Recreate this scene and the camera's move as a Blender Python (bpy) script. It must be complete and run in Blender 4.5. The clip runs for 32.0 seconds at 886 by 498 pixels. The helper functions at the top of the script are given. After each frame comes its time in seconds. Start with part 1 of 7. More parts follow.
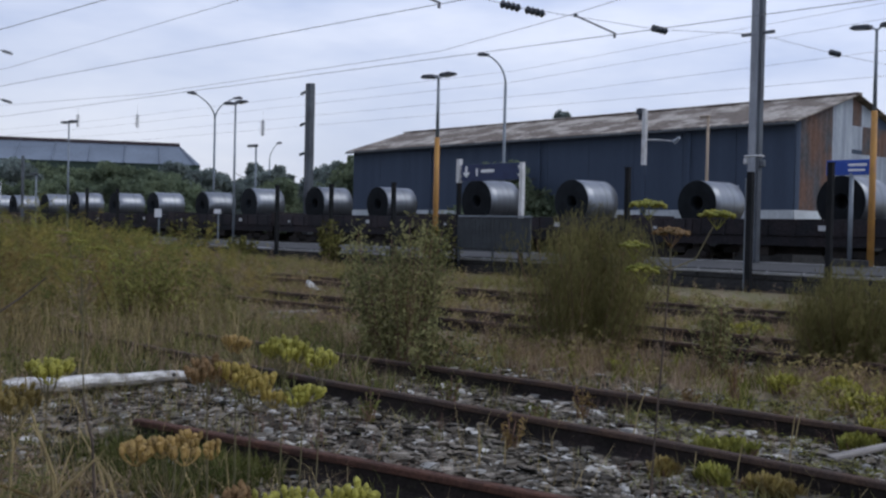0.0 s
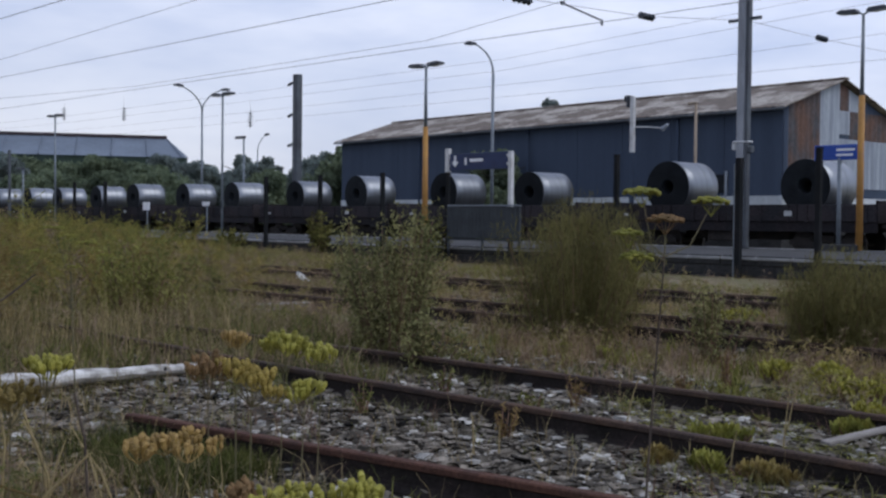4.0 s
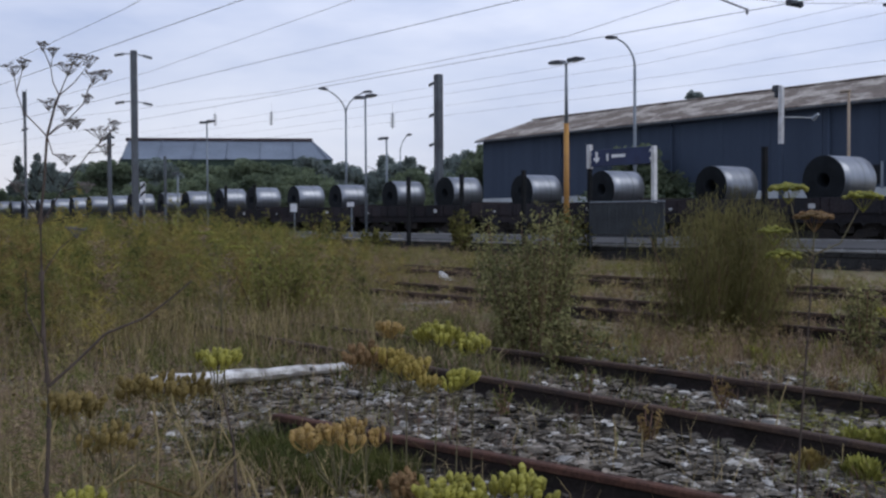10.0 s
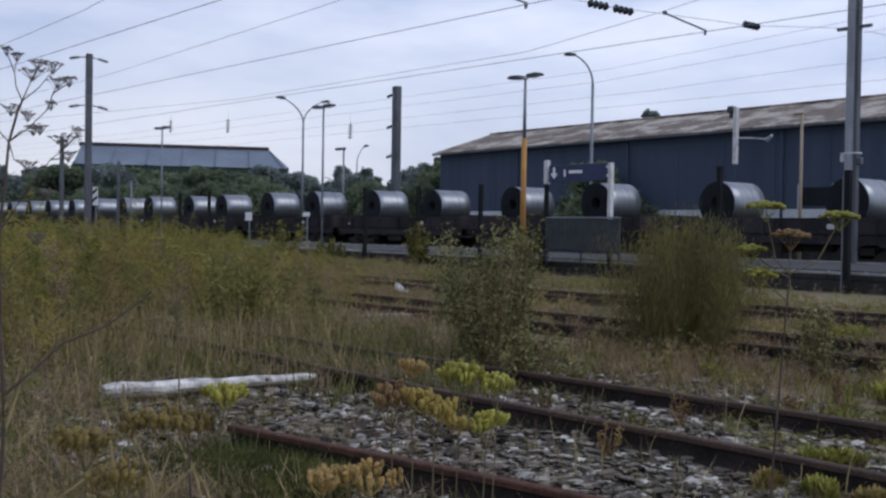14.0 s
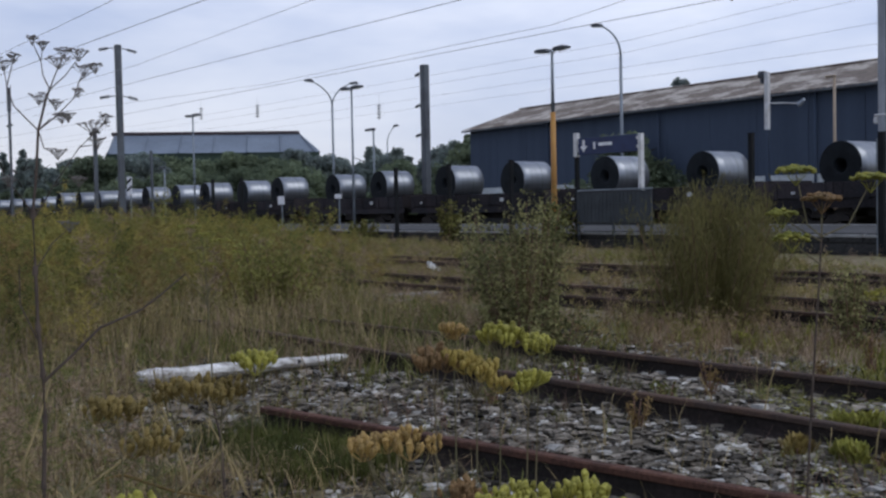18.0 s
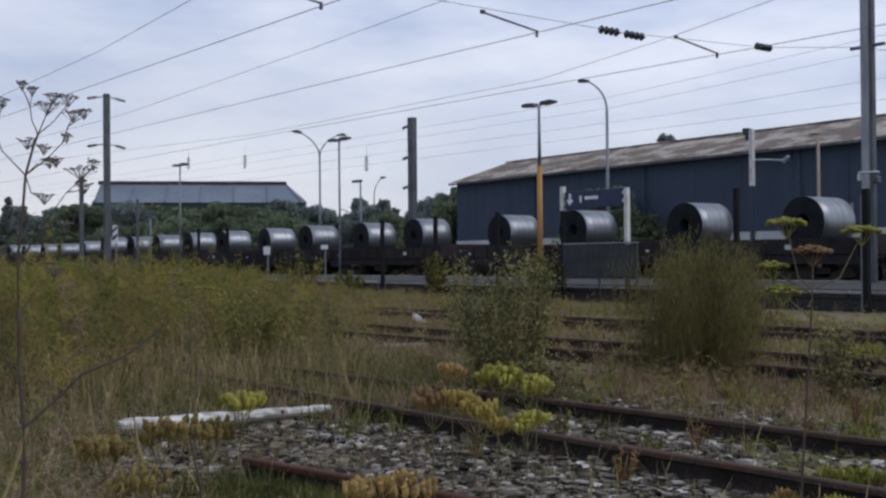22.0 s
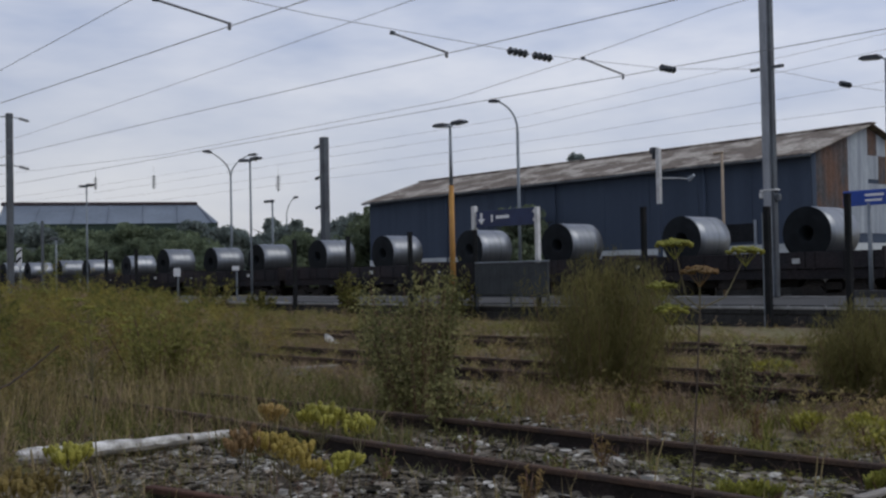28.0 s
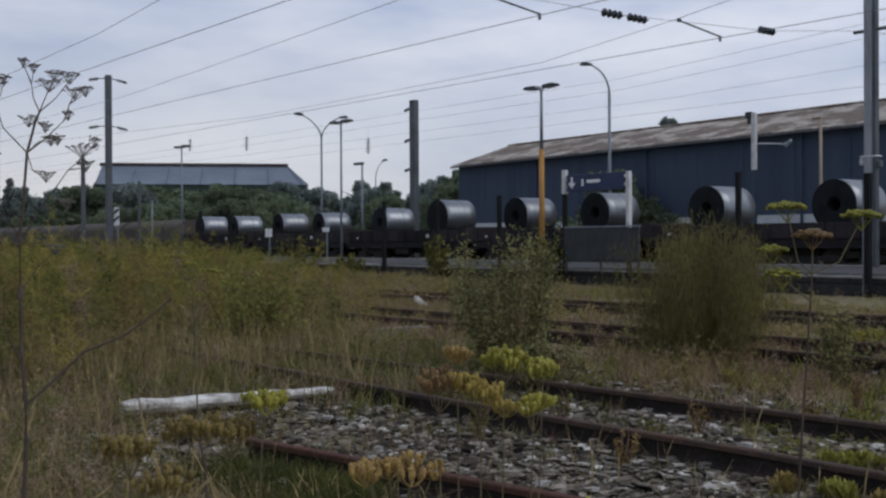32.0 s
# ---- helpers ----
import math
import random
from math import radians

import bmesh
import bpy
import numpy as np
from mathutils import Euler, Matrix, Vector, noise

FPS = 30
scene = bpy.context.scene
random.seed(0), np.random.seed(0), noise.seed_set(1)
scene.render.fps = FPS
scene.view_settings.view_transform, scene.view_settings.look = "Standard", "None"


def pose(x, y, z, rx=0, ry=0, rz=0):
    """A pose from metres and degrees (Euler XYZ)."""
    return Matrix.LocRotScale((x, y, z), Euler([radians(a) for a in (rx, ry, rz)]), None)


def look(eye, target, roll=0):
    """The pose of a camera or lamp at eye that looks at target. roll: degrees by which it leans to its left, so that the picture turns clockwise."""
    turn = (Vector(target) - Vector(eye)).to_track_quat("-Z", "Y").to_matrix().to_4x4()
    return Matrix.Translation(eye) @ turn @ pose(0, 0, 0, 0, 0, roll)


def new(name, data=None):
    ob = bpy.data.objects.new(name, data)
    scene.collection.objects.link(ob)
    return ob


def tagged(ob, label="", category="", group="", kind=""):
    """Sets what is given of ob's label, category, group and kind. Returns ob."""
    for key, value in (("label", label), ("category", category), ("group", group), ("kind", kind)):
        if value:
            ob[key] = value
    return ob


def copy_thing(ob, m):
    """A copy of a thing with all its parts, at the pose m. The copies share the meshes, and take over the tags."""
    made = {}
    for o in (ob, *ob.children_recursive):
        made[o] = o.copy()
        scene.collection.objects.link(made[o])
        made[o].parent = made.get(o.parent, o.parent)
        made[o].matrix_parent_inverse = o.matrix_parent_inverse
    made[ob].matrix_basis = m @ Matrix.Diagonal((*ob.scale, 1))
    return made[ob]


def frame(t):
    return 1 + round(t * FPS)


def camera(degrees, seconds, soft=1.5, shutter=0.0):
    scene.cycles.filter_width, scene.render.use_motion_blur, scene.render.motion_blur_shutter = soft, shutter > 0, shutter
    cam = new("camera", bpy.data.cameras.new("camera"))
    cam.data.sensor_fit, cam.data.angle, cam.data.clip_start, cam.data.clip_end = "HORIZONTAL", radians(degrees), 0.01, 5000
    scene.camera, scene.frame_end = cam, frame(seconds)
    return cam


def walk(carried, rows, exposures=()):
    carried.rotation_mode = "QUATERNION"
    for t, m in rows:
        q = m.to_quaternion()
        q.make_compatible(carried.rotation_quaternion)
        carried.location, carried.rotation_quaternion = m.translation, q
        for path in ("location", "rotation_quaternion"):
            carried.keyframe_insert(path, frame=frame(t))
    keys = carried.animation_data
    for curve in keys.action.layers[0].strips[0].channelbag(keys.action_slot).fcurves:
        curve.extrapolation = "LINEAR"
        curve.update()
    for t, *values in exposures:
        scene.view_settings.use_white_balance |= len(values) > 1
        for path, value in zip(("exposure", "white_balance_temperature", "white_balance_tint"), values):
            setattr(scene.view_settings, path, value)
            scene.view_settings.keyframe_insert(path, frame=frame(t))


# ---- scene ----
cam = camera(43.4, 32.0, soft=2.5)
# rows: seconds, x, y, z, yaw, pitch, roll
ROWS = [
    (0.0, 0.010, -0.014, 1.349, 0.474, -0.915, -2.226),
    (0.5, 0.001, -0.018, 1.340, 2.287, -1.176, -1.492),
    (1.0, 0.014, -0.006, 1.343, -0.001, -1.484, -2.462),
    (1.5, 0.011, -0.011, 1.351, 0.129, -1.403, -2.003),
    (2.0, 0.000, -0.000, 1.350, -0.027, -1.826, -2.017),
    (2.5, -0.001, 0.004, 1.347, -0.405, -1.766, -2.065),
    (3.0, -0.000, 0.001, 1.347, -0.490, -1.675, -2.056),
    (3.5, -0.003, 0.002, 1.347, -0.285, -1.444, -1.721),
    (5.5, -0.001, 0.055, 1.370, 0.950, -1.441, -1.373),
    (6.0, -0.005, 0.042, 1.369, 3.944, -1.738, -1.734),
    (6.5, -0.005, 0.031, 1.370, 6.133, -1.824, -1.569),
    (7.0, 0.001, 0.010, 1.373, 6.388, -2.217, -1.654),
    (7.5, -0.006, 0.010, 1.379, 6.573, -2.385, -1.783),
    (8.0, -0.001, 0.017, 1.375, 5.928, -2.110, -1.765),
    (8.5, 0.007, 0.017, 1.373, 5.366, -2.192, -1.662),
    (9.0, 0.009, 0.018, 1.371, 5.779, -2.343, -1.159),
    (9.5, -0.002, 0.032, 1.366, 7.463, -2.021, -0.683),
    (10.0, 0.020, 0.024, 1.377, 7.223, -1.711, -0.610),
    (10.5, -0.014, 0.026, 1.380, 6.514, -0.986, -0.796),
    (11.0, -0.031, 0.044, 1.379, 6.762, -1.162, -0.917),
    (11.5, -0.029, 0.093, 1.368, 5.972, -1.114, -1.674),
    (12.0, -0.032, 0.121, 1.363, 5.788, -1.039, -1.842),
    (12.5, -0.039, 0.125, 1.365, 5.488, -0.788, -1.945),
    (13.0, -0.039, 0.097, 1.367, 5.255, -0.707, -1.960),
    (13.5, -0.030, 0.095, 1.369, 5.121, -0.763, -1.811),
    (14.0, -0.036, 0.085, 1.369, 4.910, -1.012, -1.868),
    (14.5, -0.014, 0.068, 1.373, 5.186, -0.787, -1.822),
    (16.5, 0.024, 0.045, 1.372, 4.358, -2.419, -1.662),
    (17.0, 0.034, 0.043, 1.364, 5.596, -3.222, -1.027),
    (17.5, 0.037, 0.052, 1.369, 5.470, -2.553, -1.318),
    (18.0, 0.033, 0.050, 1.371, 6.622, -2.191, 0.205),
    (18.5, 0.029, 0.043, 1.373, 7.587, -1.982, 0.654),
    (19.0, 0.040, 0.070, 1.368, 7.254, -1.643, 0.283),
    (19.5, 0.043, 0.052, 1.361, 6.853, -1.276, 0.259),
    (20.0, 0.042, 0.055, 1.364, 6.019, -0.920, -0.224),
    (20.5, 0.033, 0.056, 1.363, 6.953, -0.254, 0.509),
    (21.0, 0.029, 0.074, 1.362, 6.616, 0.277, 0.225),
    (21.5, 0.016, 0.074, 1.358, 6.622, 0.493, -0.093),
    (22.0, 0.024, 0.085, 1.356, 5.899, 0.505, -0.440),
    (22.5, 0.021, 0.077, 1.359, 6.727, 0.222, -0.893),
    (23.0, 0.020, 0.082, 1.357, 6.595, -0.007, -0.620),
    (23.5, 0.026, 0.095, 1.358, 6.637, 0.067, -0.564),
    (24.0, 0.028, 0.097, 1.357, 5.965, 0.075, -0.731),
    (24.5, 0.025, 0.089, 1.357, 5.779, 0.067, -0.755),
    (26.5, 0.027, 0.077, 1.361, 5.765, 0.633, -1.184),
    (27.0, 0.032, 0.070, 1.367, 5.277, 1.144, -1.616),
    (27.5, 0.045, 0.078, 1.369, 4.603, 1.863, -0.428),
    (28.0, 0.082, 0.046, 1.379, 1.497, 1.490, 0.181),
    (28.5, 0.078, 0.024, 1.374, 1.211, 1.201, 0.364),
    (29.0, 0.057, 0.048, 1.368, 2.167, 1.032, -0.183),
    (29.5, 0.065, 0.046, 1.368, 1.902, 1.270, 0.005),
    (30.0, 0.041, 0.071, 1.364, 4.153, 1.111, -0.619),
    (30.5, 0.048, 0.072, 1.367, 4.470, 1.320, -0.767),
    (31.0, 0.038, 0.060, 1.366, 4.906, 0.964, -0.642),
    (31.5, 0.027, 0.067, 1.367, 5.333, 1.209, -0.817),
    (32.0, 0.016, 0.061, 1.358, 5.967, -0.379, -0.641),
]
# the yard falls gently to one side of the line of sight; the platform, the main line and the buildings stand level
FALL = pose(0.02, 0.05, 1.37, 0, 0, 4.5) @ pose(0, 0, 0, 0, 0.95, 0) @ pose(0.02, 0.05, 1.37, 0, 0, 4.5).inverted()
walk(cam, [(t, FALL @ pose(x, y, z, 90 + pitch, roll, yaw)) for t, x, y, z, yaw, pitch, roll in ROWS],
     exposures=[(0.0, -0.02, 6220, 11), (7.0, -0.01, 6230, 12), (14.0, -0.01, 6230, 12), (17.0, 0.03, 6450, 11), (18.2, -0.02, 6230, 11), (20.0, -0.01, 6220, 11), (21.0, -0.05, 6180, 9), (22.2, -0.07, 6550, 10), (24.0, -0.09, 6600, 9), (27.0, -0.24, 6520, 9), (28.0, -0.28, 6700, 9), (32.0, -0.25, 6620, 9)])

# ---- light: an overcast evening sky, with a weak wide sun behind the cloud ----
world = bpy.data.worlds.new("overcast_sky")
scene.world = world
world.use_nodes = True
wn, wl = world.node_tree.nodes, world.node_tree.links
wn.clear()
w_out = wn.new("ShaderNodeOutputWorld")
w_bg = wn.new("ShaderNodeBackground")
w_sky = wn.new("ShaderNodeTexSky")
w_sky.sky_type, w_sky.sun_disc = "NISHITA", False
w_sky.sun_elevation, w_sky.sun_rotation = radians(32), radians(-60)
w_dim = wn.new("ShaderNodeVectorMath")
w_dim.operation = "SCALE"
w_dim.inputs["Scale"].default_value = 0.10
w_co = wn.new("ShaderNodeTexCoord")
w_map = wn.new("ShaderNodeMapping")
w_map.inputs["Scale"].default_value = (1.0, 1.0, 3.6)
w_noise = wn.new("ShaderNodeTexNoise")
w_noise.inputs["Scale"].default_value = 2.6
w_noise.inputs["Detail"].default_value = 5.0
w_noise.inputs["Roughness"].default_value = 0.56
w_ramp = wn.new("ShaderNodeValToRGB")
w_ramp.color_ramp.elements[0].position, w_ramp.color_ramp.elements[0].color = 0.36, (0.44, 0.535, 0.79, 1)
w_ramp.color_ramp.elements[1].position, w_ramp.color_ramp.elements[1].color = 0.62, (0.845, 0.89, 1.045, 1)
w_mix = wn.new("ShaderNodeMix")
w_mix.data_type = "RGBA"
w_mix.inputs["Factor"].default_value = 0.86
wl.new(w_sky.outputs[0], w_dim.inputs[0])
wl.new(w_co.outputs["Generated"], w_map.inputs[0])
wl.new(w_map.outputs[0], w_noise.inputs["Vector"])
wl.new(w_noise.outputs["Fac"], w_ramp.inputs[0])
wl.new(w_dim.outputs[0], w_mix.inputs["A"])
w_low = wn.new("ShaderNodeMix")
w_low.data_type = "RGBA"
w_low.inputs["B"].default_value = (0.73, 0.745, 0.82, 1)
w_sep = wn.new("ShaderNodeSeparateXYZ")
w_h = wn.new("ShaderNodeMapRange")
w_h.inputs["From Min"].default_value, w_h.inputs["From Max"].default_value = 0.02, 0.22
w_h.inputs["To Min"].default_value, w_h.inputs["To Max"].default_value = 0.75, 0.0
wl.new(w_co.outputs["Generated"], w_sep.inputs[0])
wl.new(w_sep.outputs["Z"], w_h.inputs["Value"])
wl.new(w_h.outputs[0], w_low.inputs["Factor"])
wl.new(w_ramp.outputs[0], w_low.inputs["A"])
wl.new(w_low.outputs["Result"], w_mix.inputs["B"])
wl.new(w_mix.outputs["Result"], w_bg.inputs["Color"])
w_side = wn.new("ShaderNodeMapRange")   # the cloud is thinner, and so brighter, towards the sun
w_side.inputs["From Min"].default_value, w_side.inputs["From Max"].default_value = -1.0, 1.0
w_side.inputs["To Min"].default_value, w_side.inputs["To Max"].default_value = 0.84, 1.24
wl.new(w_sep.outputs["X"], w_side.inputs["Value"])
wl.new(w_side.outputs[0], w_bg.inputs["Strength"])
wl.new(w_bg.outputs[0], w_out.inputs["Surface"])

sun = new("sun", bpy.data.lights.new("sun", "SUN"))
sun.data.energy, sun.data.angle, sun.data.color = 1.0, radians(25), (1.0, 0.96, 0.9)
sun.matrix_world = look((60, 20, 60), (0, 30, 0))


# ---- materials ----
def mat(name, col, rough=0.85, metal=0.0, col2=None, scale=2.0, fine=30.0, var=0.25, bump=0.25, isl=0.0, rnd=0.0,
        leaf=0.0, spec=0.3, stretch=(1, 1, 1), lo=0.35, hi=0.65, emit=None):
    """A surface with two scales of variation: col and col2 mixed in patches, a fine grain, and relief."""
    m = bpy.data.materials.new(name)
    m.use_nodes = True
    nt = m.node_tree
    N, L = nt.nodes, nt.links
    bs = N["Principled BSDF"]
    bs.inputs["Roughness"].default_value = rough
    bs.inputs["Metallic"].default_value = metal
    bs.inputs["Specular IOR Level"].default_value = spec
    co = N.new("ShaderNodeTexCoord")
    mp = N.new("ShaderNodeMapping")
    mp.inputs["Scale"].default_value = stretch
    L.new(co.outputs["Object"], mp.inputs[0])
    n1 = N.new("ShaderNodeTexNoise")
    n1.inputs["Scale"].default_value, n1.inputs["Detail"].default_value = scale, 5.0
    n2 = N.new("ShaderNodeTexNoise")
    n2.inputs["Scale"].default_value, n2.inputs["Detail"].default_value = fine, 4.0
    L.new(mp.outputs[0], n1.inputs["Vector"])
    L.new(mp.outputs[0], n2.inputs["Vector"])
    rp = N.new("ShaderNodeMapRange")
    rp.inputs["From Min"].default_value, rp.inputs["From Max"].default_value = lo, hi
    L.new(n1.outputs["Fac"], rp.inputs["Value"])
    mx = N.new("ShaderNodeMix")
    mx.data_type = "RGBA"
    c2 = col2 or tuple(c * (1 - var) for c in col)
    mx.inputs["A"].default_value, mx.inputs["B"].default_value = (*col, 1), (*c2, 1)
    L.new(rp.outputs[0], mx.inputs["Factor"])
    hs = N.new("ShaderNodeHueSaturation")
    L.new(mx.outputs["Result"], hs.inputs["Color"])
    # value = 1 + grain + island + object variation
    gr = N.new("ShaderNodeMapRange")
    gr.inputs["From Min"].default_value, gr.inputs["From Max"].default_value = 0.3, 0.7
    gr.inputs["To Min"].default_value, gr.inputs["To Max"].default_value = 1 - var, 1 + var
    L.new(n2.outputs["Fac"], gr.inputs["Value"])
    last = gr.outputs[0]
    for amount, node, sock in ((isl, "ShaderNodeNewGeometry", "Random Per Island"), (rnd, "ShaderNodeObjectInfo", "Random")):
        if amount:
            g = N.new(node)
            r2 = N.new("ShaderNodeMapRange")
            r2.inputs["To Min"].default_value, r2.inputs["To Max"].default_value = 1 - amount, 1 + amount
            L.new(g.outputs[sock], r2.inputs["Value"])
            mu = N.new("ShaderNodeMath")
            mu.operation = "MULTIPLY"
            L.new(last, mu.inputs[0])
            L.new(r2.outputs[0], mu.inputs[1])
            last = mu.outputs[0]
    L.new(last, hs.inputs["Value"])
    L.new(hs.outputs["Color"], bs.inputs["Base Color"])
    if bump:
        bp = N.new("ShaderNodeBump")
        bp.inputs["Strength"].default_value = bump
        bp.inputs["Distance"].default_value = 0.02
        L.new(n2.outputs["Fac"], bp.inputs["Height"])
        L.new(bp.outputs[0], bs.inputs["Normal"])
    if leaf:
        tr = N.new("ShaderNodeBsdfTranslucent")
        L.new(hs.outputs["Color"], tr.inputs["Color"])
        ms = N.new("ShaderNodeMixShader")
        ms.inputs[0].default_value = leaf
        L.new(bs.outputs[0], ms.inputs[1])
        L.new(tr.outputs[0], ms.inputs[2])
        L.new(ms.outputs[0], N["Material Output"].inputs["Surface"])
    return m


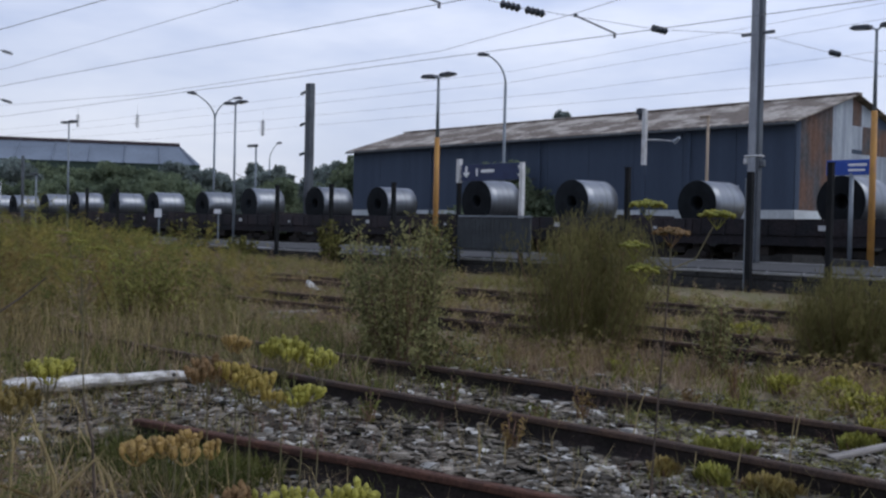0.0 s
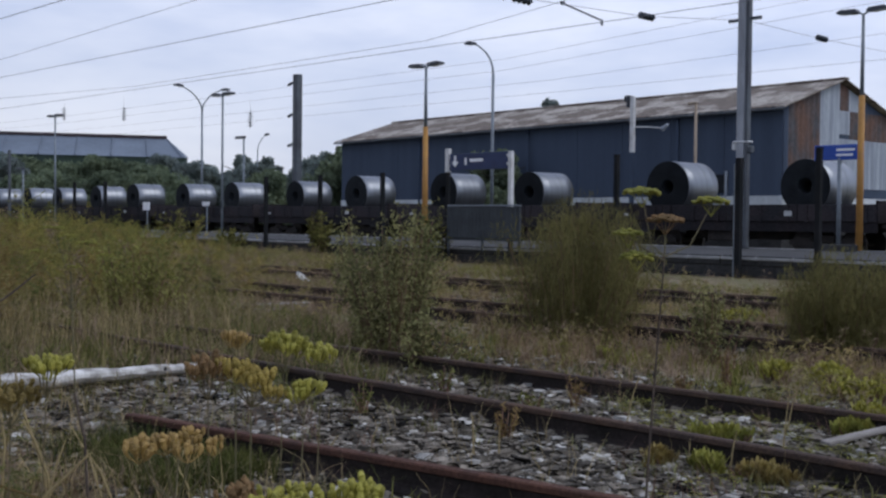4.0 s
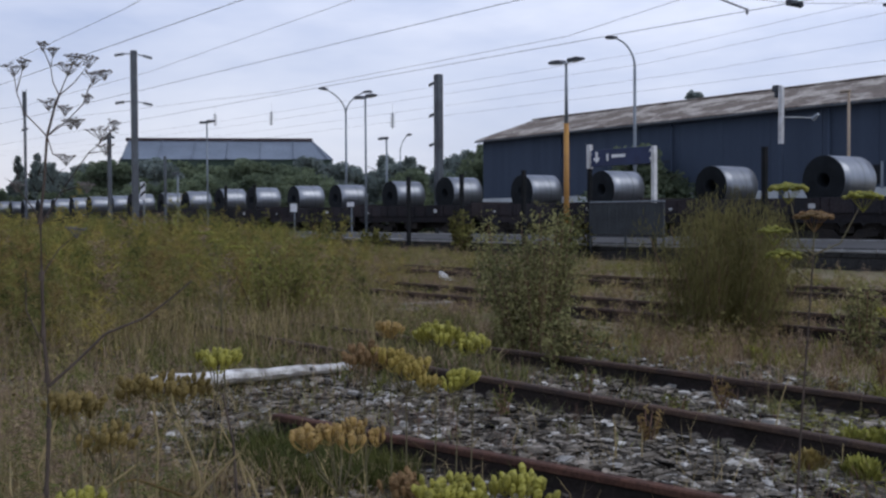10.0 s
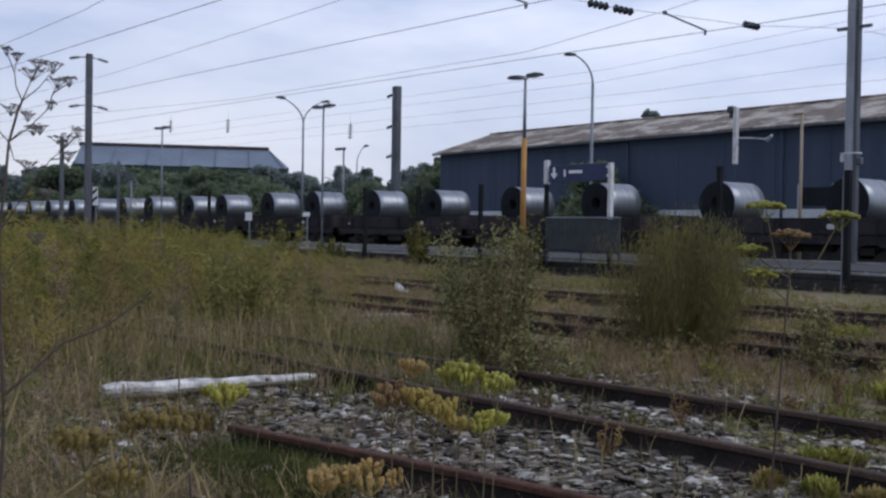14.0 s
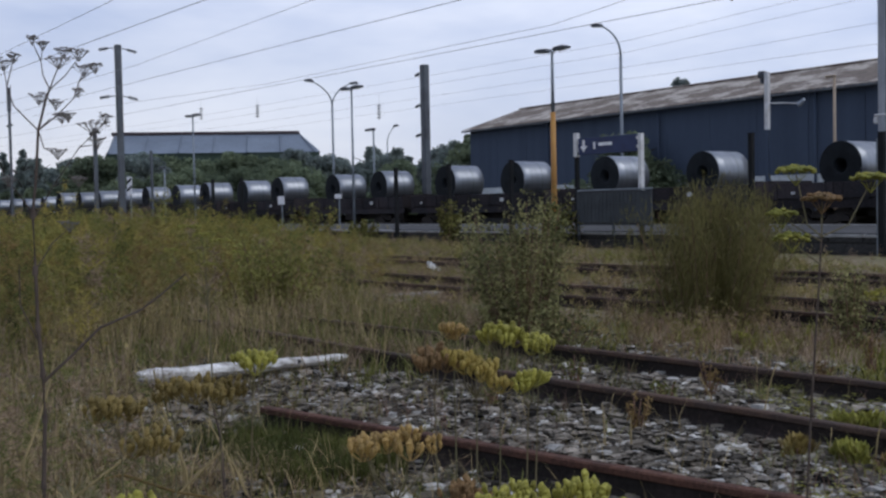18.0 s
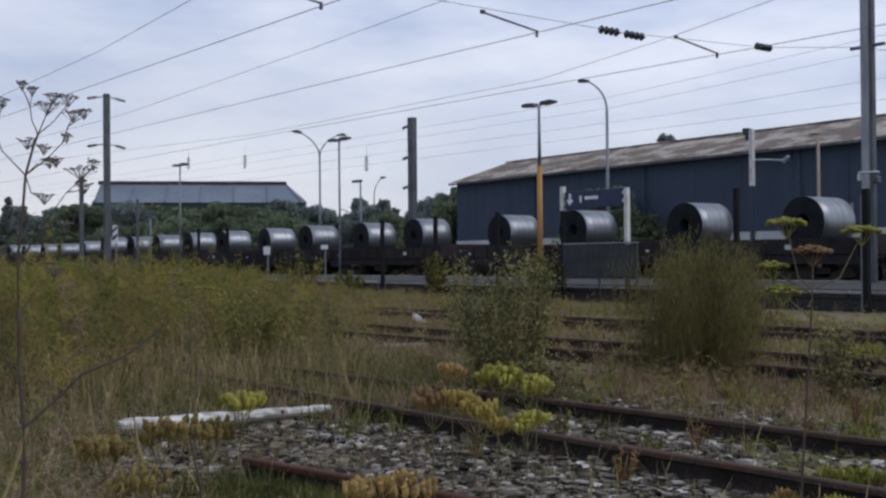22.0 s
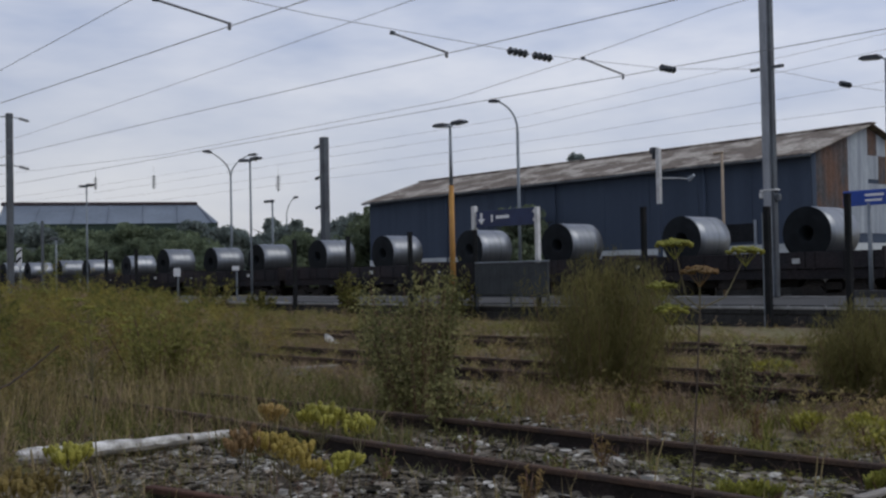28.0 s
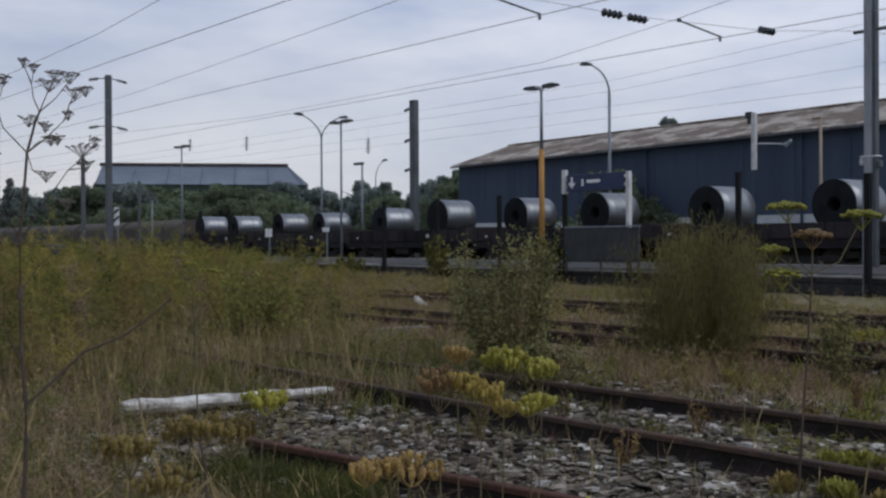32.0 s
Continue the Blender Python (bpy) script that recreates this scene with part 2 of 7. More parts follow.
M = dict(
    earth=mat("yard_earth", (0.208, 0.166, 0.111), col2=(0.146, 0.142, 0.076), scale=0.6, fine=9, var=0.35, bump=0.6, rough=0.95, spec=0.08),
    # dark soil under the stones; the shade of their gaps deepens this colour
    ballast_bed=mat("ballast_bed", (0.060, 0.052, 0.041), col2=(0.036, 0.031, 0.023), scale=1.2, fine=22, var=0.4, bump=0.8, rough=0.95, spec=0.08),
    stone=mat("ballast_stone", (0.172, 0.153, 0.126), col2=(0.069, 0.060, 0.047), scale=9, fine=60, var=0.25, isl=0.95, bump=0.3, rough=0.9, spec=0.08),
    stone_pale=mat("pale_ballast_stone", (0.47, 0.455, 0.415), col2=(0.30, 0.29, 0.26), scale=9, fine=60, var=0.2, isl=0.35, bump=0.3, rough=0.9),
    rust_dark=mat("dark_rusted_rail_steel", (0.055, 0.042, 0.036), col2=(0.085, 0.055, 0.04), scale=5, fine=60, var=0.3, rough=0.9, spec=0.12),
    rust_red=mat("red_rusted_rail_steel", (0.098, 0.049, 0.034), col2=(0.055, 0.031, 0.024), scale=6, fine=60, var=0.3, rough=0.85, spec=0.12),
    # dirty rail sides, with the rail's shadow side put into the colour
    rail_dirt_shade=mat("rail_web_dirt_and_shade", (0.034, 0.027, 0.025), col2=(0.022, 0.019, 0.017), scale=5, fine=40, var=0.3, rough=0.95, spec=0.08),
    white_paint=mat("flaking_white_paint", (0.66, 0.65, 0.62), col2=(0.25, 0.235, 0.21), scale=9, fine=40, var=0.15, lo=0.36, hi=0.64, rough=0.7),
    black_tar=mat("black_tarred_timber", (0.036, 0.034, 0.033), scale=6, fine=40, var=0.3, rough=0.8, spec=0.08),
    old_wood=mat("grey_weathered_wood", (0.28, 0.26, 0.23), col2=(0.17, 0.155, 0.14), scale=3, fine=30, stretch=(1, 12, 12), var=0.25),
    concrete=mat("platform_concrete", (0.056, 0.056, 0.056), col2=(0.038, 0.038, 0.038), scale=0.8, fine=14, var=0.2, rough=0.9),
    edge_white=mat("worn_pale_platform_edge", (0.324, 0.329, 0.324), col2=(0.180, 0.180, 0.176), scale=1.6, fine=25, var=0.2, rough=0.9),
    brick_dark=mat("sooty_wall_and_shade_band", (0.045, 0.045, 0.045), col2=(0.028, 0.028, 0.028), scale=1.5, fine=14, var=0.35, bump=0.5, rough=0.95, spec=0.08),
    black_post=mat("black_painted_post", (0.011, 0.013, 0.014), col2=(0.018, 0.018, 0.020), scale=3, fine=30, var=0.2, rough=0.8, spec=0.08),
    white_post=mat("white_painted_post", (0.62, 0.63, 0.64), col2=(0.45, 0.45, 0.44), scale=3, fine=30, var=0.12, rough=0.5),
    mesh_grey=mat("grey_fence_panel", (0.062, 0.069, 0.075), col2=(0.049, 0.055, 0.060), scale=2, fine=30, var=0.15, rough=0.85, spec=0.08),
    sign_blue=mat("dark_blue_sign_enamel", (0.018, 0.032, 0.095), col2=(0.014, 0.024, 0.07), scale=2, fine=20, var=0.1, bump=0, rough=0.4),
    sign_blue_light=mat("bright_blue_sign_enamel", (0.025, 0.075, 0.36), col2=(0.02, 0.06, 0.28), scale=2, fine=20, var=0.1, bump=0, rough=0.4),
    sign_white=mat("white_sign_enamel", (0.72, 0.73, 0.75), scale=3, fine=20, var=0.06, bump=0, rough=0.4),
    galv=mat("galvanised_mast_steel", (0.33, 0.35, 0.38), col2=(0.22, 0.235, 0.26), scale=1.2, fine=18, stretch=(4, 4, 0.6), var=0.15, rough=0.5, metal=0.5),
    mast_dark=mat("dark_catenary_mast", (0.10, 0.115, 0.13), col2=(0.07, 0.075, 0.085), scale=1.5, fine=18, var=0.2, rough=0.6, metal=0.3),
    lamp_grey=mat("grey_lamp_post", (0.20, 0.23, 0.26), scale=1.5, fine=20, var=0.15, rough=0.5, metal=0.3),
    ochre=mat("ochre_painted_post", (0.42, 0.22, 0.055), col2=(0.33, 0.17, 0.05), scale=2, fine=25, var=0.12, rough=0.6),
    lamp_dark=mat("dark_lamp_head", (0.055, 0.062, 0.075), scale=3, fine=20, var=0.15, rough=0.5),
    glass_lamp=mat("lamp_glass", (0.45, 0.46, 0.46), scale=5, fine=20, var=0.05, bump=0, rough=0.25),
    wire=mat("overhead_wire", (0.176, 0.182, 0.203), scale=3, fine=10, var=0.1, bump=0, rough=0.6),
    insul=mat("dark_insulator_glaze", (0.040, 0.050, 0.061), scale=6, fine=20, var=0.15, bump=0, rough=0.3),
    hall_blue=mat("slate_blue_cladding", (0.062, 0.082, 0.12), col2=(0.053, 0.07, 0.104), scale=0.25, fine=5, stretch=(6, 6, 0.5), var=0.08, bump=0.06, rough=0.8, spec=0.08),
    hall_light=mat("pale_blue_corrugated_sheet", (0.338, 0.378, 0.426), col2=(0.213, 0.244, 0.288), scale=0.6, fine=8, stretch=(4, 4, 0.5), var=0.15, rough=0.6),
    hall_rust=mat("rusted_brown_sheet", (0.118, 0.068, 0.05), col2=(0.066, 0.066, 0.072), scale=0.9, fine=9, stretch=(1, 1, 0.6), var=0.3, rough=0.85, lo=0.4, hi=0.62),
    hall_plinth=mat("pale_rendered_plinth", (0.52, 0.56, 0.58), col2=(0.40, 0.43, 0.45), scale=0.5, fine=8, var=0.12, rough=0.9),
    tan=mat("faded_tan_pole", (0.34, 0.27, 0.20), col2=(0.27, 0.22, 0.17), scale=2, fine=20, var=0.12, rough=0.7),
    hall_roof=mat("lichen_spotted_fibre_cement", (0.15, 0.125, 0.105), col2=(0.36, 0.33, 0.29), scale=0.75, fine=5, stretch=(0.7, 1, 1), var=0.25, lo=0.47, hi=0.60, rough=0.95),
    dark_gap=mat("dark_opening", (0.02, 0.022, 0.026), scale=2, fine=10, var=0.2, bump=0, rough=0.8, spec=0.08),
    shed_roof=mat("bluish_shed_sheeting", (0.15, 0.182, 0.225), col2=(0.115, 0.142, 0.18), scale=0.22, fine=3, var=0.12, rough=0.7),
    shed_wall=mat("dark_green_shed_wall", (0.062, 0.085, 0.07), col2=(0.05, 0.072, 0.055), scale=0.3, fine=4, var=0.15, rough=0.85, spec=0.08),
    shed_ridge=mat("dark_ridge_cap", (0.06, 0.046, 0.048), scale=1, fine=5, var=0.2, rough=0.9),
    coil=mat("rolled_steel_coil", (0.245, 0.262, 0.285), col2=(0.2, 0.216, 0.238), scale=0.9, fine=40, stretch=(1, 6, 1), var=0.05, bump=0.02, rough=0.42, metal=0.85, rnd=0.14),
    # end faces turn from the light; their shade is put into this near-black
    coil_face=mat("coil_end_face_shaded", (0.016, 0.019, 0.022), col2=(0.011, 0.013, 0.015), scale=2.5, fine=40, var=0.2, bump=0.2, rough=0.75, metal=0.1, rnd=0.3, spec=0.08),
    strap=mat("steel_strap", (0.15, 0.165, 0.18), scale=3, fine=20, var=0.1, bump=0, rough=0.5, metal=0.4),
    wagon=mat("dark_brown_wagon_paint", (0.038, 0.032, 0.034), col2=(0.026, 0.026, 0.029), scale=0.9, fine=12, var=0.3, rough=0.9, rnd=0.3, spec=0.08),
    wagon_dark=mat("black_underframe", (0.028, 0.027, 0.027), col2=(0.040, 0.035, 0.032), scale=2, fine=16, var=0.3, rough=0.9, spec=0.08),
    wheel=mat("wheel_steel", (0.05, 0.045, 0.042), scale=3, fine=20, var=0.3, rough=0.6, metal=0.6),
    tarp=mat("faded_brown_tarpaulin", (0.091, 0.081, 0.066), col2=(0.063, 0.056, 0.048), scale=0.6, fine=6, var=0.2, bump=0.4, rough=0.9),
    bark=mat("bark", (0.06, 0.05, 0.04), col2=(0.04, 0.035, 0.03), scale=6, fine=30, var=0.3, rough=0.95),
    # pale bluish leaves: the haze of distance is put into this colour
    leaf_far=mat("hazy_far_tree_leaves", (0.232, 0.272, 0.242), col2=(0.162, 0.197, 0.189), scale=0.5, fine=4, var=0.3, isl=0.12, bump=0, rough=0.85, leaf=0.45, rnd=0.2, spec=0.08),
    leaf_hedge=mat("hedge_leaves", (0.174, 0.210, 0.127), col2=(0.117, 0.150, 0.101), scale=0.6, fine=4, var=0.25, isl=0.14, bump=0, rough=0.8, leaf=0.45, rnd=0.2, spec=0.08),
    leaf_willow=mat("grey_green_willow_leaves", (0.232, 0.217, 0.094), col2=(0.137, 0.142, 0.063), scale=2, fine=12, var=0.2, isl=0.55, bump=0, rough=0.75, leaf=0.35, spec=0.08),
    broom=mat("olive_broom_twigs", (0.176, 0.157, 0.059), col2=(0.129, 0.119, 0.048), scale=2, fine=12, var=0.2, isl=0.2, bump=0, rough=0.85, leaf=0.35, spec=0.08),
    red_stem=mat("reddish_stems", (0.176, 0.099, 0.067), col2=(0.128, 0.080, 0.056), scale=4, fine=20, var=0.2, isl=0.3, bump=0, rough=0.9),
    fennel=mat("feathery_yellow_green_foliage", (0.334, 0.273, 0.078), col2=(0.143, 0.148, 0.040), scale=0.6, fine=8, var=0.25, isl=0.16, bump=0, rough=0.85, leaf=0.35, lo=0.42, hi=0.58, spec=0.08),
    fennel_green=mat("soft_green_thread_foliage", (0.250, 0.241, 0.076), col2=(0.110, 0.121, 0.039), scale=0.6, fine=8, var=0.25, isl=0.14, bump=0, rough=0.85, leaf=0.35, lo=0.42, hi=0.58, spec=0.08),
    herb=mat("mottled_green_herbs", (0.214, 0.207, 0.077), col2=(0.290, 0.221, 0.100), scale=0.7, fine=8, var=0.25, isl=0.35, bump=0, rough=0.85, leaf=0.3, spec=0.08),
    grass_green=mat("green_weeds", (0.204, 0.196, 0.052), col2=(0.134, 0.139, 0.038), scale=0.9, fine=8, var=0.25, isl=0.5, bump=0, rough=0.8, leaf=0.35, spec=0.08),
    grass_dry=mat("dry_straw_grass", (0.310, 0.231, 0.161), col2=(0.200, 0.144, 0.101), scale=0.8, fine=8, var=0.25, isl=0.5, bump=0, rough=0.9, leaf=0.3, spec=0.08),
    straw=mat("bleached_stalks", (0.324, 0.255, 0.122), col2=(0.216, 0.167, 0.080), scale=3, fine=20, var=0.2, isl=0.4, bump=0, rough=0.9),
    dead_stem=mat("dead_umbel_stem", (0.108, 0.084, 0.069), col2=(0.064, 0.052, 0.045), scale=6, fine=30, var=0.2, bump=0.1, rough=0.9, spec=0.05),
    dead_head=mat("grey_brown_seed_head", (0.17, 0.155, 0.145), col2=(0.12, 0.108, 0.1), scale=8, fine=40, var=0.2, isl=0.3, bump=0, rough=0.9),
    sedum=mat("yellow_green_succulent_leaves", (0.385, 0.351, 0.060), col2=(0.231, 0.228, 0.046), scale=40, fine=30, var=0.25, isl=0.35, bump=0, rough=0.55, leaf=0.2),
    sedum_gold=mat("golden_succulent_leaves", (0.395, 0.294, 0.081), col2=(0.252, 0.139, 0.063), scale=40, fine=30, var=0.25, isl=0.35, bump=0, rough=0.55, leaf=0.2),
    sedum_warm=mat("yellow_umbel_florets", (0.4, 0.345, 0.08), col2=(0.28, 0.175, 0.05), scale=40, fine=60, var=0.25, isl=0.3, bump=0, rough=0.6, leaf=0.3),
    sedum_dim=mat("dull_green_umbel_florets", (0.275, 0.215, 0.065), col2=(0.19, 0.135, 0.05), scale=14, fine=60, var=0.15, isl=0.3, bump=0, rough=0.7, leaf=0.3),
    fennel_stem=mat("pale_green_umbel_stalk", (0.109, 0.105, 0.051), col2=(0.141, 0.112, 0.064), scale=8, fine=40, var=0.15, bump=0, rough=0.7),
    edge_leaf=mat("mottled_yellow_green_leaves", (0.168, 0.160, 0.050), col2=(0.063, 0.062, 0.023), scale=1.5, fine=8, var=0.25, isl=0.6, bump=0, rough=0.8, leaf=0.25, spec=0.08),
    grass_mixed=mat("yellowing_green_grass", (0.158, 0.140, 0.030), col2=(0.082, 0.086, 0.022), scale=4, fine=12, var=0.25, isl=0.5, bump=0, rough=0.85, leaf=0.25, spec=0.08),
    grass_dark=mat("dark_green_grass", (0.093, 0.098, 0.026), col2=(0.050, 0.062, 0.019), scale=2, fine=10, var=0.2, isl=0.4, bump=0, rough=0.8, leaf=0.25, spec=0.08),
    rust_weed=mat("rusty_withered_foliage", (0.227, 0.153, 0.061), col2=(0.168, 0.126, 0.053), scale=2, fine=10, var=0.25, isl=0.4, bump=0, rough=0.9, leaf=0.3, spec=0.08),
    line_green=mat("fresh_green_grass", (0.165, 0.165, 0.052), col2=(0.098, 0.105, 0.036), scale=1.5, fine=8, var=0.25, isl=0.45, bump=0, rough=0.8, leaf=0.35, spec=0.08),
    rust_grass=mat("reddish_brown_grass", (0.264, 0.178, 0.116), col2=(0.196, 0.139, 0.087), scale=1.5, fine=8, var=0.25, isl=0.45, bump=0, rough=0.9, leaf=0.3, spec=0.08),
    umbel_orange=mat("orange_umbel", (0.256, 0.147, 0.065), col2=(0.176, 0.123, 0.058), scale=12, fine=50, var=0.2, isl=0.3, bump=0, rough=0.85, leaf=0.2),
    umbel_green=mat("yellow_green_umbel", (0.263, 0.250, 0.050), col2=(0.179, 0.190, 0.040), scale=12, fine=50, var=0.2, isl=0.3, bump=0, rough=0.85, leaf=0.2),
    litter=mat("white_plastic_scrap", (0.7, 0.7, 0.69), scale=5, fine=20, var=0.1, bump=0.1, rough=0.5),
)

# ---- mesh helpers ----
TRACK = 42.5                       # the tracks run this many degrees left of +y
F = pose(0, 0, 0, 0, 0, TRACK - 90)  # track frame: x along the rails (to the right), y away across them


def at(u, p, z=0.0, rz=0.0, ry=0.0):
    """A pose in the track frame: u metres up the line, p metres across it."""
    return F @ pose(-u, p, z, 0, ry, rz)


def put(name, data, m=None, parent=None, label="", category="", group="", kind=""):
    ob = new(name, data)
    if parent is not None:
        ob.parent = parent
    if m is not None:
        ob.matrix_basis = m
    return tagged(ob, label, category, group, kind)


def empty(name, m, label, category, group="", kind=""):
    return put(name, None, m, None, label, category, group, kind)


def finish(bm, name, *mats, smooth=False):
    me = bpy.data.meshes.new(name)
    bm.normal_update()
    bm.to_mesh(me)
    bm.free()
    for m in mats:
        me.materials.append(m)
    if smooth:
        me.shade_smooth()
    return me


def part(name, bm, material, parent, label="", m=None, smooth=False):
    return put(name, finish(bm, name, material, smooth=smooth), m, parent, label)


def box(bm, x0, x1, y0, y1, z0, z1, bevel=0.0, mi=0):
    r = bmesh.ops.create_cube(bm, size=1.0)
    for v in r["verts"]:
        v.co = Vector(((x0 + x1) / 2 + v.co.x * (x1 - x0), (y0 + y1) / 2 + v.co.y * (y1 - y0), (z0 + z1) / 2 + v.co.z * (z1 - z0)))
    fs = {f for v in r["verts"] for f in v.link_faces}
    if bevel:
        es = {e for f in fs for e in f.edges}
        out = bmesh.ops.bevel(bm, geom=list(es), offset=bevel, segments=1, affect="EDGES")
        fs = set(out["faces"]) | {f for f in fs if f.is_valid}
    for f in fs:
        f.material_index = mi
    return bm


def boxes(*rows, bevel=0.0):
    bm = bmesh.new()
    for r in rows:
        box(bm, *r, bevel=bevel)
    return bm


def tube(bm, pts, r0, r1=None, sides=6, caps=True):
    """A round bar along the points, tapering from r0 to r1."""
    r1 = r0 if r1 is None else r1
    pts = [Vector(p) for p in pts]
    rings = []
    for i, p in enumerate(pts):
        a = pts[max(i - 1, 0)]
        b = pts[min(i + 1, len(pts) - 1)]
        q = (b - a).to_track_quat("Z", "Y")
        r = r0 + (r1 - r0) * i / max(len(pts) - 1, 1)
        rings.append([bm.verts.new(p + q @ Vector((r * math.cos(k * math.tau / sides), r * math.sin(k * math.tau / sides), 0))) for k in range(sides)])
    for a, b in zip(rings, rings[1:]):
        for k in range(sides):
            bm.faces.new((a[k], a[(k + 1) % sides], b[(k + 1) % sides], b[k]))
    if caps:
        bm.faces.new(rings[0][::-1])
        bm.faces.new(rings[-1])
    return bm


def prism(bm, outline, y0, y1, mi=0):
    """A closed outline in x and z, drawn out from y0 to y1."""
    a = [bm.verts.new((x, y0, z)) for x, z in outline]
    b = [bm.verts.new((x, y1, z)) for x, z in outline]
    n = len(outline)
    fs = [bm.faces.new(a), bm.faces.new(b[::-1])]
    for i in range(n):
        fs.append(bm.faces.new((a[i], b[i], b[(i + 1) % n], a[(i + 1) % n])))
    for f in fs:
        f.material_index = mi
    bmesh.ops.recalc_face_normals(bm, faces=fs)
    return bm


def fast_mesh(name, V, Q, material):
    """A mesh from arrays of places and of faces that all have the same number of corners."""
    me = bpy.data.meshes.new(name)
    V, Q = np.asarray(V, np.float32), np.asarray(Q, np.int32)
    k = Q.shape[1]
    me.vertices.add(len(V))
    me.vertices.foreach_set("co", V.ravel())
    me.loops.add(Q.size)
    me.loops.foreach_set("vertex_index", Q.ravel())
    me.polygons.add(len(Q))
    me.polygons.foreach_set("loop_start", np.arange(0, Q.size, k, dtype=np.int32))
    me.update(calc_edges=True)
    me.shade_flat()
    me.materials.append(material)
    return me


def scatter(V, Q, pos, yaw, size, tilt=None):
    """Repeats a template (V, Q) at each place, with its own turn and size, in one pair of arrays."""
    pos, yaw, size = np.asarray(pos, float), np.asarray(yaw, float), np.asarray(size, float)
    if size.ndim == 1:
        size = np.stack([size] * 3, 1)
    c, s = np.cos(yaw)[:, None], np.sin(yaw)[:, None]
    P = V[None] * size[:, None, :]
    x, y, z = P[..., 0], P[..., 1], P[..., 2]
    if tilt is not None:
        x = x + z * tilt[:, :1]
        y = y + z * tilt[:, 1:]
    out = np.stack([c * x - s * y, s * x + c * y, z], -1) + pos[:, None, :]
    faces = (Q[None] + (np.arange(len(pos)) * len(V))[:, None, None]).reshape(-1, Q.shape[1])
    return out.reshape(-1, 3), faces


def join(pairs):
    Vs, Qs, n = [], [], 0
    for V, Q in pairs:
        Vs.append(V)
        Qs.append(Q + n)
        n += len(V)
    return np.concatenate(Vs), np.concatenate(Qs)


def blades(rng, count, height, spread, width, lean=0.5, seg=2):
    """A tuft of thin curved blades, as quads."""
    V, Q = [], []
    for _ in range(count):
        a, h = rng.uniform(0, math.tau), height * rng.uniform(0.55, 1.0)
        bx, by = rng.normal(0, spread, 2)
        ln = lean * rng.uniform(0.2, 1.0) * h
        side = np.array([-math.sin(a), math.cos(a), 0])
        n0 = len(V)
        for i in range(seg + 1):
            t = i / seg
            c = np.array([bx + math.cos(a) * ln * t * t, by + math.sin(a) * ln * t * t, h * (t - 0.18 * t * t * lean)])
            w = width * (1 - 0.85 * t) * 0.5
            V += [c - side * w, c + side * w]
        for i in range(seg):
            k = n0 + 2 * i
            Q.append((k, k + 1, k + 3, k + 2))
    return np.array(V), np.array(Q)


def leaf_cloud(rng, centres, radii, count, size, flat=1.0, long=1.7, rise=0.0):
    """Small leaf quads spread through round clumps, thinning towards the rim."""
    centres, radii = np.asarray(centres, float), np.asarray(radii, float)
    pick = rng.choice(len(centres), count, p=radii**2 / (radii**2).sum())
    d = rng.normal(size=(count, 3))
    d /= np.linalg.norm(d, axis=1, keepdims=True)
    rr = radii[pick] * rng.uniform(0.25, 1.05, count) ** 0.6
    c = centres[pick] + d * rr[:, None] * np.array([1, 1, flat])
    a = rng.normal(size=(count, 3)) + np.array([0, 0, rise])
    a /= np.linalg.norm(a, axis=1, keepdims=True)
    b = np.cross(a, rng.normal(size=(count, 3)))
    b /= np.linalg.norm(b, axis=1, keepdims=True)
    s = size * rng.uniform(0.6, 1.3, count)[:, None]
    a, b = a * s * long * 0.5, b * s * 0.5
    V = np.stack([c - a, c + b * 0.9, c + a, c - b * 0.9], 1).reshape(-1, 3)
    Q = np.arange(count * 4).reshape(-1, 4)
    return V, Q


RNG = np.random.default_rng(7)


def local(u, p):
    """World x and y of arrays of u and p."""
    a = radians(TRACK)
    return -np.sin(a) * u + np.cos(a) * p, np.cos(a) * u + np.sin(a) * p


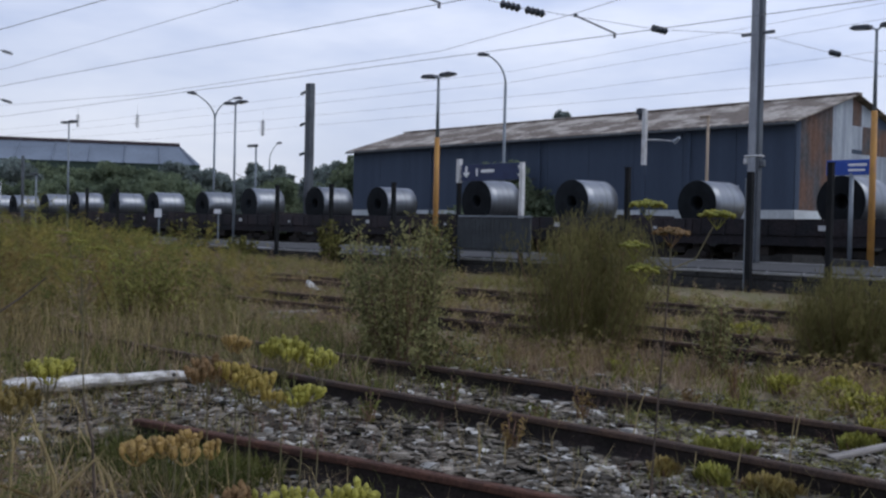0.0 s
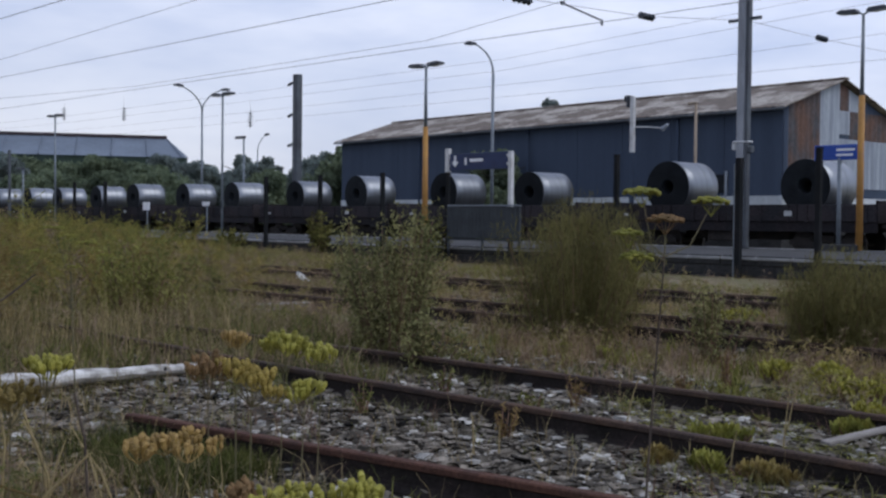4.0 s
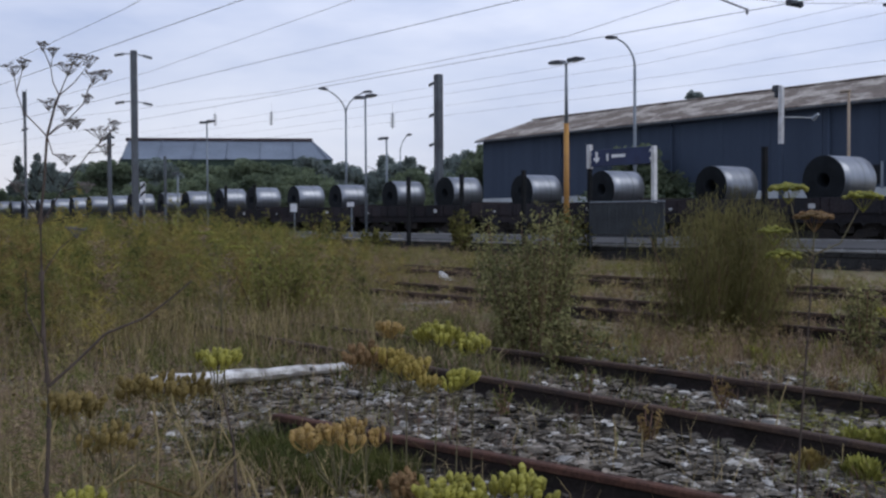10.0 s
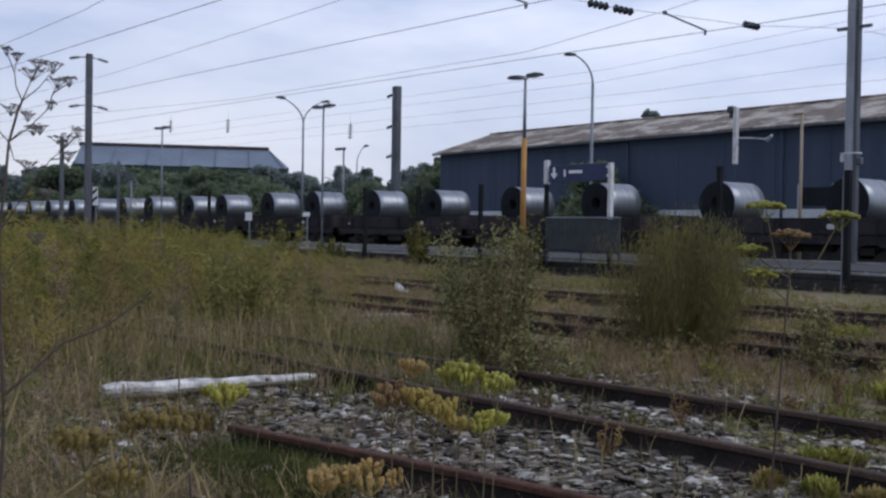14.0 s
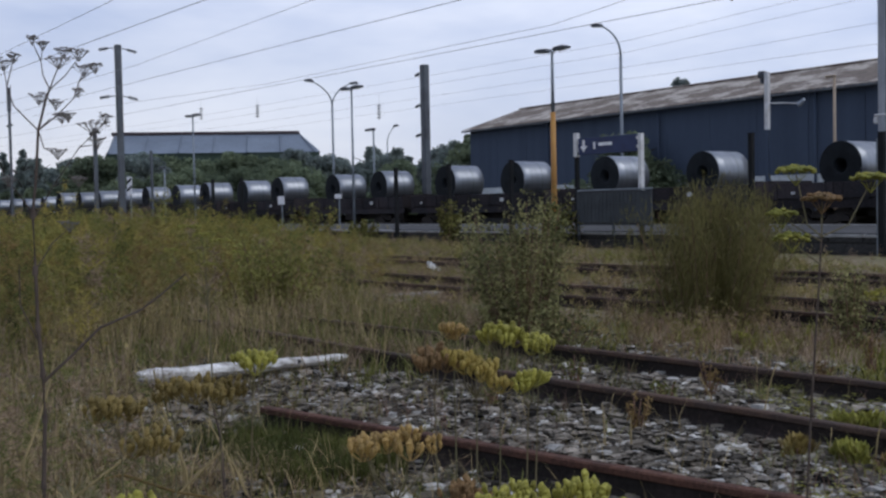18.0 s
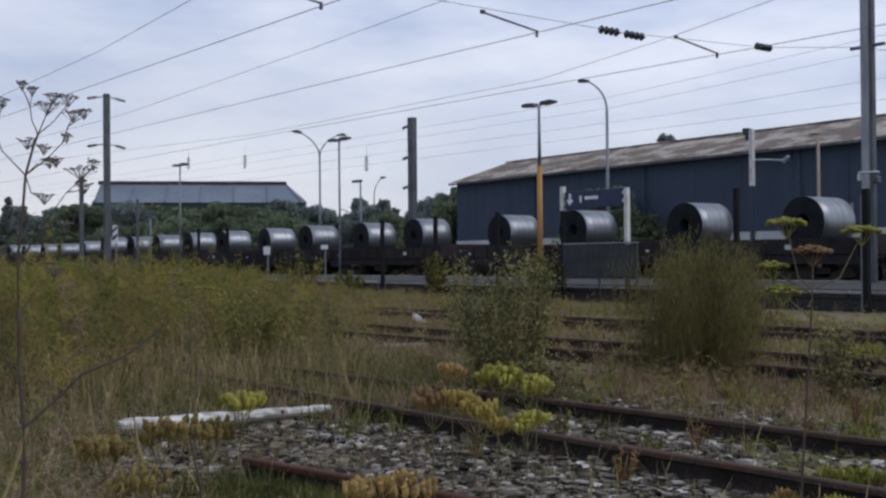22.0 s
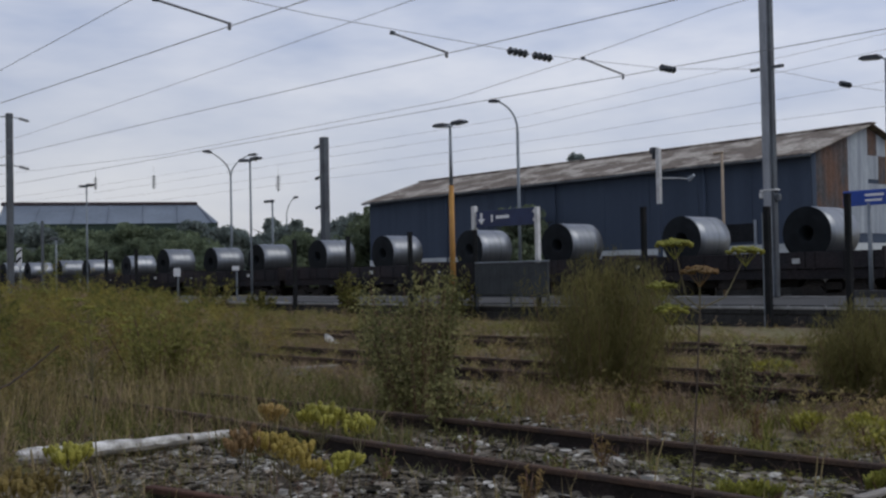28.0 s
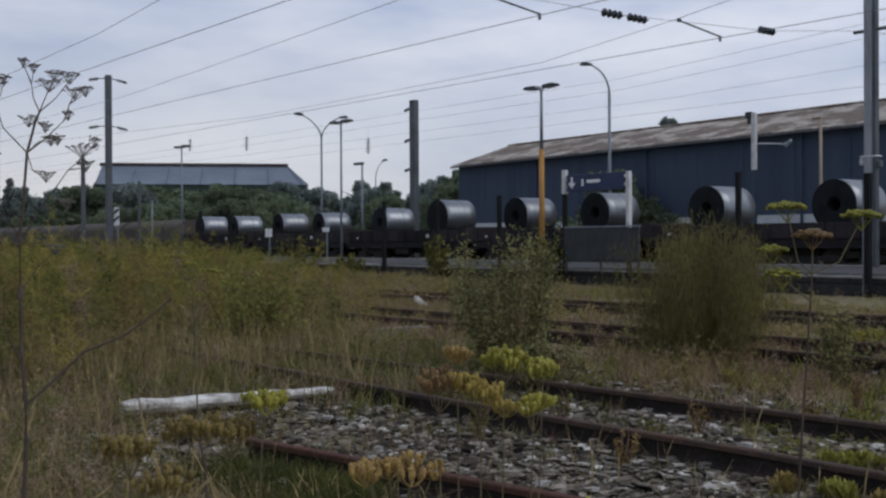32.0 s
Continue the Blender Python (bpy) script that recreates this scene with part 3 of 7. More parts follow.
# ---- ground ----
def lay_ground():
    bm = bmesh.new()
    n = 60
    e = [-2600, -900, -320, -120] + list(np.linspace(-60, 60, n)) + [120, 320, 900, 2600]
    grid = [[None] * len(e) for _ in e]
    for i, x in enumerate(e):
        for j, y in enumerate(e):
            yy = y + 20
            near = abs(x) < 61 and abs(y) < 61
            z = 0.05 * noise.noise(Vector((x * 0.35, yy * 0.35, 0))) + 0.02 * noise.noise(Vector((x, yy, 3))) if near else 0.0
            w = F.inverted() @ Vector((x, yy, 0))
            if w.y > 23:
                z = 0.0
            z += ((FALL @ Vector((x, yy, 0))).z) * max(0, min(1, (23.5 - w.y) / 3)) * max(0, min(1, (70 - math.hypot(x, y)) / 25))
            grid[i][j] = bm.verts.new((x, yy, z - 0.02))
    for i in range(len(e) - 1):
        for j in range(len(e) - 1):
            bm.faces.new((grid[i][j], grid[i + 1][j], grid[i + 1][j + 1], grid[i][j + 1]))
    put("ground", finish(bm, "ground", M["earth"], smooth=True), label="weedy brown earth of a disused goods yard", category="ground", kind="structure")
    # the bed of broken stone round the near rails
    bm = bmesh.new()
    bed = [[bm.verts.new((x, y, 0.0 + 0.02 * noise.noise(Vector((x * 1.7, y * 1.7, 5))) - 0.09 * max(0, abs(y - 5.2) - 2.3))) for y in np.linspace(1.9, 8.5, 24)]
           for x in np.linspace(-9.6, 22, 110)]
    for i in range(109):
        for j in range(23):
            bm.faces.new((bed[i][j], bed[i + 1][j], bed[i + 1][j + 1], bed[i][j + 1]))
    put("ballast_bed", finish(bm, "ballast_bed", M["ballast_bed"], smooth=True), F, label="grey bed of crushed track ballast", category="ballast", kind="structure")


lay_ground()

RAIL_OUTLINE = [(-0.07, 0.0), (0.07, 0.0), (0.07, 0.012), (0.02, 0.03), (0.009, 0.045), (0.009, 0.115), (0.034, 0.125), (0.036, 0.152),
                (0.028, 0.16), (-0.028, 0.16), (-0.036, 0.152), (-0.034, 0.125), (-0.009, 0.115), (-0.009, 0.045), (-0.02, 0.03), (-0.07, 0.012)]


def lay_rail(points, top, side, label, z=0.0):
    """A rail along points (u, p), with its own rolled section; the head's top wears another colour than the web."""
    bm = bmesh.new()
    pts = [Vector((-u, p, z)) for u, p in points]
    rings = []
    for i, q in enumerate(pts):
        dv = (pts[min(i + 1, len(pts) - 1)] - pts[max(i - 1, 0)]).normalized()
        sd = Vector((-dv.y, dv.x, 0))
        rings.append([bm.verts.new(q + sd * x + Vector((0, 0, h))) for x, h in RAIL_OUTLINE])
    n = len(RAIL_OUTLINE)
    for a, b in zip(rings, rings[1:]):
        for k in range(n):
            bm.faces.new((a[k], a[(k + 1) % n], b[(k + 1) % n], b[k])).tag = True
    bm.faces.new(rings[0][::-1])
    bm.faces.new(rings[-1])
    bmesh.ops.recalc_face_normals(bm, faces=bm.faces[:])
    bm.verts.index_update()
    ob = empty("rail", F, label, "rail", "rails of the yard")
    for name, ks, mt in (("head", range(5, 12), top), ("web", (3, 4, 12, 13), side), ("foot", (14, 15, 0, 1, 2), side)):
        piece = bm.copy()
        drop = []
        for f in piece.faces:
            ids = [v.index % n for v in f.verts]
            if len(ids) > 4:
                if name != "web":
                    drop.append(f)
            else:
                lo = min(ids) if {0, n - 1} != set(ids) else n - 1
                if lo not in ks:
                    drop.append(f)
        bmesh.ops.delete(piece, geom=drop, context="FACES")
        part(name, piece, mt, ob)
    bm.free()


lay_rail([(6.11, 3.12), (4.4, 3.56), (2.9, 3.93), (0, 4.55), (-6, 5.6), (-14, 6.6)], M["rust_red"], M["rail_dirt_shade"], "rust-red rail ending abruptly in the ballast")
lay_rail([(46, 4.3), (14, 4.82), (7.0, 5.14), (5.6, 5.27), (4.2, 5.41), (2.8, 5.49), (-14, 6.2)], M["rust_dark"], M["rail_dirt_shade"], "dark rusted rail half sunk in stone ballast")
lay_rail([(46, 3.6), (20, 5.0), (12, 5.83), (8.2, 6.37), (6.4, 6.65), (4.9, 6.85), (3.4, 7.05), (-14, 8.6)], M["rust_dark"], M["rail_dirt_shade"], "dark rusted rail edged with weeds and ballast")
# the two overgrown sidings behind run at a slight angle to the platform
SIDINGS = ([(60, 6.3), (30, 8.2), (14.7, 9.85), (8.0, 10.75), (6.2, 10.95), (-14, 13.3)], [(60, 7.75), (30, 9.65), (16.5, 11.2), (12.0, 11.8), (8.6, 12.5), (6.2, 12.85), (-14, 15.0)],
           [(60, 9.3), (30, 12.4), (15.4, 15.15), (10.5, 16.2), (-14, 20.6)], [(60, 10.75), (30, 13.9), (16.9, 16.35), (13.1, 17.3), (10.7, 17.85), (-14, 22.2)])
for points, word in zip(SIDINGS, ("weeds", "dry grass", "low weeds", "low weeds")):
    lay_rail(points, M["rust_dark"], M["rail_dirt_shade"], f"dark rusted rail overgrown with {word}")


# ---- platform ----
PLAT = 0.48                        # height of the platform over the yard


def build_platform():
    x0, x1, y0, y1 = -190.0, 26.0, 24.25, 34.0
    put("platform", finish(boxes((x0, x1, y0 + 0.35, y1, 0.0, PLAT)), "platform", M["concrete"]), F, label="grey concrete station platform", category="platform", kind="structure")
    wall = put("platform_wall", finish(boxes((x0, x1, y0 + 0.06, y0 + 0.35, -0.05, PLAT - 0.06)), "platform_wall", M["brick_dark"]), F,
               label="sooty dark platform retaining wall", category="wall", kind="structure")
    # coping slabs along the near edge, and courses of stone below
    slab = finish(boxes((-0.975, 0.975, 0.0, 0.42, PLAT - 0.06, PLAT + 0.015), bevel=0.012), "coping_slab", M["edge_white"])
    for i in range(76):
        put("coping_slab", slab, pose(x1 - 1 - 2.0 * i, y0, 0.0), None).parent = wall
    block = finish(boxes((-0.47, 0.47, 0.0, 0.08, 0.0, 0.245), bevel=0.02), "wall_block", M["brick_dark"])
    for r in range(2):
        for i in range(62):
            put("wall_block", block, pose(x1 - 1 - 1.0 * i - 0.5 * r, y0 + 0.045 - 0.02 * r, 0.02 + 0.265 * r), None).parent = wall
    # strips of worn paint and dirt on the surface
    put("platform_strip", finish(boxes((x0, x1, y1 - 0.5, y1 + 0.02, PLAT - 0.005, PLAT + 0.018)), "platform_strip", M["edge_white"]), F,
        label="worn pale edge strip of the far platform side", category="platform edge", kind="structure")


build_platform()
for pp in (35.75, 37.2):
    lay_rail([(190, pp), (60, pp), (-30, pp)], M["wheel"], M["rail_dirt_shade"], "polished main line rail behind the platform", z=0.04)


# ---- posts, sign, fence at the platform's near edge ----
def black_post(u, h, white_from=None, w=0.11):
    ob = empty("post", at(u, 24.0, 0.0), "slim black post at the platform edge", "post", "posts along the platform")
    part("shaft", boxes((-w / 2, w / 2, -w / 2, w / 2, -0.05, white_from or h), bevel=0.008), M["black_post"], ob)
    if white_from:
        part("white_cap", boxes((-w / 2 - 0.004, w / 2 + 0.004, -w / 2 - 0.004, w / 2 + 0.004, white_from, h), bevel=0.008), M["white_post"], ob, "white painted upper end")
    else:
        part("cap", boxes((-w / 2 - 0.01, w / 2 + 0.01, -w / 2 - 0.01, w / 2 + 0.01, h, h + 0.02)), M["black_post"], ob)
    part("foot_plate", boxes((-0.11, 0.11, -0.11, 0.11, -0.03, 0.02)), M["black_post"], ob)
    return ob


for u, h in ((53.2, 3.0), (49.85, 2.98), (36.2, 2.92), (32.7, 2.9), (29.15, 2.9), (19.15, 3.15), (13.2, 3.1)):
    black_post(u, h, None, 0.13)


def station_sign():
    ob = empty("direction_sign", at(25.9, 24.0, 0.0), "dark blue station direction sign between two posts", "sign")
    w = 2.76
    part("post", boxes((-0.06, 0.06, -0.06, 0.06, -0.05, 2.85), bevel=0.008), M["black_post"], ob, "black lower post")
    part("post", boxes((-0.075, 0.075, -0.075, 0.075, 2.85, 3.6), bevel=0.01), M["white_post"], ob, "white upper post end")
    part("post", boxes((w - 0.065, w + 0.065, -0.07, 0.07, 1.75, 3.42), bevel=0.01), M["white_post"], ob, "white upper post end")
    part("post", boxes((w - 0.055, w + 0.055, -0.06, 0.06, -0.05, 1.75), bevel=0.008), M["black_post"], ob, "black lower post")
    board = part("board", boxes((0.1, w - 0.1, -0.035, 0.035, 2.9, 3.42), bevel=0.01), M["sign_blue"], ob, "dark blue sign board")
    for z in (3.05, 3.3):
        part("bracket", boxes((0.06, 0.14, -0.05, 0.05, z - 0.04, z + 0.04)), M["white_post"], ob)
        part("bracket", boxes((w - 0.14, w - 0.06, -0.05, 0.05, z - 0.04, z + 0.04)), M["white_post"], ob)
    bm = bmesh.new()
    prism(bm, [(0.36, 3.0), (0.52, 3.16), (0.44, 3.18), (0.41, 3.16), (0.41, 3.36), (0.31, 3.36), (0.31, 3.16), (0.28, 3.18), (0.20, 3.16)], -0.044, -0.039)
    part("arrow", bm, M["sign_white"], board, "white down arrow")
    bm = boxes((0.80, 0.88, -0.044, -0.039, 3.06, 3.28))
    part("pictogram", bm, M["sign_white"], board, "pale pictogram bar")
    part("lettering", boxes((1.02, 1.60, -0.044, -0.039, 3.15, 3.245)), M["sign_white"], board, "white bar of lettering")


station_sign()


def fence_panel():
    ob = empty("fence", at(25.75, 23.88, 0.0), "low grey railing with infill panels", "fence")
    for i in range(3):
        x = i * 1.55
        part("post", boxes((x - 0.03, x + 0.03, -0.03, 0.03, 0.4, 1.8), bevel=0.006), M["mesh_grey"], ob)
    part("top_rail", boxes((-0.03, 3.15, -0.03, 0.03, 1.77, 1.82), bevel=0.008), M["lamp_grey"], ob, "pale worn top rail")
    part("bottom_rail", boxes((-0.03, 3.15, -0.02, 0.02, 0.72, 0.77)), M["mesh_grey"], ob)
    for i in range(2):
        panel = part("panel", boxes((i * 1.55 + 0.05, i * 1.55 + 1.5, -0.012, 0.012, 0.80, 1.74)), M["mesh_grey"], ob)
        for k in range(9):
            x = i * 1.55 + 0.12 + k * 0.165
            part("bar", boxes((x - 0.008, x + 0.008, -0.026, -0.014, 0.80, 1.74)), M["mesh_grey"], panel)


fence_panel()


# ---- lamps ----
def platform_lamp(u, p, h, ochre_to, zbase=PLAT):
    ob = empty("platform_lamp", at(u, p, zbase), "tall platform lamp post with twin heads, ochre at the base" if ochre_to else "slim grey platform lamp post with twin heads",
               "lamp post", "platform lamps")
    z0 = 0.0
    if ochre_to:
        part("lower_post", tube(bmesh.new(), [(0, 0, 0), (0, 0, ochre_to)], 0.11, 0.095, 10), M["ochre"], ob, "ochre painted lower post", smooth=True)
        z0 = ochre_to
    part("upper_post", tube(bmesh.new(), [(0, 0, z0), (0, 0, h - 0.12)], 0.07 if ochre_to else 0.06, 0.045, 8), M["lamp_grey"], ob, smooth=True)
    part("base_plate", boxes((-0.17, 0.17, -0.17, 0.17, 0, 0.03)), M["lamp_grey"], ob)
    for sgn in (-1, 1):
        part("arm", tube(bmesh.new(), [(0, 0, h - 0.16), (sgn * 0.22, 0, h - 0.04)], 0.03, 0.03, 6), M["lamp_grey"], ob)
        bm = bmesh.new()
        prism(bm, [(sgn * 0.14, h - 0.08), (sgn * 0.30, h - 0.10), (sgn * 0.82, h - 0.06), (sgn * 0.84, h - 0.01), (sgn * 0.70, h + 0.05), (sgn * 0.22, h + 0.03)], -0.15, 0.15)
        head = part("lamp_head", bm, M["lamp_dark"], ob, "dark tapered lamp head")
        bm = bmesh.new()
        prism(bm, [(sgn * 0.32, h - 0.104), (sgn * 0.78, h - 0.068), (sgn * 0.78, h - 0.08), (sgn * 0.32, h - 0.116)], -0.11, 0.11)
        part("glass", bm, M["glass_lamp"], head)
    return ob


platform_lamp(30.37, 27.0, 6.51, 4.24)
platform_lamp(44.3, 27.0, 6.50, 0)
platform_lamp(62.45, 27.0, 6.65, 0)
platform_lamp(16.76, 33.0, 7.51, 4.86)


def curved_lamp(u, p, h, arms, thick=0.07, reach=1.35, turn=0.0):
    ob = empty("street_lamp", at(u, p, 0.0, turn), "tall grey street lamp with curved outreach arm", "street lamp", "curved lamps behind the line")
    part("pole", tube(bmesh.new(), [(0, 0, 0), (0, 0, h - 1.7)], thick * 1.3, thick, 8), M["lamp_grey"], ob, smooth=True)
    for sgn in arms:
        end = radians(58)
        pts = [(sgn * reach * (1 - math.cos(a)) / (1 - math.cos(end)), 0, h - 1.7 + 1.6 * math.sin(a) / math.sin(end)) for a in np.linspace(0, end, 8)]
        part("curved_arm", tube(bmesh.new(), pts, thick * 0.8, thick * 0.55, 7), M["lamp_grey"], ob, smooth=True)
        x, z = pts[-1][0], pts[-1][2]
        bm = bmesh.new()
        prism(bm, [(x, z - 0.06), (x + sgn * 0.55, z + 0.0), (x + sgn * 0.6, z + 0.08), (x + sgn * 0.35, z + 0.17), (x - sgn * 0.05, z + 0.07)], -0.13, 0.13)
        part("lamp_head", bm, M["lamp_dark"], ob, "dark lamp head")


curved_lamp(38.9, 39.0, 10.27, (-1,))
curved_lamp(66.6, 39.0, 10.16, (-1, 1), 0.07, 1.5, 90)
curved_lamp(92.0, 60.0, 9.4, (1,), 0.06)


def small_lamp(u, p, h):
    ob = empty("yard_lamp", at(u, p, 0.0), "small single-headed yard lamp", "lamp post")
    part("pole", tube(bmesh.new(), [(0, 0, 0), (0, 0, h)], 0.07, 0.06, 7), M["lamp_grey"], ob, smooth=True)
    part("lamp_head", boxes((-0.9, 0.1, -0.12, 0.12, h, h + 0.16), bevel=0.03), M["lamp_dark"], ob)


small_lamp(61.4, 39.0, 6.43)
small_lamp(82.0, 33.0, 4.75)


def yellow_pole():
    ob = empty("lamp_pole", at(28.4, 41.0, 0.0), "thin tan lamp pole before the hall wall", "lamp post")
    part("pole", tube(bmesh.new(), [(0, 0, 0), (0, 0, 6.5)], 0.085, 0.06, 8), M["tan"], ob, smooth=True)
    part("lamp_head", boxes((-0.42, 0.08, -0.08, 0.08, 6.5, 6.6), bevel=0.03), M["tan"], ob)


yellow_pole()


def white_mast():
    ob = empty("floodlight_mast", at(33.0, 42.5, 0.0), "white box mast with floodlight and side arm", "mast")
    part("lower_post", boxes((-0.09, 0.09, -0.09, 0.09, 0, 4.64), bevel=0.01), M["hall_blue"], ob, "dark lower post")
    part("upper_post", boxes((-0.10, 0.10, -0.10, 0.10, 4.64, 7.3), bevel=0.012), M["white_post"], ob, "white upper post")
    part("floodlight", boxes((-0.42, -0.10, -0.16, 0.16, 7.05, 7.35), (-0.34, -0.16, -0.1, 0.1, 6.8, 7.05), bevel=0.03), M["lamp_dark"], ob, "dark floodlight box")
    part("side_arm", tube(bmesh.new(), [(0.08, 0, 5.85), (0.9, 0, 5.80), (1.75, 0, 5.70)], 0.04, 0.03, 6), M["white_post"], ob)
    part("lamp", tube(bmesh.new(), [(1.72, 0, 5.66), (1.86, 0, 5.74), (2.02, 0, 5.86)], 0.13, 0.07, 8), M["hall_light"], ob, "pale blue lamp on the arm's end")


white_mast()


# ---- signs on the platform ----
def blue_sign():
    ob = empty("platform_sign", at(17.45, 33.0, PLAT), "bright blue platform sign on a grey post", "sign")
    part("post", tube(bmesh.new(), [(0, 0, 0), (0, 0, 2.94)], 0.07, 0.07, 8), M["lamp_grey"], ob, smooth=True)
    board = part("board", boxes((-0.85, 0.78, -0.05, 0.05, 2.88, 3.36), bevel=0.012), M["sign_blue_light"], ob)
    part("number_bar", boxes((-0.74, -0.67, -0.056, -0.052, 3.02, 3.22)), M["sign_white"], board, "pale bar")
    part("lettering", boxes((-0.10, 0.52, -0.056, -0.052, 3.16, 3.24)), M["sign_white"], board, "white bar of lettering")
    part("lettering", boxes((-0.10, 0.46, -0.056, -0.052, 3.00, 3.07)), M["sign_white"], board, "white bar of lettering")
    part("base_block", boxes((-0.6, 0.7, -0.2, 0.2, -0.01, 0.22), bevel=0.02), M["concrete"], ob, "concrete base block")


blue_sign()


def small_board(u, p, z0, w, h):
    ob = empty("marker_board", at(u, p, PLAT), "small white marker board on a post", "sign")
    part("post", tube(bmesh.new(), [(0, 0, 0), (0, 0, z0 + h * 0.5)], 0.035, 0.035, 6), M["lamp_grey"], ob)
    part("board", boxes((-w / 2, w / 2, -0.07, -0.045, z0, z0 + h), bevel=0.006), M["sign_white"], ob)


small_board(51.4, 27.0, 1.19, 0.72, 0.42)
small_board(44.95, 26.6, 1.39, 0.62, 0.2)


def striped_marker():
    ob = empty("striped_marker", at(92.0, 34.0, 0.72), "white marker board with slanting dark stripes", "sign")
    part("post", tube(bmesh.new(), [(0, 0, -0.75), (0, 0, 3.6)], 0.07, 0.07, 6), M["lamp_grey"], ob)
    board = part("board", boxes((-0.55, 0.55, -0.12, -0.08, 2.2, 3.75)), M["sign_white"], ob)
    for z in (2.55, 3.2):
        bm = bmesh.new()
        prism(bm, [(-0.55, z - 0.1), (0.55, z + 0.25), (0.55, z + 0.5), (-0.55, z + 0.15)], -0.13, -0.124)
        part("stripe", bm, M["black_post"], board)


striped_marker()


# ---- overhead line ----
def main_mast():
    ob = empty("catenary_mast", at(20.95, 33.0, PLAT), "galvanised steel catenary mast on the platform", "mast")
    part("beam", boxes((-0.2, 0.1, -0.13, 0.13, 0, 11.5), bevel=0.02), M["galv"], ob, "pale galvanised column")
    # the flange's shade is put in with a darker steel colour
    part("flange", boxes((0.103, 0.22, -0.11, 0.11, 0, 11.5), bevel=0.015), M["mast_dark"], ob, "dark shaded flange")
    part("clamp", boxes((-0.34, 0.30, -0.15, 0.15, 3.57, 3.63), bevel=0.02), M["white_post"], ob, "pale clamp band")
    part("junction_box", boxes((-0.40, -0.22, -0.08, 0.08, 3.33, 3.56), bevel=0.03), M["white_post"], ob, "white junction box")
    part("junction_box", boxes((0.23, 0.38, -0.1, 0.1, 3.22, 3.46), bevel=0.03), M["mast_dark"], ob, "dark junction box")
    part("cross_bracket", boxes((-0.62, 0.62, -0.05, 0.05, 7.68, 7.78)), M["mast_dark"], ob)
    return ob


main_mast()
side = empty("signal_post", at(15.33, 24.0, 0.0), "black post with a thin white stripe pipe", "post")
part("shaft", boxes((-0.075, 0.075, -0.07, 0.07, -0.05, 2.95), bevel=0.01), M["black_post"], side)
part("pipe", tube(bmesh.new(), [(-0.16, 0.05, 0.0), (-0.16, 0.05, 2.8)], 0.024, 0.024, 6), M["lamp_grey"], side, "pale pipe")


def plain_mast(u, p, h, zb, r, brackets, lattice=False, turn=0.0):
    ob = empty("catenary_mast", at(u, p, zb, turn), "dark slender catenary mast with insulated brackets", "mast", "masts of the overhead line")
    part("column", boxes((-r, r, -r * 0.8, r * 0.8, 0, h), bevel=0.02), M["mast_dark"], ob)
    for z, sides in brackets:
        for sg in sides:
            arm = part("bracket", tube(bmesh.new(), [(0, 0, z), (sg * 0.45, 0, z - 0.06)], 0.03, 0.03, 5), M["wire"], ob)
            part("insulator", insulator_mesh(0.55), M["insul"], arm, "", pose(sg * 0.45, 0, z - 0.06, 0, 90 + 12, 0) if sg > 0 else pose(sg * 1.0, 0, z - 0.17, 0, 90 - 12, 0))
    if lattice:
        for k in range(6):
            part("lattice_bar", boxes((-0.6, 0.6, -0.03, 0.03, h - 1.8 + 0.3 * k, h - 1.76 + 0.3 * k)), M["mast_dark"], ob)
        for sg in (-1, 1):
            part("lattice_leg", boxes((sg * 0.6 - 0.03, sg * 0.6 + 0.03, -0.03, 0.03, h - 2.2, h + 0.2)), M["mast_dark"], ob)
    return ob


def insulator_mesh(length, discs=5, r=0.09):
    bm = tube(bmesh.new(), [(0, 0, 0), (0, 0, length)], 0.025, 0.025, 6)
    for i in range(discs):
        z = length * (0.15 + 0.7 * i / (discs - 1))
        tube(bm, [(0, 0, z - 0.02), (0, 0, z + 0.03)], r, r * 0.55, 9)
    return bm


plain_mast(55.5, 39.0, 10.0, 0.0, 0.24, ((9.6, (-1,)), (7.7, (-1,)), (5.9, (-1,))))
plain_mast(55.3, 20.0, 9.88, 0.0, 0.15, ((9.73, (-1, 1)), (7.33, (-1, 1))), False, 90)
plain_mast(74.0, 25.0, 7.1, 0.0, 0.14, ((6.9, (-1, 1)),))
plain_mast(108.0, 28.5, 13.3, 0.0, 0.13, ((9.9, (-1, 1)),), True)
plain_mast(69.2, 27.0, 5.4, 0.0, 0.09, ())


def run_wire(name, pts, r, label, group):
    """A wire through points (u, p, z) with a slight sag between them."""
    bm = bmesh.new()
    out = []
    for (u0, p0, z0), (u1, p1, z1) in zip(pts, pts[1:]):
        n = max(2, int(abs(u1 - u0) / 4) + 1)
        for i in range(n):
            t = i / n
            out.append((-(u0 + (u1 - u0) * t), p0 + (p1 - p0) * t, z0 + (z1 - z0) * t))
    out.append((-pts[-1][0], pts[-1][1], pts[-1][2]))
    tube(bm, out, r, r, 5)
    put(name, finish(bm, name, M["wire"]), F, label=label, category="overhead wire", group=group)


SPAN_U = 21.0
for p, z, far in ((12.3, 6.82, 150), (18.5, 7.03, 150), (25.4, 7.28, 150)):
    run_wire("contact_wire", [(-40, p - 0.2, z), (SPAN_U, p, z), (far, p - 0.3, z)], 0.011, "dark contact wire over a siding", "contact wires")
run_wire("carrier_wire", [(-20, 12.3, 9.6), (20, 12.3, 8.6), (35, 12.3, 7.86), (60, 12.3, 7.5), (90, 12.3, 9.0)], 0.009, "thin carrier wire sagging over a siding", "carrier wires")
